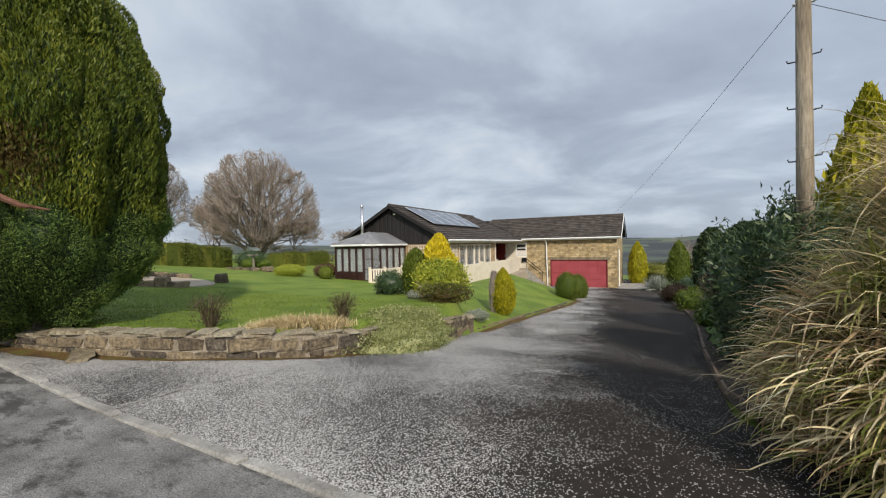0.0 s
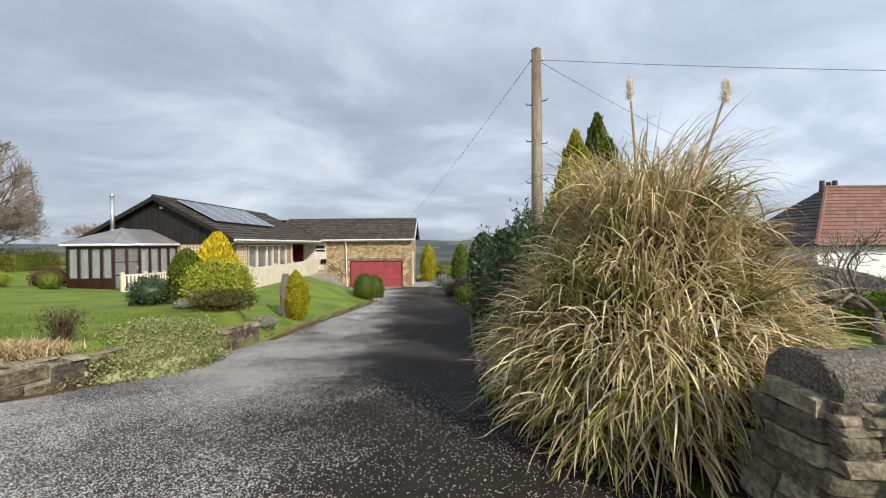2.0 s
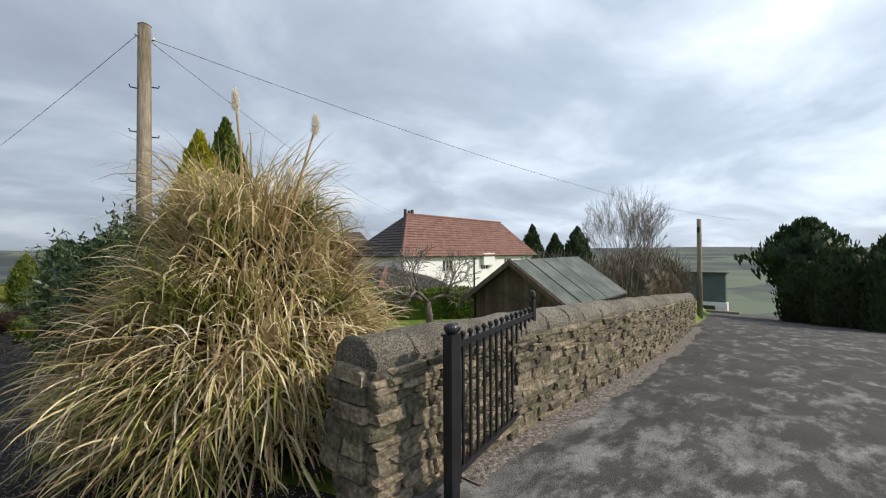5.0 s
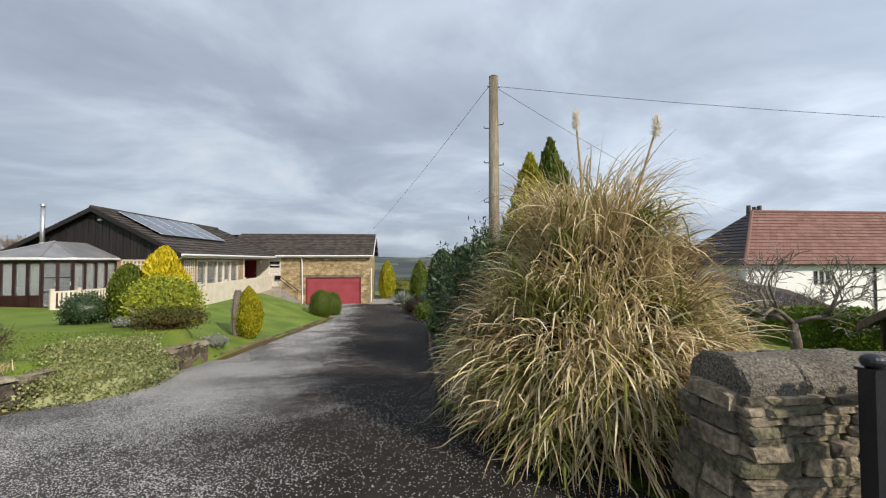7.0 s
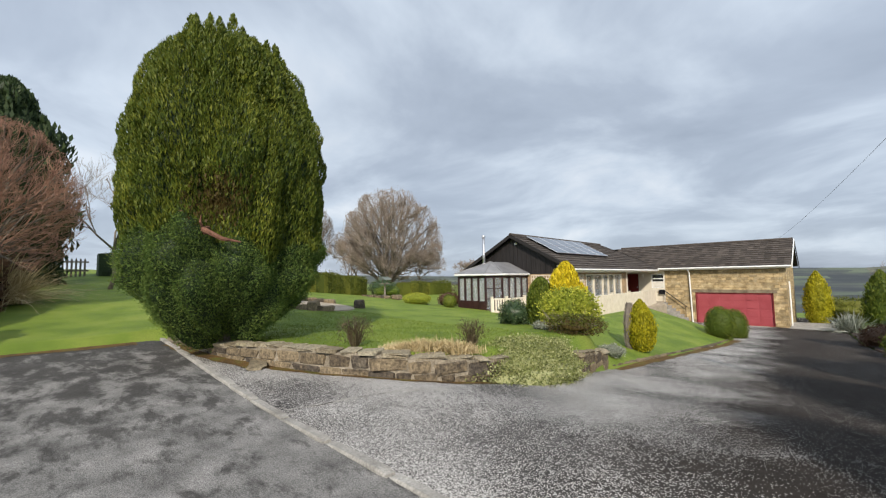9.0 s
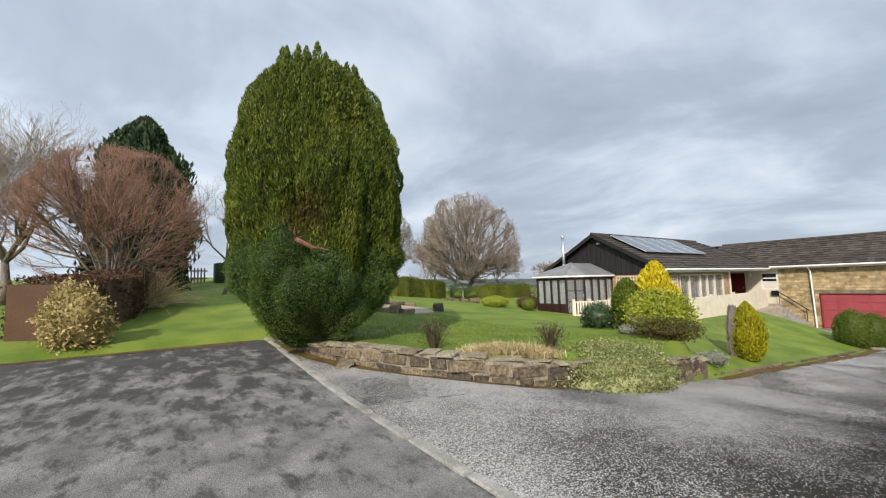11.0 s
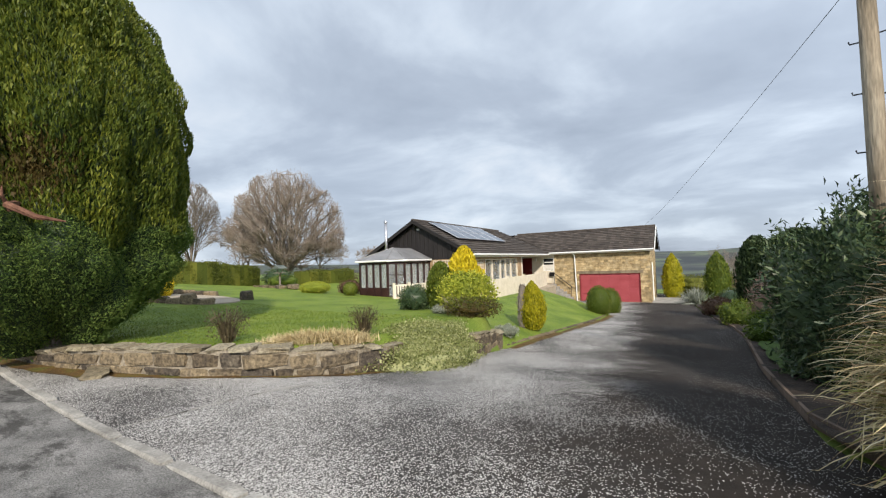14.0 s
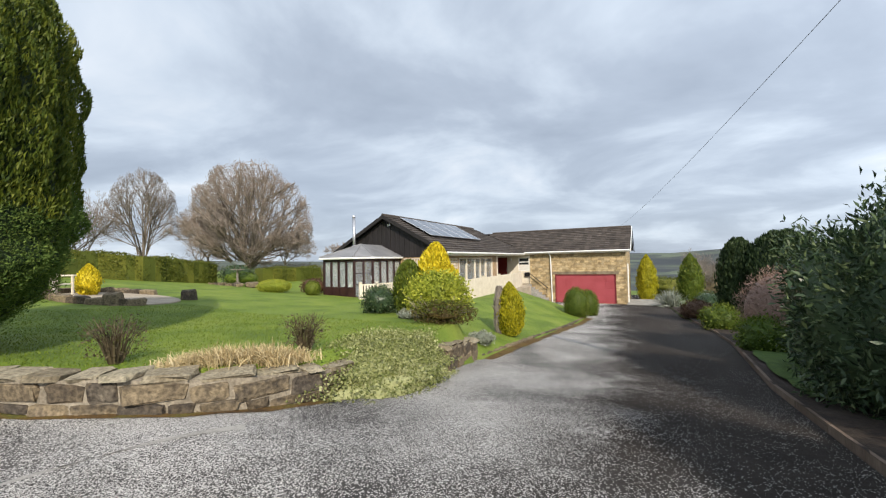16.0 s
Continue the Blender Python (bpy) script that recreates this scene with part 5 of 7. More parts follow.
# garage door with raised panels
gd = part("garage_door", Geo().box((GAR[0] + 0.04, FY + 0.06, GAR[2]), (GAR[1] - 0.04, FY + 0.1, GAR[3] - 0.03)), M["red_door"], house, "closed raspberry-red panelled garage door")
pw, ph = (GAR[1] - GAR[0] - 0.14) / 6, 2.05 / 4
for i in range(6):
    for j in range(4):
        a, z = GAR[0] + 0.07 + i * pw, GAR[2] + 0.03 + j * ph
        part("door_panel", Geo().box((a + 0.05, FY + 0.035, z + 0.05), (a + pw - 0.05, FY + 0.06, z + ph - 0.05)), M["red_door"], gd)
part("door_frame", Geo().box((GAR[0], FY - 0.01, GAR[2]), (GAR[0] + 0.06, FY + 0.1, GAR[3])).box((GAR[1] - 0.06, FY - 0.01, GAR[2]), (GAR[1], FY + 0.1, GAR[3])).box((GAR[0], FY - 0.01, GAR[3] - 0.05), (GAR[1], FY + 0.1, GAR[3])), M["dark_red"], house)
part("lintel", Geo().box((GAR[0] - 0.2, FY - 0.02, GAR[3] + 0.003), (GAR[1] + 0.2, FY + 0.05, GAR[3] + 0.21)), M["brown_stone"], house, "plain stone lintel")
part("garage_inside", Geo().box((GAR[0] - 0.1, FY + 0.31, BASE), (GAR[1] + 0.1, FY + 0.36, 1.0)), M["cladding"], house)

# small window, meter box, front door, porch
win = part("window", Geo().box((SIDE_WIN[0], FY + 0.02, SIDE_WIN[2]), (SIDE_WIN[1], FY + 0.10, SIDE_WIN[2] + 0.06)).box((SIDE_WIN[0], FY + 0.02, SIDE_WIN[3] - 0.06), (SIDE_WIN[1], FY + 0.10, SIDE_WIN[3]))
           .box((SIDE_WIN[0], FY + 0.02, SIDE_WIN[2] + 0.06), (SIDE_WIN[0] + 0.06, FY + 0.10, SIDE_WIN[3] - 0.06)).box((SIDE_WIN[1] - 0.06, FY + 0.02, SIDE_WIN[2] + 0.06), (SIDE_WIN[1], FY + 0.10, SIDE_WIN[3] - 0.06))
           .box((SIDE_WIN[0] + 0.06, FY + 0.02, 1.12), (SIDE_WIN[1] - 0.06, FY + 0.10, 1.19)), M["white"], house, "white framed window")
part("pane", Geo().box((SIDE_WIN[0] + 0.05, FY + 0.06, SIDE_WIN[2] + 0.05), (SIDE_WIN[1] - 0.05, FY + 0.07, SIDE_WIN[3] - 0.05)), M["dark_glass"], win)
part("net_curtain", Geo().box((SIDE_WIN[0] + 0.07, FY + 0.045, SIDE_WIN[2] + 0.07), (SIDE_WIN[1] - 0.07, FY + 0.055, 0.95)), M["blind"], win)
part("letter_box", Geo().box((-10.0, FY - 0.14, 0.02), (-9.62, FY - 0.003, 0.34)), M["black_metal"], house)
part("wall_lamp", Geo().box((-11.15, FY - 0.1, 1.25), (-11.05, FY, 1.5)).ball((-11.1, FY - 0.12, 1.4), 0.07, 8, 6), M["white"], house)
door = part("front_door", Geo().box((-12.3, FY + 0.06, -0.5), (-11.47, FY + 0.12, 1.53)), M["dark_red"], house, "dark red timber front door")
part("sidelight", Geo().box((-12.73, FY + 0.07, -0.48), (-12.34, FY + 0.09, 1.53)), M["dark_glass"], house)
part("handle", Geo().tube([(-11.56, FY + 0.03, 0.45), (-11.56, FY + 0.03, 0.6)], 0.015, 6), M["alloy"], door)
part("porch_floor", Geo().box((-12.95, 27.45, BASE), (-9.7, FY, -0.5)).box((-9.7, 19.7, BASE), (-9.05, 30.5, -0.52)).box((XR, 19.7, BASE), (-9.7, 27.45, -0.52)), M["sand"], house)

# wide garden windows
y0, y1, z0, z1 = WINS
big = part("window", Geo().box((XR - 0.12, y0, z0), (XR + 0.02, y1, z0 + 0.07)).box((XR - 0.12, y0, z1 - 0.07), (XR + 0.02, y1, z1)), M["cream_paint"], house, "cream framed picture window")
part("window_sill", Geo().box((XR, y0 - 0.05, z0 - 0.07), (XR + 0.12, y1 + 0.05, z0 - 0.003)), M["cream_paint"], big)
ks = [y0 + (y1 - y0) * k for k in (0, 0.2, 0.44, 0.6, 0.78, 1.0)]
for k in ks:
    part("mullion", Geo().box((XR - 0.11, k - 0.06 if k > y0 else k, z0 + 0.07), (XR + 0.015, k + 0.06 if k < y1 else k, z1 - 0.07)), M["cream_paint"], big)
for a, b in zip(ks, ks[1:]):
    part("pane", Geo().box((XR - 0.07, a + 0.06, z0 + 0.07), (XR - 0.06, b - 0.06, z1 - 0.07)), M["glass"], big)
    part("curtain", Geo().box((XR - 0.2, a + 0.06, z0 + 0.02), (XR - 0.17, a + (b - a) * 0.35, z1)), M["blind"], big)
# added dark sheet that stands for the dimness of the room behind the panes
part("room_shade", Geo().box((XR - 1.6, y0, -0.5), (XR - 1.5, y1, 1.7)), M["cladding"], house)

# trellis panels


def trellis(x0, x1, y0, y1, z0, z1, n, m):
    t = thing("trellis", "cream timber trellis panel fixed to the brick wall", "trellis", group="trellis panels")
    along = x1 != x0
    for i in range(n + 1):
        f = i / n
        x, y = x0 + (x1 - x0) * f, y0 + (y1 - y0) * f
        part("lath", Geo().box((x - 0.02, y - 0.02, z0), (x + 0.02, y + 0.006, z1)), M["cream_paint"], t)
    for j in range(m + 1):
        z = z0 + (z1 - z0) * j / m
        part("lath", Geo().box((x0 - 0.012 if not along else x0, y0 - (0.035 if along else 0), z - 0.02), (x1 + (0.03 if not along else 0), y1 - (0.02 if along else 0), z + 0.02)), M["cream_paint"], t)


trellis(-12.55, -11.3, YG - 0.03, YG - 0.03, 0.2, 1.5, 8, 8)
trellis(XR + 0.03, XR + 0.03, 20.1, 21.0, 0.0, 1.5, 5, 9)

# solar panels
nrm = Vector((SL, 0, 1)).normalized()
for r in range(2):
    for c in range(5):
        p = thing("solar_panel", "dark blue-grey solar panel lying on the roof tiles", "solar panel", group="roof solar panels")
        ya, yb = 20.15 + c * 1.36 + r * 0.0, 20.15 + c * 1.36 + 1.32
        xa, xb = -13.35 + r * 0.98, -13.35 + r * 0.98 + 0.95
        za, zb = RZ - (xa - RX) * SL, RZ - (xb - RX) * SL
        off = nrm * 0.13
        o = [Vector((xa, ya, za)) + off, Vector((xb, ya, zb)) + off, Vector((xb, yb, zb)) + off, Vector((xa, yb, za)) + off]
        part("cell_sheet", Geo().prism(o, nrm * 0.03), M["panel"], p)
        rim = Geo()
        for a, b in zip(o, o[1:] + o[:1]):
            rim.tube([a + nrm * 0.02, b + nrm * 0.02], 0.02, 4)
        part("rim", rim, M["alloy"], p)
        part("mounting_rail", Geo().tube([o[0] - nrm * 0.06, o[3] - nrm * 0.06], 0.03, 4), M["black_metal"], p)
        part("mounting_rail", Geo().tube([o[1] - nrm * 0.06, o[2] - nrm * 0.06], 0.03, 4), M["black_metal"], p)

flue = thing("stove_flue", "tall shiny stainless steel stove flue on the roof", "flue")
FX, FYY = -15.53, 18.95
part("pipe", Geo().tube([(FX, FYY, 1.55), (FX, FYY, 3.88)], 0.085, 14), M["alloy"], flue, smooth=True)
part("cowl", Geo().tube([(FX, FYY, 3.86), (FX, FYY, 3.95)], [0.11, 0.10], 14), M["alloy"], flue)
part("collar", Geo().tube([(FX, FYY, 1.5), (FX, FYY, 2.3)], [0.12, 0.10], 14), M["alloy"], flue)
part("wall_bracket", Geo().box((FX - 0.02, FYY, 2.5), (FX + 0.02, YG + 0.02, 2.54)), M["black_metal"], flue)

# conservatory with a cut corner
cons = thing("conservatory", "small mahogany conservatory with pale blinds and grey hipped roof", "conservatory")
CB, CE = -0.32, 1.60
corners = [(-15.27, YG), (-15.27, 16.38), (-13.43, 16.38), (-12.83, 17.0), (-12.83, YG)]
for k, (a, b) in enumerate(zip(corners, corners[1:])):
    av, bv = Vector((*a, 0)), Vector((*b, 0))
    d = (bv - av)
    ln = d.length
    m4 = Matrix.Translation((a[0], a[1], 0)) @ Matrix.Rotation(math.atan2(d.y, d.x), 4, "Z")
    side = part("head_beam", Geo().box((0.03, -0.03, CE - 0.18), (ln - 0.03, 0.05, CE), m4), M["mahogany"], cons)
    part("bottom_rail", Geo().box((0.03, -0.03, CB), (ln - 0.03, 0.05, CB + 0.08), m4), M["mahogany"], side)
    low = 0.55 if k != 2 else 0.12
    part("base_panel", Geo().box((0.05, -0.01, CB + 0.08), (ln - 0.05, 0.03, CB + low), m4), M["mahogany"], side)
    n = 4 if k != 2 else 2
    for i in range(n + 1):
        x = ln * i / n
        part("mullion", Geo().box((max(x - 0.05, -0.04), -0.035, CB), (min(x + 0.05, ln + 0.04), 0.055, CE), m4), M["mahogany"], side)
    for i in range(n):
        xa, xb = ln * i / n + 0.05, ln * (i + 1) / n - 0.05
        part("pane", Geo().box((xa, 0.005, CB + low), (xb, 0.012, CE - 0.18), m4), M["glass"], side)
        if k != 2:
            bl = Geo().prism([m4 @ Vector(q) for q in [(xa, 0.07, CB + low), (xb, 0.07, CB + low), (xb, 0.07, CE - 0.26), (xa + (xb - xa) * 0.75, 0.07, CE - 0.19), (xa + (xb - xa) * 0.25, 0.07, CE - 0.19), (xa, 0.07, CE - 0.26)]], m4.to_3x3() @ Vector((0, 0.012, 0)))
            part("blind", bl, M["blind"], side, "pale pulled-down blind")
        else:
            for q in (0.33, 0.66):
                zz = CB + low + (CE - 0.2 - CB - low) * q
                part("glazing_bar", Geo().box((xa, -0.01, zz), (xb, 0.02, zz + 0.03), m4), M["mahogany"], side)
            part("door_handle", Geo().box((xb - 0.04, -0.07, 0.55), (xb - 0.01, -0.03, 0.7), m4), M["alloy"], side)
cx0, cx1 = (-14.15, 18.0), (-13.7, 18.3)
eave = [(-15.42, YG, CE), (-15.42, 16.22, CE), (-13.36, 16.22, CE), (-12.68, 16.93, CE), (-12.68, YG, CE)]
apex, apex2 = (-14.05, 17.7, 2.24), (-14.05, YG, 2.24)
for tri in ([eave[0], eave[1], apex, apex2], [eave[1], eave[2], apex], [eave[2], eave[3], apex], [eave[3], eave[4], apex2, apex]):
    part("roof_sheet", Geo().prism(tri, (0, 0, 0.05)), M["polyroof"], cons)
for e in eave[1:4]:
    part("roof_rib", Geo().tube([(e[0], e[1], e[2] + 0.06), (apex[0], apex[1], apex[2] + 0.06)], 0.03, 6), M["polyroof"], cons)
part("gutter", Geo().tube([(*e[:2], CE - 0.02) for e in eave], 0.05, 6), M["white"], cons, "white gutter")
part("floor_slab", Geo().prism([(*c, CB - 0.25) for c in corners], (0, 0, 0.26)), M["kerb"], cons)
part("deck_step", Geo().box((-13.3, 15.6, -0.45), (-11.6, 17.0, -0.24)).box((-12.8, 17.0, -0.45), (-11.6, YG - 0.1, -0.24)), M["sand"], cons)


def picket_rail(a, b, zb, zt, step=0.13, slat=0.085, posts=(0.0, 1.0), label="cream painted timber railing with upright slats"):
    r = thing("railing", label, "railing", group="timber railings")
    av, bv = Vector((*a, 0)), Vector((*b, 0))
    d = bv - av
    ln = d.length
    m4 = Matrix.Translation((a[0], a[1], zb)) @ Matrix.Rotation(math.atan2(d.y, d.x), 4, "Z")
    h = zt - zb
    part("top_rail", Geo().box((0, -0.045, h - 0.06), (ln, 0.045, h), m4), M["cream_paint"], r)
    part("bottom_rail", Geo().box((0, -0.02, 0.08), (ln, 0.02, 0.15), m4), M["cream_paint"], r)
    slatm = Geo().box((-slat / 2, -0.045, 0.04), (slat / 2, -0.02, h - 0.06)).mesh("slat")
    for i in range(int(ln / step)):
        ob = part("slat", slatm, M["cream_paint"], r)
        ob.matrix_basis = m4 @ Matrix.Translation((step * (i + 0.5), 0, 0))
    for f in posts:
        x = ln * f
        part("post", Geo().box((x - 0.055, -0.055, -0.4), (x + 0.055, 0.055, h + 0.06), m4), M["cream_paint"], r)
        part("post_cap", Geo().box((x - 0.07, -0.07, h + 0.06), (x + 0.07, 0.07, h + 0.09), m4), M["cream_paint"], r)
    return r


picket_rail((-9.0, 18.7), (-9.05, 26.2), -0.62, 0.46, 0.115, 0.10, (0.0, 0.36, 0.7, 1.0))
picket_rail((-9.05, 26.2), (-9.62, 30.4), -0.6, 0.44, 0.115, 0.10, (1.0,))
picket_rail((-12.45, 15.6), (-12.05, 16.25), -0.35, 0.42, 0.13, 0.07, (0.0, 1.0), "small cream painted balustrade by the conservatory step")
picket_rail((-12.05, 16.25), (-11.9, 17.6), -0.35, 0.42, 0.13, 0.07, (1.0,), "small cream painted balustrade by the conservatory step")
part("rail_plinth", Geo().box((-9.1, 18.7, -1.2), (-8.92, 30.4, -0.58)), M["sand"], house)

steps = thing("stone_steps", "stone steps up from the drive to the porch", "steps")
for i in range(6):
    part("step", Geo().box((-9.75 + i * 0.26, 31.2, -2.0), (-9.48 + i * 0.26, FY - 0.02, -0.58 - i * 0.2)), M["kerb"], steps)
hand_rail = thing("handrail", "dark iron handrail beside the steps", "handrail")
part("rail", Geo().tube([(-9.7, FY - 0.2, 0.35), (-8.2, FY - 0.2, -0.85)], 0.03, 8), M["black_metal"], hand_rail)
for xx, za, zb2 in ((-9.6, -0.75, 0.28), (-8.3, -1.75, -0.78)):
    part("upright", Geo().tube([(xx, FY - 0.2, za), (xx, FY - 0.2, zb2)], 0.022, 6), M["black_metal"], hand_rail)
tagged(part("concrete_apron", Geo().box((-2.75, 32.2, -2.3), (0.0, 36.5, -1.9)), M["kerb"]), "pale concrete apron beside the garage", "paving", kind="structure")

# ---- the tall conifer by the lane ----


def great_conifer(name, cx, cy, z0, mat, low_mat, dead_mat, label, seed, leaves=200000):
    """A broad many-plumed conifer: upright plumes with creases between them, spires at the top, clipped rounded bosses below,
    and a brown hollow where a limb was torn off."""
    rng = np.random.default_rng(seed)
    root = thing(name, label, "tree")
    zs = [0.0, 0.15, 0.35, 0.75, 1.2, 1.8, 2.7, 3.5, 4.2, 5.0, 5.5, 5.85, 6.05]
    rs = [0.45, 0.62, 0.90, 1.22, 1.48, 1.64, 1.70, 1.68, 1.56, 1.36, 1.12, 0.75, 0.15]
    face, hollow_z, split = math.radians(-24), 2.35, 1.95
    part("trunk", Geo().tube([(cx, cy, z0 - 0.3), (cx, cy, z0 + 3), (cx, cy, z0 + 5)], [0.3, 0.2, 0.04], 9), M["bark"], root, smooth=True)
    # plumes above, bosses below, as cells on the unrolled surface
    na, nb, nf = 60, 38, 1500
    up = np.stack([rng.uniform(-math.pi, math.pi, na), rng.uniform(2.0, 6.6, na)], 1)
    lo = np.stack([rng.uniform(-math.pi, math.pi, nb), rng.uniform(0.0, 2.3, nb)], 1)
    fi = np.stack([rng.uniform(-math.pi, math.pi, nf), rng.uniform(1.2, 6.6, nf)], 1)

    def cells(ang, z, seeds, girth, tall):
        best = np.full(len(ang), 9.0)
        for a, h in seeds:
            da = np.abs(ang - a)
            da = np.minimum(da, 2 * math.pi - da) * girth
            best = np.minimum(best, da * da + ((z - h) / tall) ** 2)
        return np.sqrt(best)

    def surface(ang, z):
        r = np.interp(z, zs, rs)
        big_up = 0.75 * (0.24 - cells(ang, z, up, 1.75, 3.4))
        big_lo = 0.95 * (0.30 - cells(ang, z, lo, 1.5, 1.5))
        t = np.clip((z - split + 0.28 * np.sin(ang * 3 + 1) + 0.16 * np.sin(ang * 11) + 0.35) / 0.9, 0, 1)
        r = r + big_lo * (1 - t) + big_up * t
        da = np.abs(ang - face)
        da = np.minimum(da, 2 * math.pi - da)
        pit = np.exp(-(da / 0.27) ** 2 - ((z - hollow_z - 0.25) / 0.42) ** 2)
        return np.maximum(r - 0.34 * pit, 0.03), pit, t

    z = rng.uniform(0.0, 6.05, leaves)
    z = z[rng.random(leaves) < np.interp(z, zs, rs) / 1.8]
    ang = rng.uniform(-math.pi, math.pi, len(z))
    r, pit, t = surface(ang, z)
    fine = np.empty(len(z))
    for lo_z in np.arange(0, 6.6, 0.4):
        m = (z >= lo_z) & (z < lo_z + 0.4)
        near = fi[(fi[:, 1] > lo_z - 0.5) & (fi[:, 1] < lo_z + 0.9)]
        if m.any():
            fine[m] = cells(ang[m], z[m], near, 1.75, 2.2) if len(near) else 0.1
    r = r + t * (0.10 - 0.75 * np.minimum(fine, 0.22)) - 0.07 * rng.random(len(z)) ** 2
    out = np.stack([np.cos(ang), np.sin(ang), np.zeros(len(z))], 1)
    p = np.array([cx, cy, z0]) + out * r[:, None] + np.outer(z, [0, 0, 1])
    jig = rng.normal(size=(len(z), 3))
    way = np.where((t > 0.4)[:, None], out * 0.40 + [0, 0, 1.0] + jig * 0.28, out * 0.8 + [0, 0, 0.5] + jig * 0.55)
    dead = rng.random(len(z)) < 1.15 * pit - 0.12
    high = (t > 0.4) & ~dead
    low = (t <= 0.4) & ~dead
    v, f = leaf_arrays(p[high], way[high], 0.088, 0.23, rng)
    part("crown", fast_mesh("crown", v, f, mat), mat, root)
    more = np.concatenate([p[low], p[low] + rng.normal(size=(low.sum(), 3)) * 0.035])
    v, f = leaf_arrays(more, np.concatenate([way[low], way[low] + rng.normal(size=(low.sum(), 3)) * 0.4]), 0.038, 0.36, rng)
    part("lower_crown", fast_mesh("lower_crown", v, f, low_mat), low_mat, root, "close-clipped dark green lower foliage")
    v, f = leaf_arrays(p[dead], way[dead], 0.075, 0.4, rng)
    part("dead_patch", fast_mesh("dead_patch", v, f, dead_mat), dead_mat, root, "brown dead foliage round a torn limb")
    # spires that break the outline
    sp, sa = [], []
    for k in range(46):
        a = rng.uniform(-math.pi, math.pi)
        rr = rng.uniform(0.15, 1.1) if k < 20 else rng.uniform(1.1, 1.6)
        zt = float(np.interp(rr, rs[:5:-1], zs[:5:-1])) + rng.uniform(0.0, 0.58)
        m = 700
        q = rng.random(m) ** 1.3
        w = 0.25 * (1 - q) ** 0.65 * np.sqrt(rng.random(m))
        b = rng.uniform(0, 6.283, m)
        sp.append(np.stack([cx + math.cos(a) * rr + np.cos(b) * w, cy + math.sin(a) * rr + np.sin(b) * w, z0 + zt - 0.85 + 0.9 * q], 1))
        sa.append(np.stack([np.cos(b) * 0.3, np.sin(b) * 0.3, np.ones(m)], 1) + rng.normal(size=(m, 3)) * 0.25)
    v, f = leaf_arrays(np.concatenate(sp), np.concatenate(sa), 0.085, 0.30, rng)
    part("top_foliage", fast_mesh("top_foliage", v, f, mat), mat, root, "feathery upright tips of the plumes")
    # the close heart behind the sprays, coloured dark as shade in the creases
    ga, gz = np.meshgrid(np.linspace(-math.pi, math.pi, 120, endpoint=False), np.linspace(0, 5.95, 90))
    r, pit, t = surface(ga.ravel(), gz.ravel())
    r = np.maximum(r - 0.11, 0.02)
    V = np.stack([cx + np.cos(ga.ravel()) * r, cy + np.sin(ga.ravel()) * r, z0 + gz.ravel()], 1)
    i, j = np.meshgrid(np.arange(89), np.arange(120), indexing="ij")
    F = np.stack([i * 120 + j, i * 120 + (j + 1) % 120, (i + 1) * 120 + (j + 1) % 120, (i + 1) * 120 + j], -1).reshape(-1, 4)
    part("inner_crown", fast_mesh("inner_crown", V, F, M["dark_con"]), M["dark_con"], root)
    # the torn limb in the hollow
    fwd, sidev = Vector((math.cos(face), math.sin(face), 0)), Vector((-math.sin(face), math.cos(face), 0))
    b0 = Vector((cx, cy, z0 + 2.0)) + fwd * 1.55 - sidev * 0.12
    up3 = Vector((0, 0, 1))
    limb = [b0 - fwd * 0.3 + up3 * 0.15, b0 + fwd * 0.22 - sidev * 0.02 + up3 * 0.05, b0 + fwd * 0.34 + sidev * 0.25 - up3 * 0.10, b0 + fwd * 0.36 + sidev * 0.52 - up3 * 0.15]
    tear = [b0 + fwd * 0.1 - sidev * 0.02, b0 + fwd * 0.28 - sidev * 0.06 + up3 * 0.16, b0 + fwd * 0.3 - sidev * 0.05 + up3 * 0.27]
    part("torn_branch", Geo().tube(limb, [0.04, 0.045, 0.035, 0.010], 7).tube(tear, [0.03, 0.02, 0.006], 6), M["dead_wood"], root, "splintered reddish torn branch")
    return root


TX, TY = -9.1, 2.72
great_conifer("conifer", TX, TY, 0.20, M["conifer"], M["conifer_low"], M["conifer_brown"], "huge olive-green upright conifer with clipped lower foliage", 11)


def upright(name, x, y, z, r, h, mat, seed, label, count=5000, size=0.09, lump=0.10, shape=None, group=""):
    """A dense garden conifer, egg- or flame-shaped."""
    root = thing(name, label, "conifer", group=group)
    part("trunk", Geo().tube([(x, y, z - 0.1), (x, y, z + h * 0.6)], [r * 0.12, 0.015], 7), M["bark"], root)
    clump("foliage", (x, y, z + h / 2 + 0.02), (r, r, h / 2), count, size, mat, root, seed, lump=lump, lump_scale=3.5, aspect=0.38, core=0.86,
          shape=shape or [(0, 0.55), (0.15, 0.85), (0.4, 1.0), (0.7, 0.78), (0.9, 0.36), (1.0, 0.05)], along_up=1.0)
    return root


def bush(name, x, y, z, rx, ry, h, mat, seed, label, count=4000, size=0.07, lump=0.16, aspect=0.5, category="shrub", lump_scale=2.5, group=""):
    root = thing(name, label, category, group=group)
    stems("stem", (x, y), z, z + h * 0.55, min(rx, ry) * 0.5, M["bark"], root, 6, 0.018, seed)
    clump("foliage", (x, y, z + h * 0.42), (rx, ry, h * 0.58), count, size, mat, root, seed, lump=lump, lump_scale=lump_scale, aspect=aspect, flat_bottom=0.7)
    return root


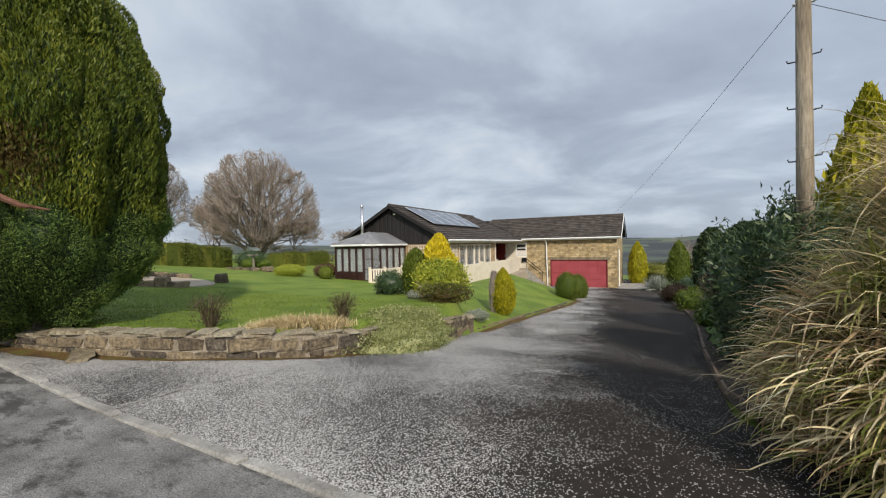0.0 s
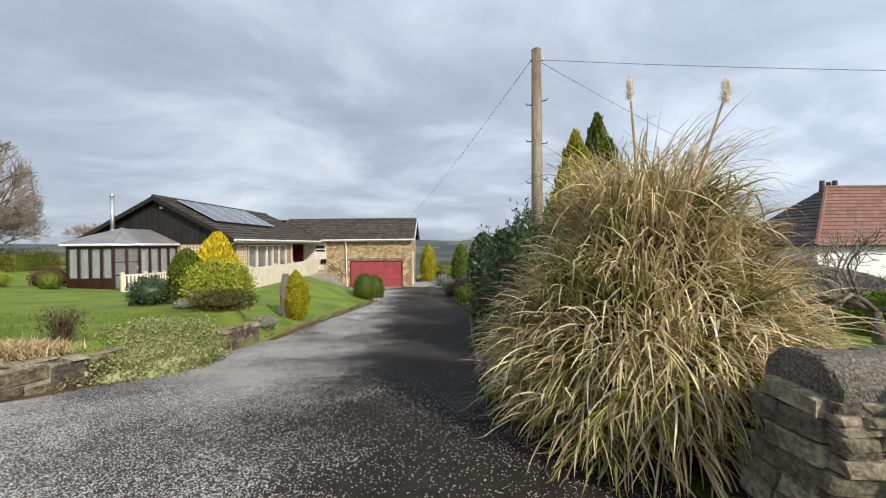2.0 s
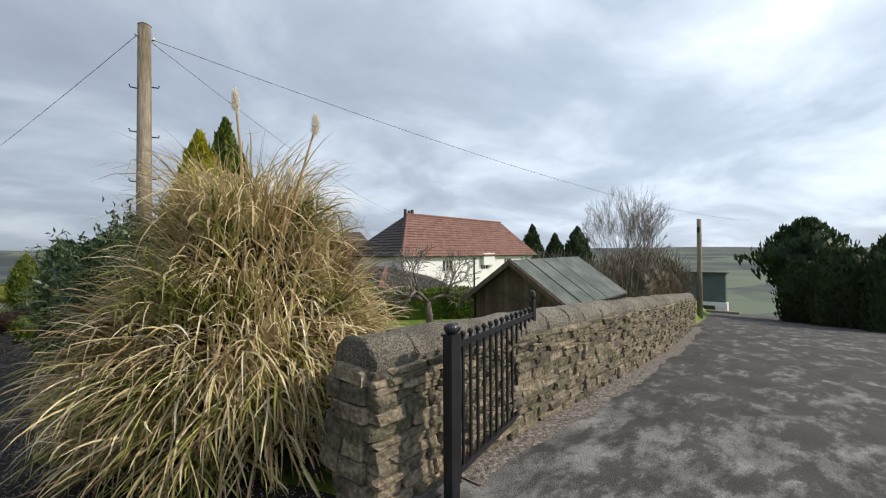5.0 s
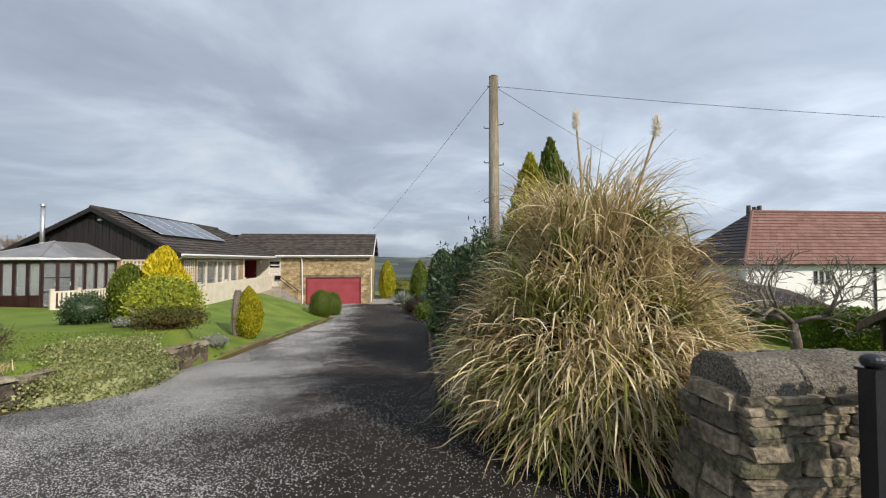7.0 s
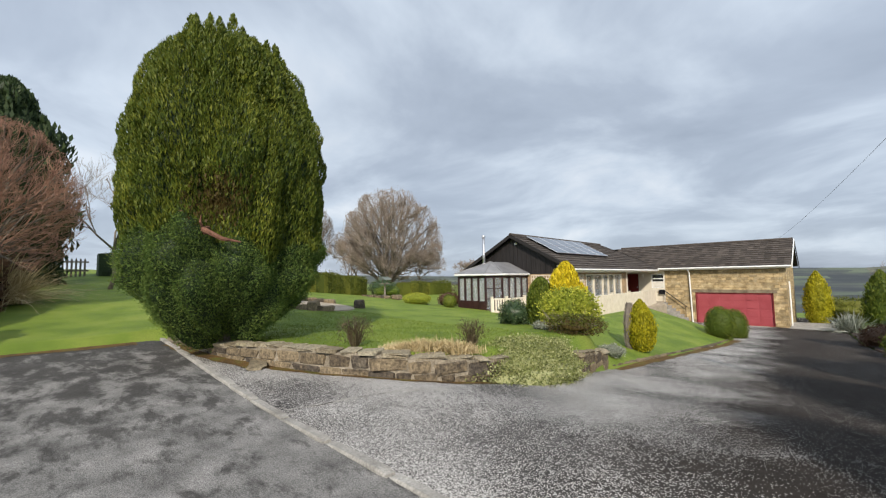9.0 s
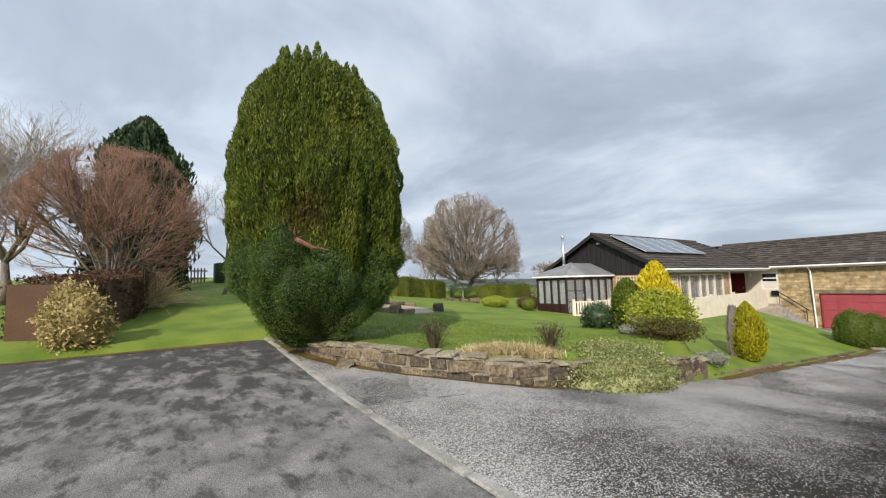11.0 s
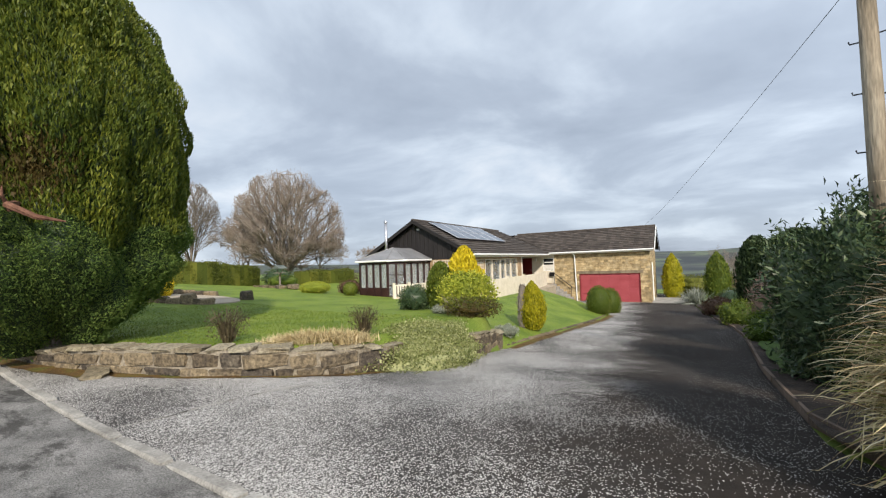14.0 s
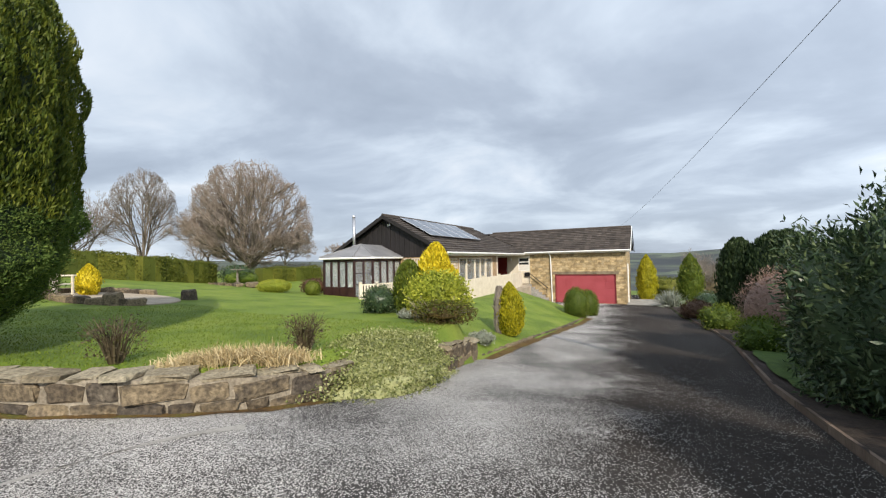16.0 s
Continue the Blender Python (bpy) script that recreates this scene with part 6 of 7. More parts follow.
def hedge(name, path, w, h, mat, zf, seed, label, per_m2=420, size=0.06):
    """A clipped hedge: leaves over a long rounded block that follows the ground."""
    rng = np.random.default_rng(seed)
    root = thing(name, label, "hedge")
    L = path_length(path)
    n = int(L * (2 * h + w) * per_m2)
    s = rng.uniform(0, L, n)
    q = rng.uniform(0, 2 * h + w, n)
    P, A = [], []
    for si, qi in zip(s, q):
        x, y, a = along_path(path, min(si, L - 1e-3))
        bump = 0.06 * math.sin(si * 2.1 + seed) + 0.05 * math.sin(si * 5.3 + qi * 3)
        if qi < h:
            off, z, nn = -w / 2 - bump, qi, (-1, 0.25)
        elif qi < h + w:
            off, z, nn = qi - h - w / 2, h + bump, (0, 1)
        else:
            off, z, nn = w / 2 + bump, qi - h - w, (1, 0.25)
        nx, ny = -math.sin(a), math.cos(a)
        P.append((x + nx * off, y + ny * off, zf(x, y) + z))
        A.append((nx * nn[0], ny * nn[0], nn[1]))
    v, f = leaf_arrays(np.array(P) + rng.normal(size=(n, 3)) * 0.03, np.array(A) * 0.7 + rng.normal(size=(n, 3)) * 0.6, size, 0.55, rng)
    part("foliage", fast_mesh("foliage", v, f, mat), mat, root)
    wall_heart("inner_foliage", path, zf, lambda t: h - 0.05, w - 0.06, mat, root)
    return root


G = ground_z
LZ = lawn_z
# ---- bed in front of the house ----
bush("round_shrub", -7.95, 10.9, G(-7.95, 10.9), 0.50, 0.50, 0.75, M["rhodo"], 31, "low dark green rounded shrub on the lawn", 2600, 0.06)
upright("conifer", -7.1, 11.1, G(-7.1, 11.1), 0.40, 1.45, M["green_con"], 32, "mid-green egg-shaped garden conifer", 7000, 0.085, shape=[(0, 0.7), (0.2, 0.95), (0.5, 1.0), (0.8, 0.75), (0.95, 0.4), (1, 0.1)])
gold_con = upright("conifer", -6.35, 11.3, G(-6.35, 11.3), 0.46, 1.95, M["gold"], 33, "bright golden-yellow feathery conifer", 11000, 0.12, 0.32, [(0, 0.75), (0.3, 1.05), (0.6, 0.92), (0.82, 0.62), (0.95, 0.34), (1, 0.12)])
for k, (dx, dy, r, h) in enumerate([(-0.30, -0.05, 0.24, 1.62), (0.28, -0.12, 0.26, 1.55), (0.05, -0.30, 0.26, 1.40), (-0.12, 0.1, 0.2, 1.86), (0.40, 0.05, 0.2, 1.25), (-0.42, 0.0, 0.2, 1.2)]):
    clump("side_plume", (-6.35 + dx, 11.3 + dy, G(-6.35, 11.3) + h / 2), (r, r, h / 2), 2200, 0.11, M["gold"], gold_con, 340 + k, lump=0.3, lump_scale=3.5, aspect=0.34, core=0.8,
          shape=[(0, 0.9), (0.4, 1.0), (0.7, 0.75), (0.9, 0.4), (1.0, 0.08)], along_up=1.1)
bush("variegated_shrub", -5.85, 10.4, G(-5.85, 10.4), 0.78, 0.65, 1.12, M["variegated"], 34, "yellow-green variegated evergreen shrub", 7000, 0.075, 0.2)
sp = thing("spreading_shrub", "low spreading shrub with bare brown twigs and olive tips", "shrub")
clump("foliage", (-5.15, 9.35, G(-5.25, 9.45) + 0.20), (0.7, 0.5, 0.24), 1700, 0.06, M["conifer_brown"], sp, 35, lump=0.28, core=0.55, aspect=0.35)
clump("top_foliage", (-5.2, 9.4, G(-5.25, 9.45) + 0.32), (0.65, 0.45, 0.16), 1500, 0.06, M["hedge"], sp, 36, lump=0.3, core=0.3, aspect=0.35)
g = Geo()
for k in range(26):
    a, r = rnd.uniform(0, 6.28), rnd.uniform(0.4, 0.85)
    zb = G(-5.25, 9.45)
    g.tube([(-5.25, 9.45, zb - 0.03), (-5.25 + math.cos(a) * r * 0.5, 9.45 + math.sin(a) * r * 0.4, zb + rnd.uniform(0.1, 0.25)), (-5.25 + math.cos(a) * r, 9.45 + math.sin(a) * r * 0.75, zb + rnd.uniform(0.25, 0.6))], [0.014, 0.010, 0.004], 4)
part("branches", g, M["twig_grey"], sp)
for k, (x, y, r) in enumerate([(-4.95, 11.0, 0.33), (-6.35, 9.9, 0.26)]):
    bush("silver_plant", x, y, G(x, y), r, r, r * 0.9, M["silver"], 37 + k, "pale silver-leaved low plant in the bed", 900, 0.05, group="silver plants")
zc = G(-5.05, 13.4)
cs = upright("conifer", -4.98, 13.4, zc, 0.42, 1.55, M["lime"], 39, "yellow-green conifer with one bare brown side", 7000, 0.08, 0.12)
clump("bare_side", (-5.28, 13.3, zc + 0.75), (0.18, 0.22, 0.72), 1300, 0.10, M["twig_grey"], cs, 40, lump=0.2, aspect=0.12, core=0.85, along_up=1.2,
      shape=[(0, 0.7), (0.3, 1.0), (0.7, 0.9), (1, 0.4)])
for k, (x, y, r, h) in enumerate([(-4.5, 22.3, 0.62, 1.5), (-4.2, 24.0, 0.56, 1.5)]):
    bush("clipped_ball_shrub", x, y, G(x, y) - 0.1, r, r, h, M["green_con"], 41 + k, "clipped ball-shaped evergreen beside the drive", 6000, 0.05, 0.05, group="clipped balls")

# ---- along the low wall ----
ivy = thing("ivy_mound", "dense mound of variegated ivy tumbling over the wall", "ivy")
clump("foliage", (-4.78, 6.5, -0.20), (0.66, 1.45, 0.50), 30000, 0.036, M["ivy"], ivy, 51, lump=0.16, aspect=0.75, core=0.9, flat_bottom=0.5)
clump("trailing_foliage", (-4.58, 6.35, -0.34), (0.76, 1.6, 0.34), 13000, 0.036, M["ivy"], ivy, 52, lump=0.2, aspect=0.75, core=0.85, flat_bottom=0.4)
tuft = thing("dry_grass_tuft", "row of bleached straw-coloured grass tufts behind the wall", "grass")
rng = np.random.default_rng(9)
n = 3200
s = rng.uniform(0, 1, n)
roots = np.stack([-5.8 + 1.0 * s + rng.normal(size=n) * 0.10, 4.15 + 0.95 * s ** 1.3 + rng.normal(size=n) * 0.12, np.zeros(n)], 1)
roots[:, 2] = [lawn_z(x, y) - 0.03 for x, y in roots[:, :2]]
ln = 0.30 * np.interp(s, [0, 0.12, 0.35, 0.8, 1.0], [0.35, 0.7, 1.0, 1.0, 0.5])
blades("blade_mass", roots, rng.normal(size=(n, 3)) * [0.4, 0.4, 0] + [0, -0.15, 1], ln, 0.010, 0.35, M["straw"], tuft, 10, 4)


def twiggy(x, y, z, r, h, seed, label, mat):
    rr = random.Random(seed)
    root = thing("twiggy_shrub", label, "shrub", group="twiggy shrubs")
    g = Geo()
    for _ in range(90):
        a, q = rr.uniform(0, 6.28), rr.uniform(0.2, 1.0)
        p1 = (x + math.cos(a) * r * q * 0.5, y + math.sin(a) * r * q * 0.5, z + h * rr.uniform(0.35, 0.6))
        p2 = (x + math.cos(a + 0.3) * r * q, y + math.sin(a + 0.3) * r * q, z + h * rr.uniform(0.6, 1.0))
        g.tube([(x + math.cos(a) * 0.05, y + math.sin(a) * 0.05, z - 0.03), p1, p2], [0.006, 0.004, 0.002], 3)
    part("twig_mass", g, M["scrub"], root)
    clump("dry_leaves", (x, y, z + h * 0.5), (r * 0.8, r * 0.8, h * 0.42), 380, 0.04, mat, root, seed, lump=0.4, core=0.12, aspect=0.4)


twiggy(-6.5, 3.95, LZ(-6.5, 3.95), 0.36, 0.55, 53, "small brown twiggy shrub behind the wall", M["scrub"])
twiggy(-5.15, 5.45, LZ(-5.1, 5.4), 0.3, 0.5, 54, "small brown twiggy shrub beside the ivy", M["scrub"])
twiggy(-10.75, 2.95, LZ(-10.7, 2.9), 0.35, 0.42, 57, "brown dead-leaved low shrub under the conifer", M["copper"])
bush("flower_clump", -11.25, 2.75, LZ(-11.2, 2.7), 0.30, 0.28, 0.42, M["blossom"], 55, "straw-yellow flowering clump by the wall end", 900, 0.06)
bush("flower_clump", -11.6, 3.0, LZ(-11.6, 3.0), 0.35, 0.3, 0.5, M["silver"], 56, "white-flecked low plant by the wall end", 900, 0.05)

# ---- pampas grass at the drive mouth ----
pam = thing("pampas_grass", "great arching clump of straw and green pampas grass", "grass")
CX, CY = 1.62, 3.68
PAM_Z = [-0.2, 0.0, 0.25, 0.65, 1.05, 1.5, 1.95, 2.3, 2.5]
PAM_R = [1.40, 1.40, 1.38, 1.26, 1.10, 0.86, 0.56, 0.28, 0.05]


def arching(name, roots, az, tilt, bend, length, width, mat, parent, seed, segs=8):
    """Strap leaves that leave their roots at a tilt and bend over along their length, some of them kinked; those that reach the soil lie on it."""
    r = np.random.default_rng(seed)
    n = len(roots)
    hor = np.stack([np.cos(az), np.sin(az), np.zeros(n)], 1)
    side = unit(np.cross(hor, [0, 0, 1]) + r.normal(size=(n, 3)) * 0.35)
    kink = np.where(r.random(n) < 0.22, r.uniform(0.35, 0.8, n), 2.0)
    power = r.uniform(1.0, 2.2, n)
    yaw = r.normal(size=n) * 0.5
    p, V = roots.copy(), []
    w0 = width * r.uniform(0.7, 1.6, n)
    for k in range(segs + 1):
        t = k / segs
        w = w0 * (0.75 + 0.5 * t) * (1 - t ** 3) * 0.5 + 0.0007
        V += [p + side * w[:, None], p - side * w[:, None]]
        th = tilt + bend * t ** power + np.where(t > kink, 1.1, 0.0)
        th = np.minimum(th, 3.0)
        a = az + yaw * t
        d = np.stack([np.cos(a) * np.sin(th), np.sin(a) * np.sin(th), np.cos(th)], 1)
        p = p + d * (length / segs)[:, None]
        p[:, 2] = np.maximum(p[:, 2], 0.02)
    V = np.stack(V, 1)
    k = 2 * (segs + 1)
    f = np.array([[2 * q, 2 * q + 1, 2 * q + 3, 2 * q + 2] for q in range(segs)])
    F = (np.arange(n)[:, None, None] * k + f[None]).reshape(-1, 4)
    return part(name, fast_mesh(name, V.reshape(-1, 3), F, mat), mat, parent)


def pampas_layer(name, n, r0, r1, z0, z1, tilt, bend, length, width, mat, seed):
    a = rng.uniform(0, 6.283, n)
    rr = np.sqrt(rng.uniform(r0 * r0, r1 * r1, n))
    roots = np.stack([CX + np.cos(a) * rr, CY + np.sin(a) * rr, rng.uniform(z0, z1, n)], 1)
    return arching(name, roots, a + rng.normal(size=n) * 0.55, np.radians(rng.uniform(*tilt, n)), np.radians(rng.uniform(*bend, n)), rng.uniform(*length, n), width, mat, pam, seed)


pampas_layer("upright_blades", 650, 0.0, 0.34, 0.3, 0.9, (0, 6), (5, 80), (1.1, 1.75), 0.011, M["pampas"], 22)
pampas_layer("top_blades", 2300, 0.0, 0.42, 0.7, 1.6, (0, 14), (60, 165), (0.6, 1.2), 0.011, M["straw"], 23)
pampas_layer("arching_blades", 1900, 0.15, 0.62, 0.2, 0.9, (6, 26), (70, 150), (0.7, 1.15), 0.012, M["pampas"], 24)
pampas_layer("skirt_blades", 1500, 0.40, 0.85, 0.0, 0.5, (15, 45), (65, 130), (0.6, 1.0), 0.012, M["pampas_green"], 25)
pampas_layer("hanging_blades", 1500, 0.55, 0.98, 0.15, 0.9, (35, 95), (55, 100), (0.4, 0.75), 0.011, M["straw"], 26)
pampas_layer("withered_blades", 1500, 0.5, 1.05, 0.1, 1.0, (50, 120), (30, 80), (0.35, 0.7), 0.011, M["pampas_brown"], 27)
pampas_layer("trailing_blades", 1700, 0.70, 1.08, 0.1, 0.75, (45, 100), (45, 85), (0.35, 0.65), 0.012, M["pampas"], 28)
pampas_layer("bleached_blades", 700, 0.55, 1.0, 0.2, 1.0, (25, 85), (55, 110), (0.35, 0.7), 0.012, M["bleached"], 29)
# tufts that catch the light, each of one colour
for k in range(84):
    zc = rng.uniform(0.05, 1.0) if k % 3 else rng.uniform(0.9, 1.75)
    a0 = rng.uniform(0, 6.283)
    rc = np.interp(zc, PAM_Z, PAM_R) * rng.uniform(0.55, 0.78)
    n = 46
    roots = np.array([CX + math.cos(a0) * rc, CY + math.sin(a0) * rc, zc]) + rng.normal(size=(n, 3)) * 0.055
    t0 = rng.uniform(15, 60)
    arching("tuft", roots, a0 + rng.normal() * 0.5 + rng.normal(size=n) * 0.38, np.radians(t0 + rng.normal(size=n) * 14), np.radians(rng.uniform(40, 125, n)),
            rng.uniform(0.34, 0.62, n), 0.013, (M["straw"], M["pampas_green"], M["pampas_brown"], M["straw"], M["pampas_green"])[k % 5], pam, 300 + k, 6)
# solid near-black core: the clump's inner shadow put into its colour
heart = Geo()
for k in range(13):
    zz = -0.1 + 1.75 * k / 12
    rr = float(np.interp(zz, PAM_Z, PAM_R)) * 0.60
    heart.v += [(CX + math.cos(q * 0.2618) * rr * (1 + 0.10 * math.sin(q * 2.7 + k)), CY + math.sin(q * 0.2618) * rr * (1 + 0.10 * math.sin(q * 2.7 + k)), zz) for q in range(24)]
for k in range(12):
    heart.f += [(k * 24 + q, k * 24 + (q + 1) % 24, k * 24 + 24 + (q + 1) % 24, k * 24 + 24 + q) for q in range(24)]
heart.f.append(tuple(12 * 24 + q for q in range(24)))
part("inner_stems", heart, M["inner_shade"], pam, "dark core coloured as the shade inside the clump", smooth=True)
canes = [((1.46, 3.43, 2.22), (1.38, 3.35, 2.71)), ((1.64, 3.07, 1.66), (1.77, 2.82, 2.49)), ((1.59, 3.04, 1.57), (1.61, 2.91, 2.09)), ((1.30, 3.45, 1.3), (1.24, 3.42, 2.05)), ((1.62, 3.2, 0.9), (1.66, 3.16, 1.75)), ((1.40, 3.15, 0.8), (1.34, 3.08, 1.62)), ((1.78, 3.35, 1.1), (1.86, 3.30, 1.95)), ((1.02, 3.3, 0.6), (0.94, 3.25, 1.42))]
for mid, tip in canes:
    foot = (CX + (mid[0] - CX) * 0.4, CY + (mid[1] - CY) * 0.4, 0.0)
    part("cane", Geo().tube([foot, mid, tip], [0.014, 0.012, 0.007], 6), M["cane"], pam)
for k, (x, y, z) in enumerate([(1.38, 3.35, 2.71), (1.77, 2.82, 2.49), (1.61, 2.91, 2.09)]):
    clump("plume", (x, y, z), (0.026, 0.024, 0.085), 420, 0.055, M["plume"], pam, 60 + k, lump=0.35, aspect=0.06, core=0.35, along_up=0.5)

# ---- planted bed along the drive ----
bush("rhododendron", 1.72, 8.9, G(1.72, 8.9), 1.12, 1.5, 2.72, M["rhodo"], 71, "large dark glossy rhododendron bush in the bed", 21000, 0.115, 0.26, 0.28, lump_scale=3.6)
bush("rhododendron", 2.3, 6.9, G(2.3, 6.9), 1.05, 1.1, 2.2, M["rhodo"], 72, "dark glossy rhododendron bush overhanging the bed", 17000, 0.115, 0.26, 0.28, lump_scale=3.6)
bush("rhododendron", 2.2, 11.8, G(2.1, 11.8), 0.95, 1.1, 1.7, M["rhodo"], 73, "dark green evergreen bush with paler new leaves", 6500, 0.10, 0.2, 0.35)
bush("heather_shrub", 2.0, 15.6, G(2.0, 15.6), 0.95, 1.4, 2.2, M["heather"], 74, "tall pinkish-brown dry heather shrub", 7000, 0.13, 0.12, 0.12)
bush("green_shrub", 1.35, 14.6, G(1.35, 14.6), 0.55, 0.65, 0.95, M["laurel"], 75, "bright green leafy shrub spilling over the edging", 2600, 0.09, 0.25, 0.4)
bush("green_shrub", 1.2, 20.5, G(1.2, 20.5), 0.7, 0.9, 1.0, M["green_con"], 76, "mid-green low shrub in the far bed", 2600, 0.08)
bush("red_shrub", 0.7, 24.5, G(0.7, 24.5), 0.7, 0.9, 0.9, M["copper"], 77, "dark reddish-brown low shrub in the far bed", 2400, 0.08)
bush("green_shrub", 1.6, 27.0, G(1.6, 27.0), 0.9, 1.0, 1.2, M["rhodo"], 78, "dark green shrub at the end of the bed", 2600, 0.08)
upright("conifer", 2.0, 21.8, G(2.0, 21.8), 0.72, 3.6, M["dark_con"], 79, "dark green columnar conifer beside the drive", 7000, 0.16, 0.15, [(0, 0.8), (0.3, 1.0), (0.7, 0.95), (0.92, 0.6), (1, 0.2)])
upright("conifer", 3.3, 21.2, G(3.3, 21.2), 1.12, 3.7, M["dark_con"], 80, "broad dark green conifer with rounded top", 9000, 0.16, 0.15, [(0, 0.85), (0.3, 1.0), (0.7, 0.95), (0.92, 0.65), (1, 0.25)])
upright("conifer", 3.35, 10.7, G(3.3, 10.7), 0.95, 5.1, M["lime"], 81, "tall yellow-green spiky conifer behind the bed", 6000, 0.26, 0.55, [(0, 0.9), (0.3, 1.0), (0.6, 0.62), (0.85, 0.3), (1, 0.03)])
upright("conifer", 4.15, 11.3, G(4.1, 11.3), 1.05, 5.6, M["green_con"], 82, "tall yellow-green spiky conifer behind the bed", 6000, 0.26, 0.55, [(0, 0.9), (0.3, 1.0), (0.6, 0.62), (0.85, 0.3), (1, 0.03)])
upright("conifer", -1.55, 37.6, -2.1, 0.75, 3.6, M["lime"], 83, "golden-green conifer beside the garage end", 4500, 0.14, 0.14)
upright("conifer", 1.5, 38.5, -2.2, 0.9, 3.7, M["green_con"], 84, "green conical conifer at the end of the drive", 4000, 0.16, 0.16)
ph = thing("phormium", "spiky cream-striped phormium at the end of the drive", "shrub")
rng = np.random.default_rng(33)
n = 420
a, tl = rng.uniform(0, 6.28, n), np.radians(rng.uniform(5, 80, n))
blades("leaves", np.stack([-0.15 + rng.normal(size=n) * 0.15, 31.6 + rng.normal(size=n) * 0.15, np.full(n, -1.9)], 1), np.stack([np.cos(a) * np.sin(tl), np.sin(a) * np.sin(tl), np.cos(tl)], 1), 1.35, 0.06, 0.2, M["silver"], ph, 34, 5)
boards = thing("timber_boards", "weathered timber boards and post of a low raised bed", "fence")
for z in (0.30, 0.48):
    part("board", Geo().box((0, -0.02, 0), (1.5, 0.02, 0.15), pose(1.75, 4.9, z, 0, 0, -50)), M["timber"], boards)
part("post", Geo().box((2.66, 3.72, -0.4), (2.76, 3.82, 0.68)), M["timber"], boards)
moss = strip("mossy_edge", [(0.85, 8.8), (0.95, 11), (1.1, 14)], lambda x, y: drive_z(x, y) + 0.115, -0.75, 0.12, M["shade_moss"], "strip of short green moss and grass beside the edging", 0.0)

# ---- left side of the garden ----
hedge("clipped_hedge", [(-27.8, 4.5), (-27.6, 11), (-27.2, 14.5), (-28.6, 19.2)], 1.2, 1.38, M["hedge"], LZ, 91, "long clipped yellow-green boundary hedge", 220, 0.10)
hedge("clipped_hedge", [(-26.6, 21.6), (-26.0, 26.8)], 1.0, 1.05, M["hedge"], LZ, 92, "lower clipped olive boundary hedge", 220, 0.10)
hedge("dark_hedge", [(-29.0, 2.6), (-29.0, 7.0)], 1.0, 1.2, M["dark_con"], LZ, 93, "dark clipped hedge beside the picket fence", 200, 0.09)
bush("green_shrub", -26.8, 20.0, LZ(-26.8, 20), 1.1, 1.0, 1.4, M["rhodo"], 94, "dark green rounded shrub between the hedges", 2500, 0.1)
bush("clipped_shrub", -24.0, 18.3, LZ(-24, 18.3) + 0.15, 1.1, 0.9, 0.75, M["laurel"], 95, "low clipped pale green shrub on a stone edge", 3000, 0.06, 0.05)
bush("clipped_shrub", -17.6, 15.4, LZ(-17.6, 15.4), 0.85, 0.75, 0.62, M["variegated"], 96, "flat-topped variegated shrub on the lawn", 4200, 0.05, 0.06)
bush("clipped_shrub", -15.15, 15.5, LZ(-15.1, 15.5), 0.36, 0.36, 0.70, M["green_con"], 97, "small clipped green dome by the conservatory", 1800, 0.05, 0.05)
bush("brown_shrub", -16.6, 17.0, LZ(-16.6, 17.0), 0.7, 0.6, 0.75, M["copper"], 98, "brown-leaved shrub by the conservatory", 1800, 0.07)
rocks = thing("rockery", "low line of pale rockery stones under the clipped shrub", "rockery")
for k in range(14):
    lay(rnd.choice(LOW_STONES), "rock", rocks, -25.4 + k * 0.32, 17.3 + 0.25 * math.sin(k * 1.3), LZ(-24, 17.3) + 0.06, 0.4, 0.3, rnd.uniform(0.15, 0.3), rnd.uniform(0, 3))
bird = thing("bird_table", "small wooden bird table with a pitched roof", "bird table")
bx, by = -23.0, 17.3
bz = LZ(bx, by)
part("post", Geo().box((bx - 0.04, by - 0.04, bz - 0.1), (bx + 0.04, by + 0.04, bz + 1.0)), M["timber"], bird)
part("tray", Geo().box((bx - 0.3, by - 0.25, bz + 0.98), (bx + 0.3, by + 0.25, bz + 1.02)), M["timber"], bird)
part("roof", Geo().prism([(bx - 0.42, by - 0.3, bz + 1.28), (bx + 0.42, by - 0.3, bz + 1.28), (bx, by - 0.3, bz + 1.5)], (0, 0.6, 0)), M["felt"], bird)
for sx in (-0.25, 0.25):
    part("upright", Geo().box((bx + sx - 0.02, by - 0.02, bz + 1.02), (bx + sx + 0.02, by + 0.02, bz + 1.3)), M["timber"], bird)
patio = thing("patio", "sunken pale paved circle edged with low stone blocks", "patio")
pcx, pcy = -15.6, 8.0
pz = LZ(pcx, pcy)
ring = [(pcx + 1.9 * math.cos(t * 0.2618), pcy + 1.5 * math.sin(t * 0.2618)) for t in range(24)]
part("paving", Geo().prism([(x, y, LZ(x, y) - 0.1) for x, y in ring], (0, 0, 0.13)), M["sand"], patio)
for t in list(range(8, 24)):
    x, y = ring[t]
    lay(rnd.choice(LOW_STONES), "edge_block", patio, x, y, LZ(x, y) + 0.08, 0.5, 0.22, 0.2, math.atan2(math.cos(t * 0.2618) * 1.5, -math.sin(t * 0.2618) * 1.9))
for (x, y) in ((-14.0, 7.2), (-14.7, 9.6)):
    lay(rnd.choice(LOW_STONES), "pier_block", patio, x, y, LZ(x, y) + 0.14, 0.35, 0.35, 0.36, 0.3)
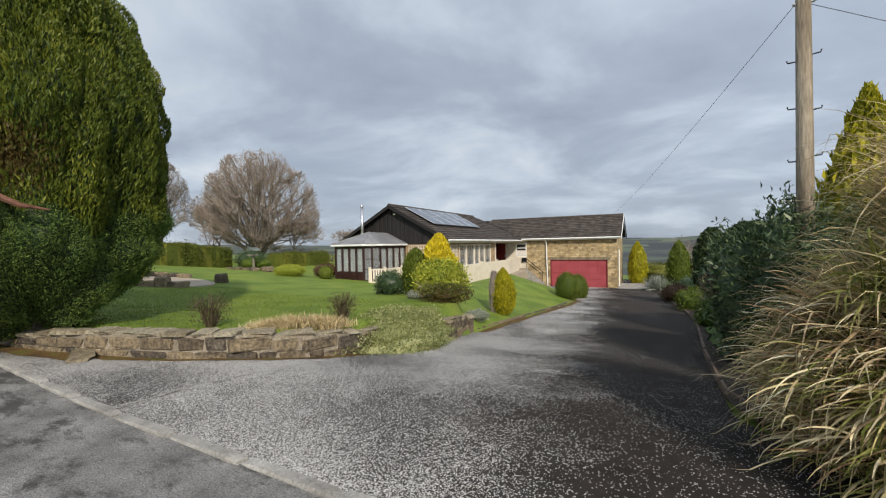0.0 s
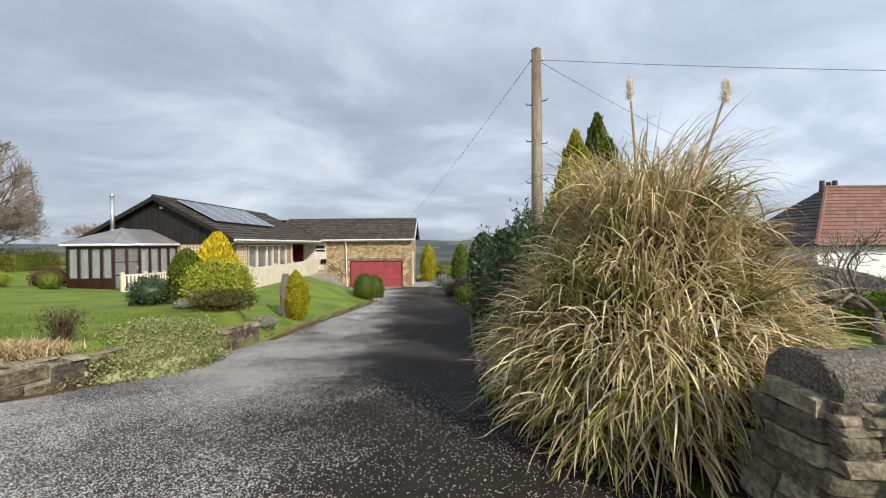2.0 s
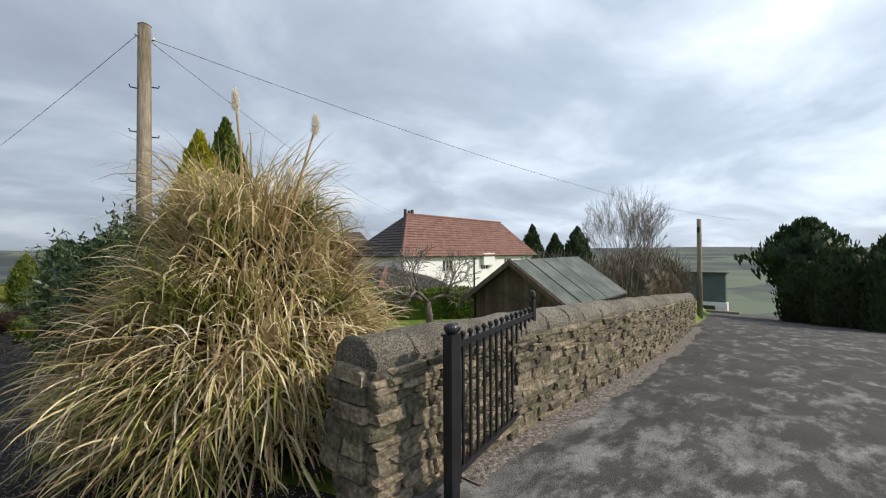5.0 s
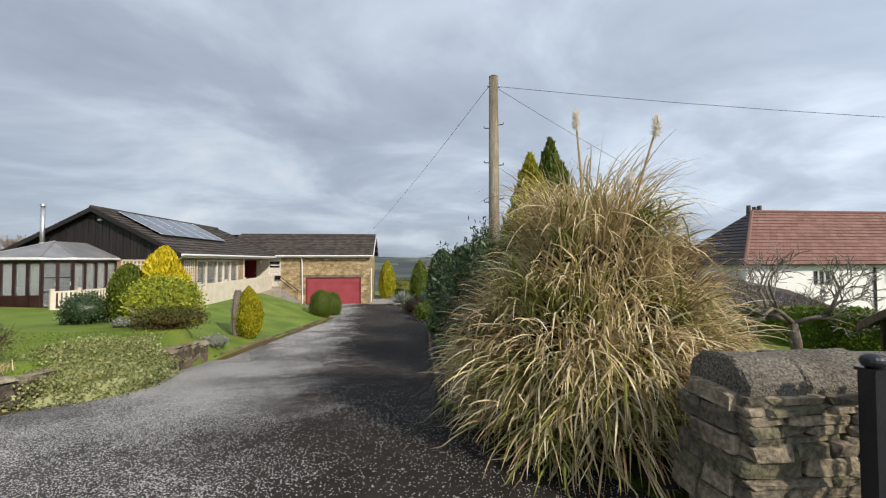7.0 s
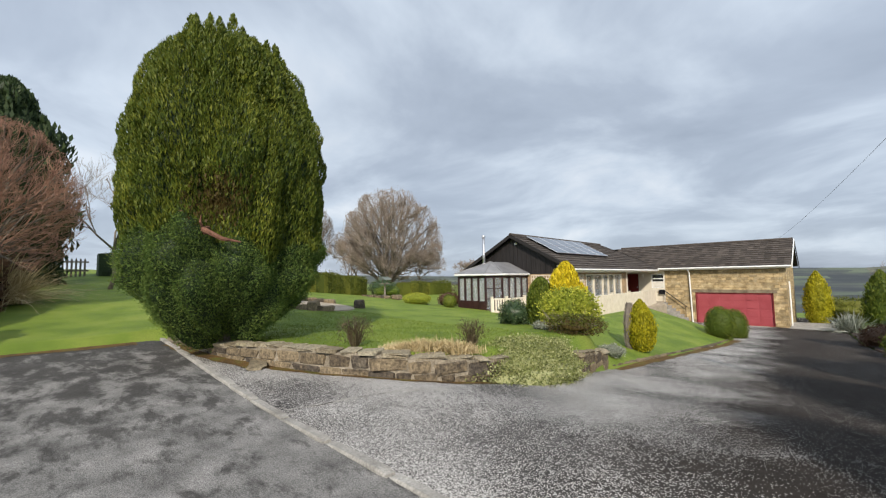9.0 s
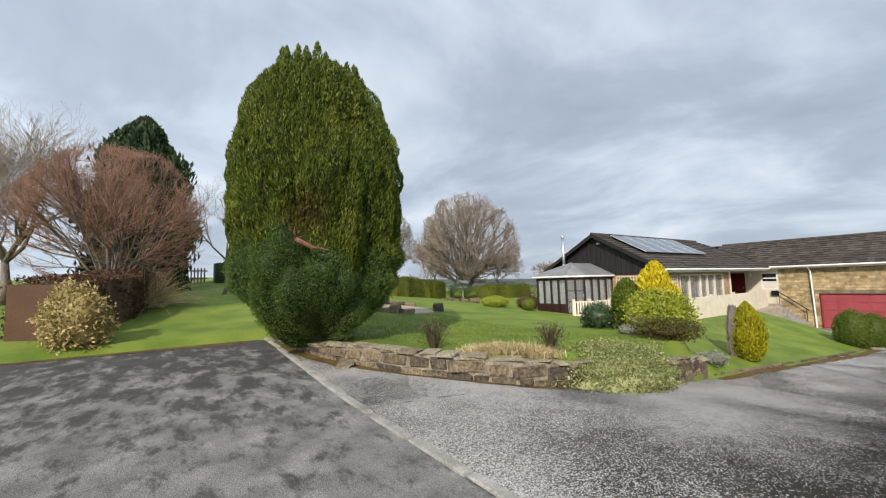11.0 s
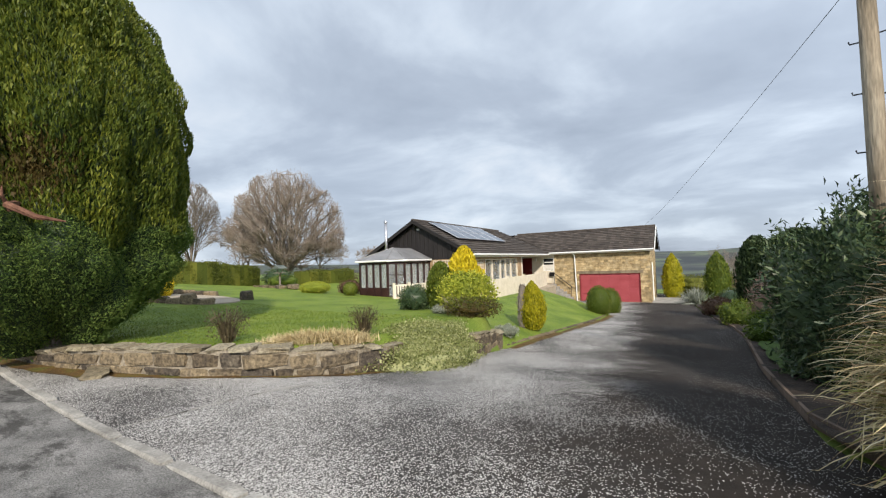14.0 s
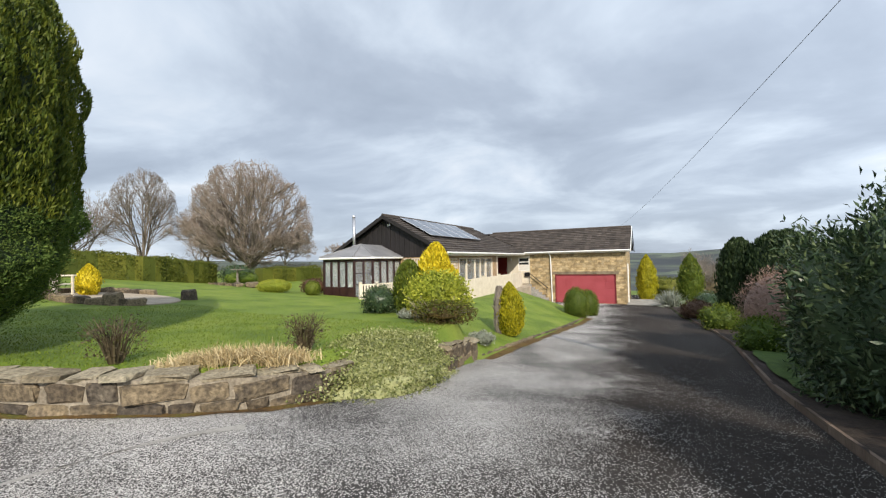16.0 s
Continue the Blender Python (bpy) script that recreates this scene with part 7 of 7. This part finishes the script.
upright("conifer", -16.7, 7.7, LZ(-16.7, 7.7), 0.32, 0.95, M["gold"], 99, "small bright yellow conifer beside the patio", 2200, 0.08, 0.14)
bench = thing("garden_bench", "pale timber garden seat with arms and slatted back", "bench")
mb = pose(-15.75, 6.55, LZ(-15.7, 6.5), 0, 0, 115)
for sx in (0, 0.55):
    part("leg", Geo().box((sx, 0, 0), (sx + 0.05, 0.05, 0.62), mb), M["cream_paint"], bench)
    part("leg", Geo().box((sx, 0.5, 0), (sx + 0.05, 0.55, 0.85), mb), M["cream_paint"], bench)
    part("arm", Geo().box((sx - 0.02, -0.05, 0.62), (sx + 0.07, 0.55, 0.66), mb), M["cream_paint"], bench)
for k in range(4):
    part("seat_slat", Geo().box((-0.02, 0.02 + k * 0.12, 0.38), (0.62, 0.12 + k * 0.12, 0.41), mb), M["cream_paint"], bench)
for k in range(3):
    part("back_slat", Geo().box((0, 0.51, 0.48 + k * 0.13), (0.6, 0.54, 0.57 + k * 0.13), mb), M["cream_paint"], bench)

fence = thing("picket_fence", "weathered low picket fence at the lawn's end", "fence")
fz = LZ(-28.5, 0)
picket = Geo().prism([(-0.04, 0, 0), (0.04, 0, 0), (0.04, 0, 0.9), (0, 0, 1.0), (-0.04, 0, 0.9)], (0, 0.02, 0)).mesh("picket")
for k in range(26):
    ob = part("picket", picket, M["timber"], fence)
    ob.matrix_basis = pose(-28.5, -2.2 + k * 0.17, fz, 0, 0, 90)
for z in (0.3, 0.75):
    part("rail", Geo().box((-28.48, -2.3, fz + z), (-28.43, 2.2, fz + z + 0.08)), M["timber"], fence)
hedge("copper_hedge", [(-13.2, -2.3), (-15.4, -1.45), (-19.8, -0.75)], 1.3, 1.3, M["copper"], LZ, 101, "shaggy copper-brown beech hedge", 240, 0.10)
bush("golden_shrub", -12.3, -1.55, LZ(-12.3, -1.55) - 0.05, 0.6, 0.62, 1.35, M["blossom"], 102, "straw-yellow leaved shrub beside the lane", 4200, 0.085, 0.2)
pg = thing("grass_clump", "pale straw arching grass clump", "grass")
rng = np.random.default_rng(44)
n = 1300
a, tl = rng.uniform(0, 6.28, n), np.radians(rng.uniform(5, 75, n))
blades("blade_mass", np.stack([-18.3 + rng.normal(size=n) * 0.25, -0.6 + rng.normal(size=n) * 0.25, np.full(n, LZ(-18.3, -0.6))], 1), np.stack([np.cos(a) * np.sin(tl), np.sin(a) * np.sin(tl), np.cos(tl)], 1), 2.0, 0.02, 0.35, M["straw"], pg, 45, 5)
dome_tree("acer_tree", (-17.4, -1.35, LZ(-17.4, -1.35)), (-17.8, -1.35, 3.5), (2.7, 2.9, 1.9), M["bark"], M["twig_red"], 5, "spreading leafless tree with russet twigs", trunk=0.15, fork=0.35, counts=(14, 9, 7, 5, 2), fine=0.0045, low=-0.2)
bare_tree("bare_tree", (-21.5, 2.3, LZ(-21.5, 2.3)), 5.6, 1.7, M["bark"], M["twig_grey"], 6, "slender pale leafless tree on the lawn", levels=6, trunk=0.09, fork=0.28, angle=0.5)
bare_tree("bare_tree", (-21.0, -4.6, LZ(-21, -4.6)), 8.5, 3.5, M["bark"], M["twig_pink"], 7, "leafless pinkish tree beyond the beech hedge", levels=7, trunk=0.16, fork=0.2)
upright("spruce", -24.8, -0.9, LZ(-24.8, -0.9), 2.05, 8.5, M["dark_con"], 103, "tall dark drooping conifer behind the russet tree", 12000, 0.34, 0.34, [(0, 0.75), (0.2, 0.98), (0.5, 0.95), (0.75, 0.72), (0.92, 0.42), (1, 0.1)])

# ---- trees beyond the hedge ----
dome_tree("bare_tree", (-34.6, 26.5, 0.2), (-34.3, 26.9, 3.5), (5.6, 7.7, 2.6), M["bark"], M["twig_pink"], 8, "large round-headed leafless tree beyond the hedge", trunk=0.42, fork=0.7, counts=(24, 8, 7, 5, 2), fine=0.009, low=-0.5, fill=0.66)
dome_tree("bare_tree", (-42.3, 21.7, 0.6), (-42.3, 21.7, 5.2), (2.9, 5.0, 2.6), M["bark"], M["twig_grey"], 9, "grey leafless upright tree beyond the hedge", trunk=0.24, fork=1.0, counts=(10, 8, 6, 5, 1), fine=0.010, low=0.1, group="far bare trees")
for k, (x, y, h, sp_) in enumerate([(-46.0, 18.5, 8.0, 3.0), (-44.0, 17.0, 7.0, 3.0), (-42.5, 28.0, 7.5, 3.8), (-30.5, 27.5, 4.5, 2.6), (-38.0, 24.0, 6.0, 3.0), (-27.0, 31.0, 3.2, 2.2)]):
    bare_tree("bare_tree", (x, y, 0.0), h, sp_, M["bark"], M["twig_grey"] if k in (0, 1) else M["twig_pink"], 110 + k, "grey leafless tree beyond the hedge", levels=6, thin=0.006, trunk=0.16 if k < 3 else 0.09, fork=0.27, group="far bare trees")
scrub = tagged(new("far_scrub"), "tangle of brown winter scrub beyond the gardens", "scrub", kind="stuff")
for k, (x, y, z, rx, ry, h) in enumerate([(-33, 30, -0.6, 6, 2.0, 2.0), (-25.5, 35, -0.8, 5, 2.0, 2.0), (-44, 24, 0.2, 4, 6, 2.2), (-21, 40, -1.0, 4, 2, 1.8)]):
    clump("scrub", (x, y, z + h * 0.4), (rx, ry, h * 0.6), 5000, 0.25, M["scrub"], scrub, 120 + k, lump=0.3, aspect=0.12, core=0.7)

# ---- short grass standing on the near lawn ----
rng = np.random.default_rng(77)
n = 42000
gx, gy = rng.uniform(-13.5, -4.6, n), 2.2 + 6.8 * rng.random(n) ** 1.3
ok = np.array([x < lerp(y - 0.35, LEFT) - 0.35 for x, y in zip(gx, gy)])
gx, gy = gx[ok], gy[ok]
gz = np.array([lawn_z(x, y) for x, y in zip(gx, gy)]) - 0.01
way = rng.normal(size=(len(gx), 3)) * [0.5, 0.5, 0] + [0, 0, 1]
lawn_grass = blades("lawn_grass", np.stack([gx, gy, gz], 1), way, 0.055, 0.009, 0.3, M["turf"], None, 78, 2)
tagged(lawn_grass, "short mown blades of the near lawn", "grass", kind="stuff")

# ---- beyond the end of the drive ----
far_end = tagged(new("drive_end_scrub"), "mixed winter scrub beyond the end of the drive", "scrub", kind="stuff")
for k, (x, y, rx, ry, h, mt) in enumerate([(3.5, 40, 2.2, 1.5, 2.2, "scrub"), (7.0, 36, 2.5, 1.8, 2.6, "rhodo"), (0.2, 43, 2.0, 1.5, 1.8, "hedge"), (11.0, 30, 2.2, 2.0, 2.6, "scrub"), (6.5, 27, 1.8, 1.6, 2.2, "green_con"), (7.5, 16, 1.8, 1.8, 1.8, "scrub"), (16, 44, 5, 2, 3.0, "scrub"), (8, 52, 5, 2, 3.0, "dark_con")]):
    zb = far_z(x, y, ground_z(x, y))
    clump("scrub", (x, y, zb + h * 0.42), (rx, ry, h * 0.58), 3200, 0.18, M[mt], far_end, 200 + k, lump=0.3, aspect=0.25, core=0.75)
for k, (x, y, h, sp_) in enumerate([(2.5, 46, 4.5, 2.2), (9.5, 40, 6.0, 3.0), (14, 36, 6.5, 3.2), (5.5, 58, 6.0, 3.0)]):
    bare_tree("bare_tree", (x, y, far_z(x, y, ground_z(x, y))), h, sp_, M["bark"], M["twig_pink"] if k % 2 else M["twig_grey"], 210 + k, "leafless tree beyond the end of the drive", levels=6, trunk=0.09, fork=0.18, limb=1.7, group="far bare trees")

# ---- the neighbours' side of the wall ----
shed = thing("garden_shed", "brown timber shed with grey-green felt roof", "shed")
SX0, SX1, SY0, SY1, SE, SA, SB = 9.25, 13.05, 4.35, 7.1, 0.30, 1.26, -1.6
ym = (SY0 + SY1) / 2
bw = 0.155
nbd = int((SY1 - SY0) / bw)
for i in range(nbd):
    a, b = SY0 + i * bw + 0.004, SY0 + (i + 1) * bw - 0.004
    za, zb = SA - 0.05 - abs(a - ym) * 0.698, SA - 0.05 - abs(b - ym) * 0.698
    part("wall_board", Geo().prism([(SX0, a, SB), (SX0, b, SB), (SX0, b, zb), (SX0, a, za)], (0.03, 0, 0)), M["shed"], shed)
nbd = int((SX1 - SX0) / bw)
for i in range(nbd):
    a = SX0 + 0.03 + i * bw
    part("wall_board", Geo().box((a + 0.004, SY0, SB), (a + bw - 0.004, SY0 + 0.03, SE)), M["timber"], shed)
part("back_wall", Geo().box((SX1 - 0.03, SY0, SB), (SX1, SY1, SE)).box((SX0, SY1 - 0.03, SB), (SX1, SY1, SE)), M["shed"], shed)
for sy, e in ((-1, SY0 - 0.2), (1, SY1 + 0.2)):
    ez = SA - abs(e - ym) * 0.698
    slope = part("roof_slope", Geo().prism([(SX0 - 0.25, ym, SA), (SX1 + 0.2, ym, SA + 0.05), (SX1 + 0.2, e, ez + 0.05), (SX0 - 0.25, e, ez)], (0, 0, 0.04)), M["felt"], shed)
    for k in range(6):
        x = SX0 - 0.2 + k * (SX1 - SX0 + 0.35) / 5
        part("roof_batten", Geo().tube([(x, ym, SA + 0.06), (x, e, ez + 0.07)], 0.022, 4), M["timber"], slope)
    part("barge_board", Geo().prism([(SX0 - 0.28, ym, SA + 0.05), (SX0 - 0.28, e, ez + 0.05), (SX0 - 0.28, e, ez - 0.1), (SX0 - 0.28, ym, SA - 0.1)], (0.03, 0, 0)), M["shed"], shed)
part("door_brace", Geo().box((0, -0.03, 0), (1.3, 0.03, 0.07), pose(SX0 - 0.03, 6.25, 0.42, 0, 12, -90)), M["shed"], shed)
part("door_latch", Geo().box((SX0 - 0.05, 4.85, -0.1), (SX0 - 0.01, 5.0, -0.04)), M["black_metal"], shed)


def nz(x, y):
    return ground_z(x, y)


hedge("laurel_hedge", [(6.3, 14.5), (8.2, 12.9), (10.6, 10.7), (12.6, 9.3)], 1.0, 1.05, M["laurel"], nz, 131, "clipped bright laurel hedge across the neighbour's lawn", 420, 0.10)
bare_tree("apple_tree", (8.85, 8.45, nz(8.85, 8.45)), 2.45, 1.7, M["bark"], M["twig_grey"], 132, "small gnarled leafless apple tree", levels=5, trunk=0.13, fork=0.34, angle=0.8, up=0.05, thin=0.007)
bare_tree("apple_tree", (12.5, 12.0, nz(12.5, 12)), 3.0, 2.2, M["bark"], M["twig_grey"], 133, "small gnarled leafless apple tree behind the hedge", levels=5, trunk=0.09, fork=0.26, angle=0.85, up=0.02, thin=0.007)
bare_tree("bare_tree", (9.5, 15.5, nz(9.5, 15.5)), 3.4, 2.4, M["bark"], M["twig_grey"], 134, "tangled leafless tree behind the hedge", levels=6, trunk=0.09, fork=0.25, angle=0.75, up=0.04)

white_house = thing("white_house", "white rendered house with red clay tile hipped roof", "house")
WX0, WX1, WY0, WY1, WE, WR = 21.0, 40.6, 23.0, 29.6, 1.2, 4.9
wins = [(25.6, 26.9, -0.15, 0.85), (31.0, 32.2, -0.15, 0.95), (35.0, 36.3, -0.15, 0.95), (28.3, 29.2, -3.4, -2.2), (33.0, 34.2, -3.4, -2.2)]
part("front_wall", wall_x(Geo(), WX0, WX1, WY0, 0.3, -5.0, WE, wins), M["white_render"], white_house)
part("side_wall", Geo().box((WX0, WY0 + 0.3, -5.0), (WX0 + 0.3, WY1, WE)).box((WX0 + 0.3, WY1 - 0.3, -5.0), (WX1, WY1, WE)).box((WX1 - 0.3, WY0 + 0.3, -5), (WX1, WY1 - 0.3, WE)), M["white_render"], white_house)
for (a, b, z0, z1) in wins:
    w = part("window", Geo().box((a, WY0 + 0.06, z0), (b, WY0 + 0.12, z0 + 0.07)), M["white"], white_house)
    part("window_head", Geo().box((a, WY0 + 0.06, z1 - 0.07), (b, WY0 + 0.12, z1)), M["white"], w)
    for k in range(4):
        x = a + (b - a) * k / 3
        part("mullion", Geo().box((max(a, x - 0.035), WY0 + 0.05, z0 + 0.07), (min(b, x + 0.035), WY0 + 0.12, z1 - 0.07)), M["white"], w)
    part("pane", Geo().box((a, WY0 + 0.12, z0), (b, WY0 + 0.14, z1)), M["dark_glass"], w)
part("half_dormer", Geo().box((31.0, WY0 - 0.35, 0.3), (32.8, WY0 + 0.5, 1.45)), M["white"], white_house, "small white flat-topped dormer")
ov, ry_, rx0, rx1 = 0.45, 26.3, 24.6, 39.2
c = [(WX0 - ov, WY0 - ov, WE), (WX1 + ov, WY0 - ov, WE), (WX1 + ov, WY1 + ov, WE), (WX0 - ov, WY1 + ov, WE)]
roof_slope(c[0], c[1], (rx1, ry_, WR), (rx0, ry_, WR), M["red_tile"], white_house, course=0.4, tile=0.5)
roof_slope(c[1], c[2], (rx1, ry_ + 0.01, WR), (rx1, ry_, WR), M["red_tile"], white_house, course=0.5, tile=0.6)
roof_slope(c[2], c[3], (rx0, ry_, WR), (rx1, ry_, WR), M["red_tile"], white_house, course=0.6, tile=0.8)
# left hip takes the dark material: its shading is put into the colour
roof_slope(c[3], c[0], (rx0, ry_, WR), (rx0, ry_ + 0.01, WR), M["slate_and_shade"], white_house, course=0.4, tile=0.5)
part("ridge_tiles", Geo().tube([(rx0, ry_, WR + 0.04), (rx1, ry_, WR + 0.04)], 0.11, 6), M["red_tile"], white_house)
part("hip_tiles", Geo().tube([(rx0, ry_, WR + 0.04), (c[0][0], c[0][1], WE + 0.06)], 0.11, 6), M["red_tile"], white_house)
for k, x in enumerate((24.9, 25.35, 25.75)):
    part("chimney_pot", Geo().tube([(x, 26.9, WR - 0.3), (x, 26.9, WR + 0.55 - 0.1 * (k == 1))], [0.17, 0.14], 8), M["slate_and_shade"], white_house)
part("drainpipe", Geo().tube([(29.9, WY0 - 0.06, 1.0), (29.9, WY0 - 0.06, -4.5)], 0.07, 6), M["black_metal"], white_house)
# lower extension in front
EXT = thing("house_extension", "single-storey extension with dark and red hipped tile roof", "house")
part("wall", Geo().box((16.6, 20.4, -5.0), (23.1, WY0 - 0.5, -1.15)), M["white_render"], EXT)
part("brick_plinth", Geo().box((18.8, 20.3, -5.0), (23.2, 20.4, -1.3)), M["brick"], EXT)
e0, e1, apex, shoulder = (16.1, 20.0, -1.1), (23.5, 20.0, -1.12), (19.3, 22.9, 0.51), (23.6, 22.9, -0.35)
roof_slope(e0, e1, shoulder, apex, M["red_tile"], EXT, course=0.4, tile=0.5)
# left slope likewise coloured dark for its shaded side
roof_slope((16.3, 24.5, -1.2), e0, apex, (19.3, 24.4, 0.51), M["slate_and_shade"], EXT, course=0.4, tile=0.5)
part("hip_tiles", Geo().tube([(19.3, 22.9, 0.57), (16.1, 20.0, -1.04)], 0.10, 6), M["red_tile"], EXT)

stone_house = thing("stone_house", "brown stone house with tiled gable roof among trees", "house")
part("wall", Geo().box((22.5, 38, -5), (30, 44, 1.8)), M["brown_stone"], stone_house)
roof_slope((22.2, 37.7, 1.7), (30.3, 37.7, 1.7), (30.3, 41, 4.1), (22.2, 41, 4.1), M["tile"], stone_house, course=0.5, tile=0.6)
roof_slope((30.3, 44.3, 1.7), (22.2, 44.3, 1.7), (22.2, 41, 4.1), (30.3, 41, 4.1), M["tile"], stone_house, course=0.6, tile=0.8)
part("gable", Geo().prism([(22.5, 38, 1.8), (22.5, 44, 1.8), (22.5, 41, 4.0)], (7.5, 0, 0)), M["brown_stone"], stone_house)
part("chimney", Geo().box((24.6, 40.6, 3.6), (25.5, 41.4, 5.3)), M["brown_stone"], stone_house)

for k, (x, y, h, r) in enumerate([(42.5, 24.0, 9.6, 1.9), (45.0, 22.4, 8.6, 1.8), (47.0, 20.5, 9.4, 2.3)]):
    upright("pine", x, y, -5.0, r, h, M["dark_con"], 140 + k, "dark conifer beyond the white house", 2500, 0.5, 0.35, [(0, 0.7), (0.3, 1.0), (0.6, 0.75), (0.85, 0.4), (1, 0.05)], group="dark pines")
bare_tree("bare_tree", (28.4, 8.9, -2.6), 8.6, 2.9, M["bark"], M["twig_grey"], 145, "tall leafless many-stemmed tree behind the lane wall", levels=6, trunk=0.10, fork=0.14, angle=0.42, up=0.22, limb=2.4)
bare_tree("bare_tree", (23.0, 6.2, -2.2), 4.6, 2.0, M["bark"], M["twig_grey"], 146, "leafless scrubby tree behind the lane wall", levels=6, trunk=0.08, fork=0.24, angle=0.6)
bare_tree("bare_tree", (20.8, 30.5, -4), 9.5, 2.6, M["bark"], M["twig_grey"], 147, "leafless tree behind the white house", levels=6, trunk=0.12, fork=0.26, angle=0.5)
thicket = tagged(new("thicket"), "tangle of brown winter scrub behind the lane wall", "scrub", kind="stuff")
for k, (x, y, rx, ry, top) in enumerate([(15.5, 6.0, 1.6, 1.6, 0.9), (17.8, 5.6, 1.6, 1.5, 1.35), (20.0, 5.6, 1.7, 1.4, 1.5), (22.0, 5.4, 1.4, 1.3, 1.2), (25.0, 8.5, 2.5, 2.0, 1.2), (18.5, 9.5, 3.0, 2.0, 1.2)]):
    zb = -2.4
    clump("scrub", (x, y, (top + zb) / 2), (rx, ry, (top - zb) / 2), 5200, 0.22, M["scrub"], thicket, 150 + k, lump=0.25, aspect=0.10, core=0.72, along_up=0.5)
    g = Geo()
    rr = random.Random(160 + k)
    for _ in range(70):
        a, q = rr.uniform(0, 6.28), rr.uniform(0.3, 1.0)
        bx, by = x + math.cos(a) * rx * q * 0.7, y + math.sin(a) * ry * q * 0.7
        g.tube([(bx, by, top - 1.5), (bx + rr.uniform(-0.2, 0.2), by + rr.uniform(-0.2, 0.2), top - 0.5), (bx + rr.uniform(-0.5, 0.5), by + rr.uniform(-0.4, 0.4), top + rr.uniform(-0.1, 0.55))], [0.022, 0.014, 0.006], 3)
    part("twig_mass", g, M["twig_grey"], thicket)

# ---- the lane's far end ----
cypress = thing("cypress_hedge", "tall dark cypress hedge beside the lane", "hedge")
for k, (x, y, r, top) in enumerate([(30.5, 0.2, 1.1, 0.9), (28.6, -1.4, 1.3, 1.6), (26.5, -3.2, 1.4, 2.2)]):
    part("trunk", Geo().tube([(x, y, -3.2), (x, y, 0)], [0.12, 0.04], 6), M["bark"], cypress)
    clump("foliage", (x, y, (top - 2.9) / 2), (r, r, (top + 2.9) / 2), 3500, 0.22, M["dark_con"], cypress, 170 + k, lump=0.15, aspect=0.4, along_up=1.0, shape=[(0, 0.8), (0.3, 1.0), (0.8, 0.9), (1, 0.4)])
upright("cedar", 33.5, 0.0, -3.2, 2.6, 6.6, M["dark_con"], 175, "dark layered cedar beside the lane", 2600, 0.45, 0.5, [(0, 0.3), (0.35, 0.4), (0.55, 1.0), (0.75, 0.8), (1, 0.1)])
barn = thing("grey_building", "grey-green sheeted building with white windows below", "building")
part("upper_wall", Geo().box((58, 7.2, -4.6), (59, 19.5, -1.2)), M["grey_box"], barn)
part("lower_wall", Geo().box((57.6, 7.0, -8.5), (58.6, 19.8, -4.6)), M["white_render"], barn)
part("roof_edge", Geo().box((57.5, 7.0, -1.2), (59.2, 19.8, -1.0)), M["slate_and_shade"], barn)
for k in range(4):
    part("window", Geo().box((57.5, 8.2 + k * 2.7, -6.2), (57.62, 9.9 + k * 2.7, -5.0)), M["dark_glass"], barn)
low_far = thing("far_wall", "dark low stone wall at the lane's end", "wall", kind="structure")
part("stonework", Geo().box((44, 4.5, -6.5), (44.5, 14, -3.9)), M["drystone_far"], low_far)
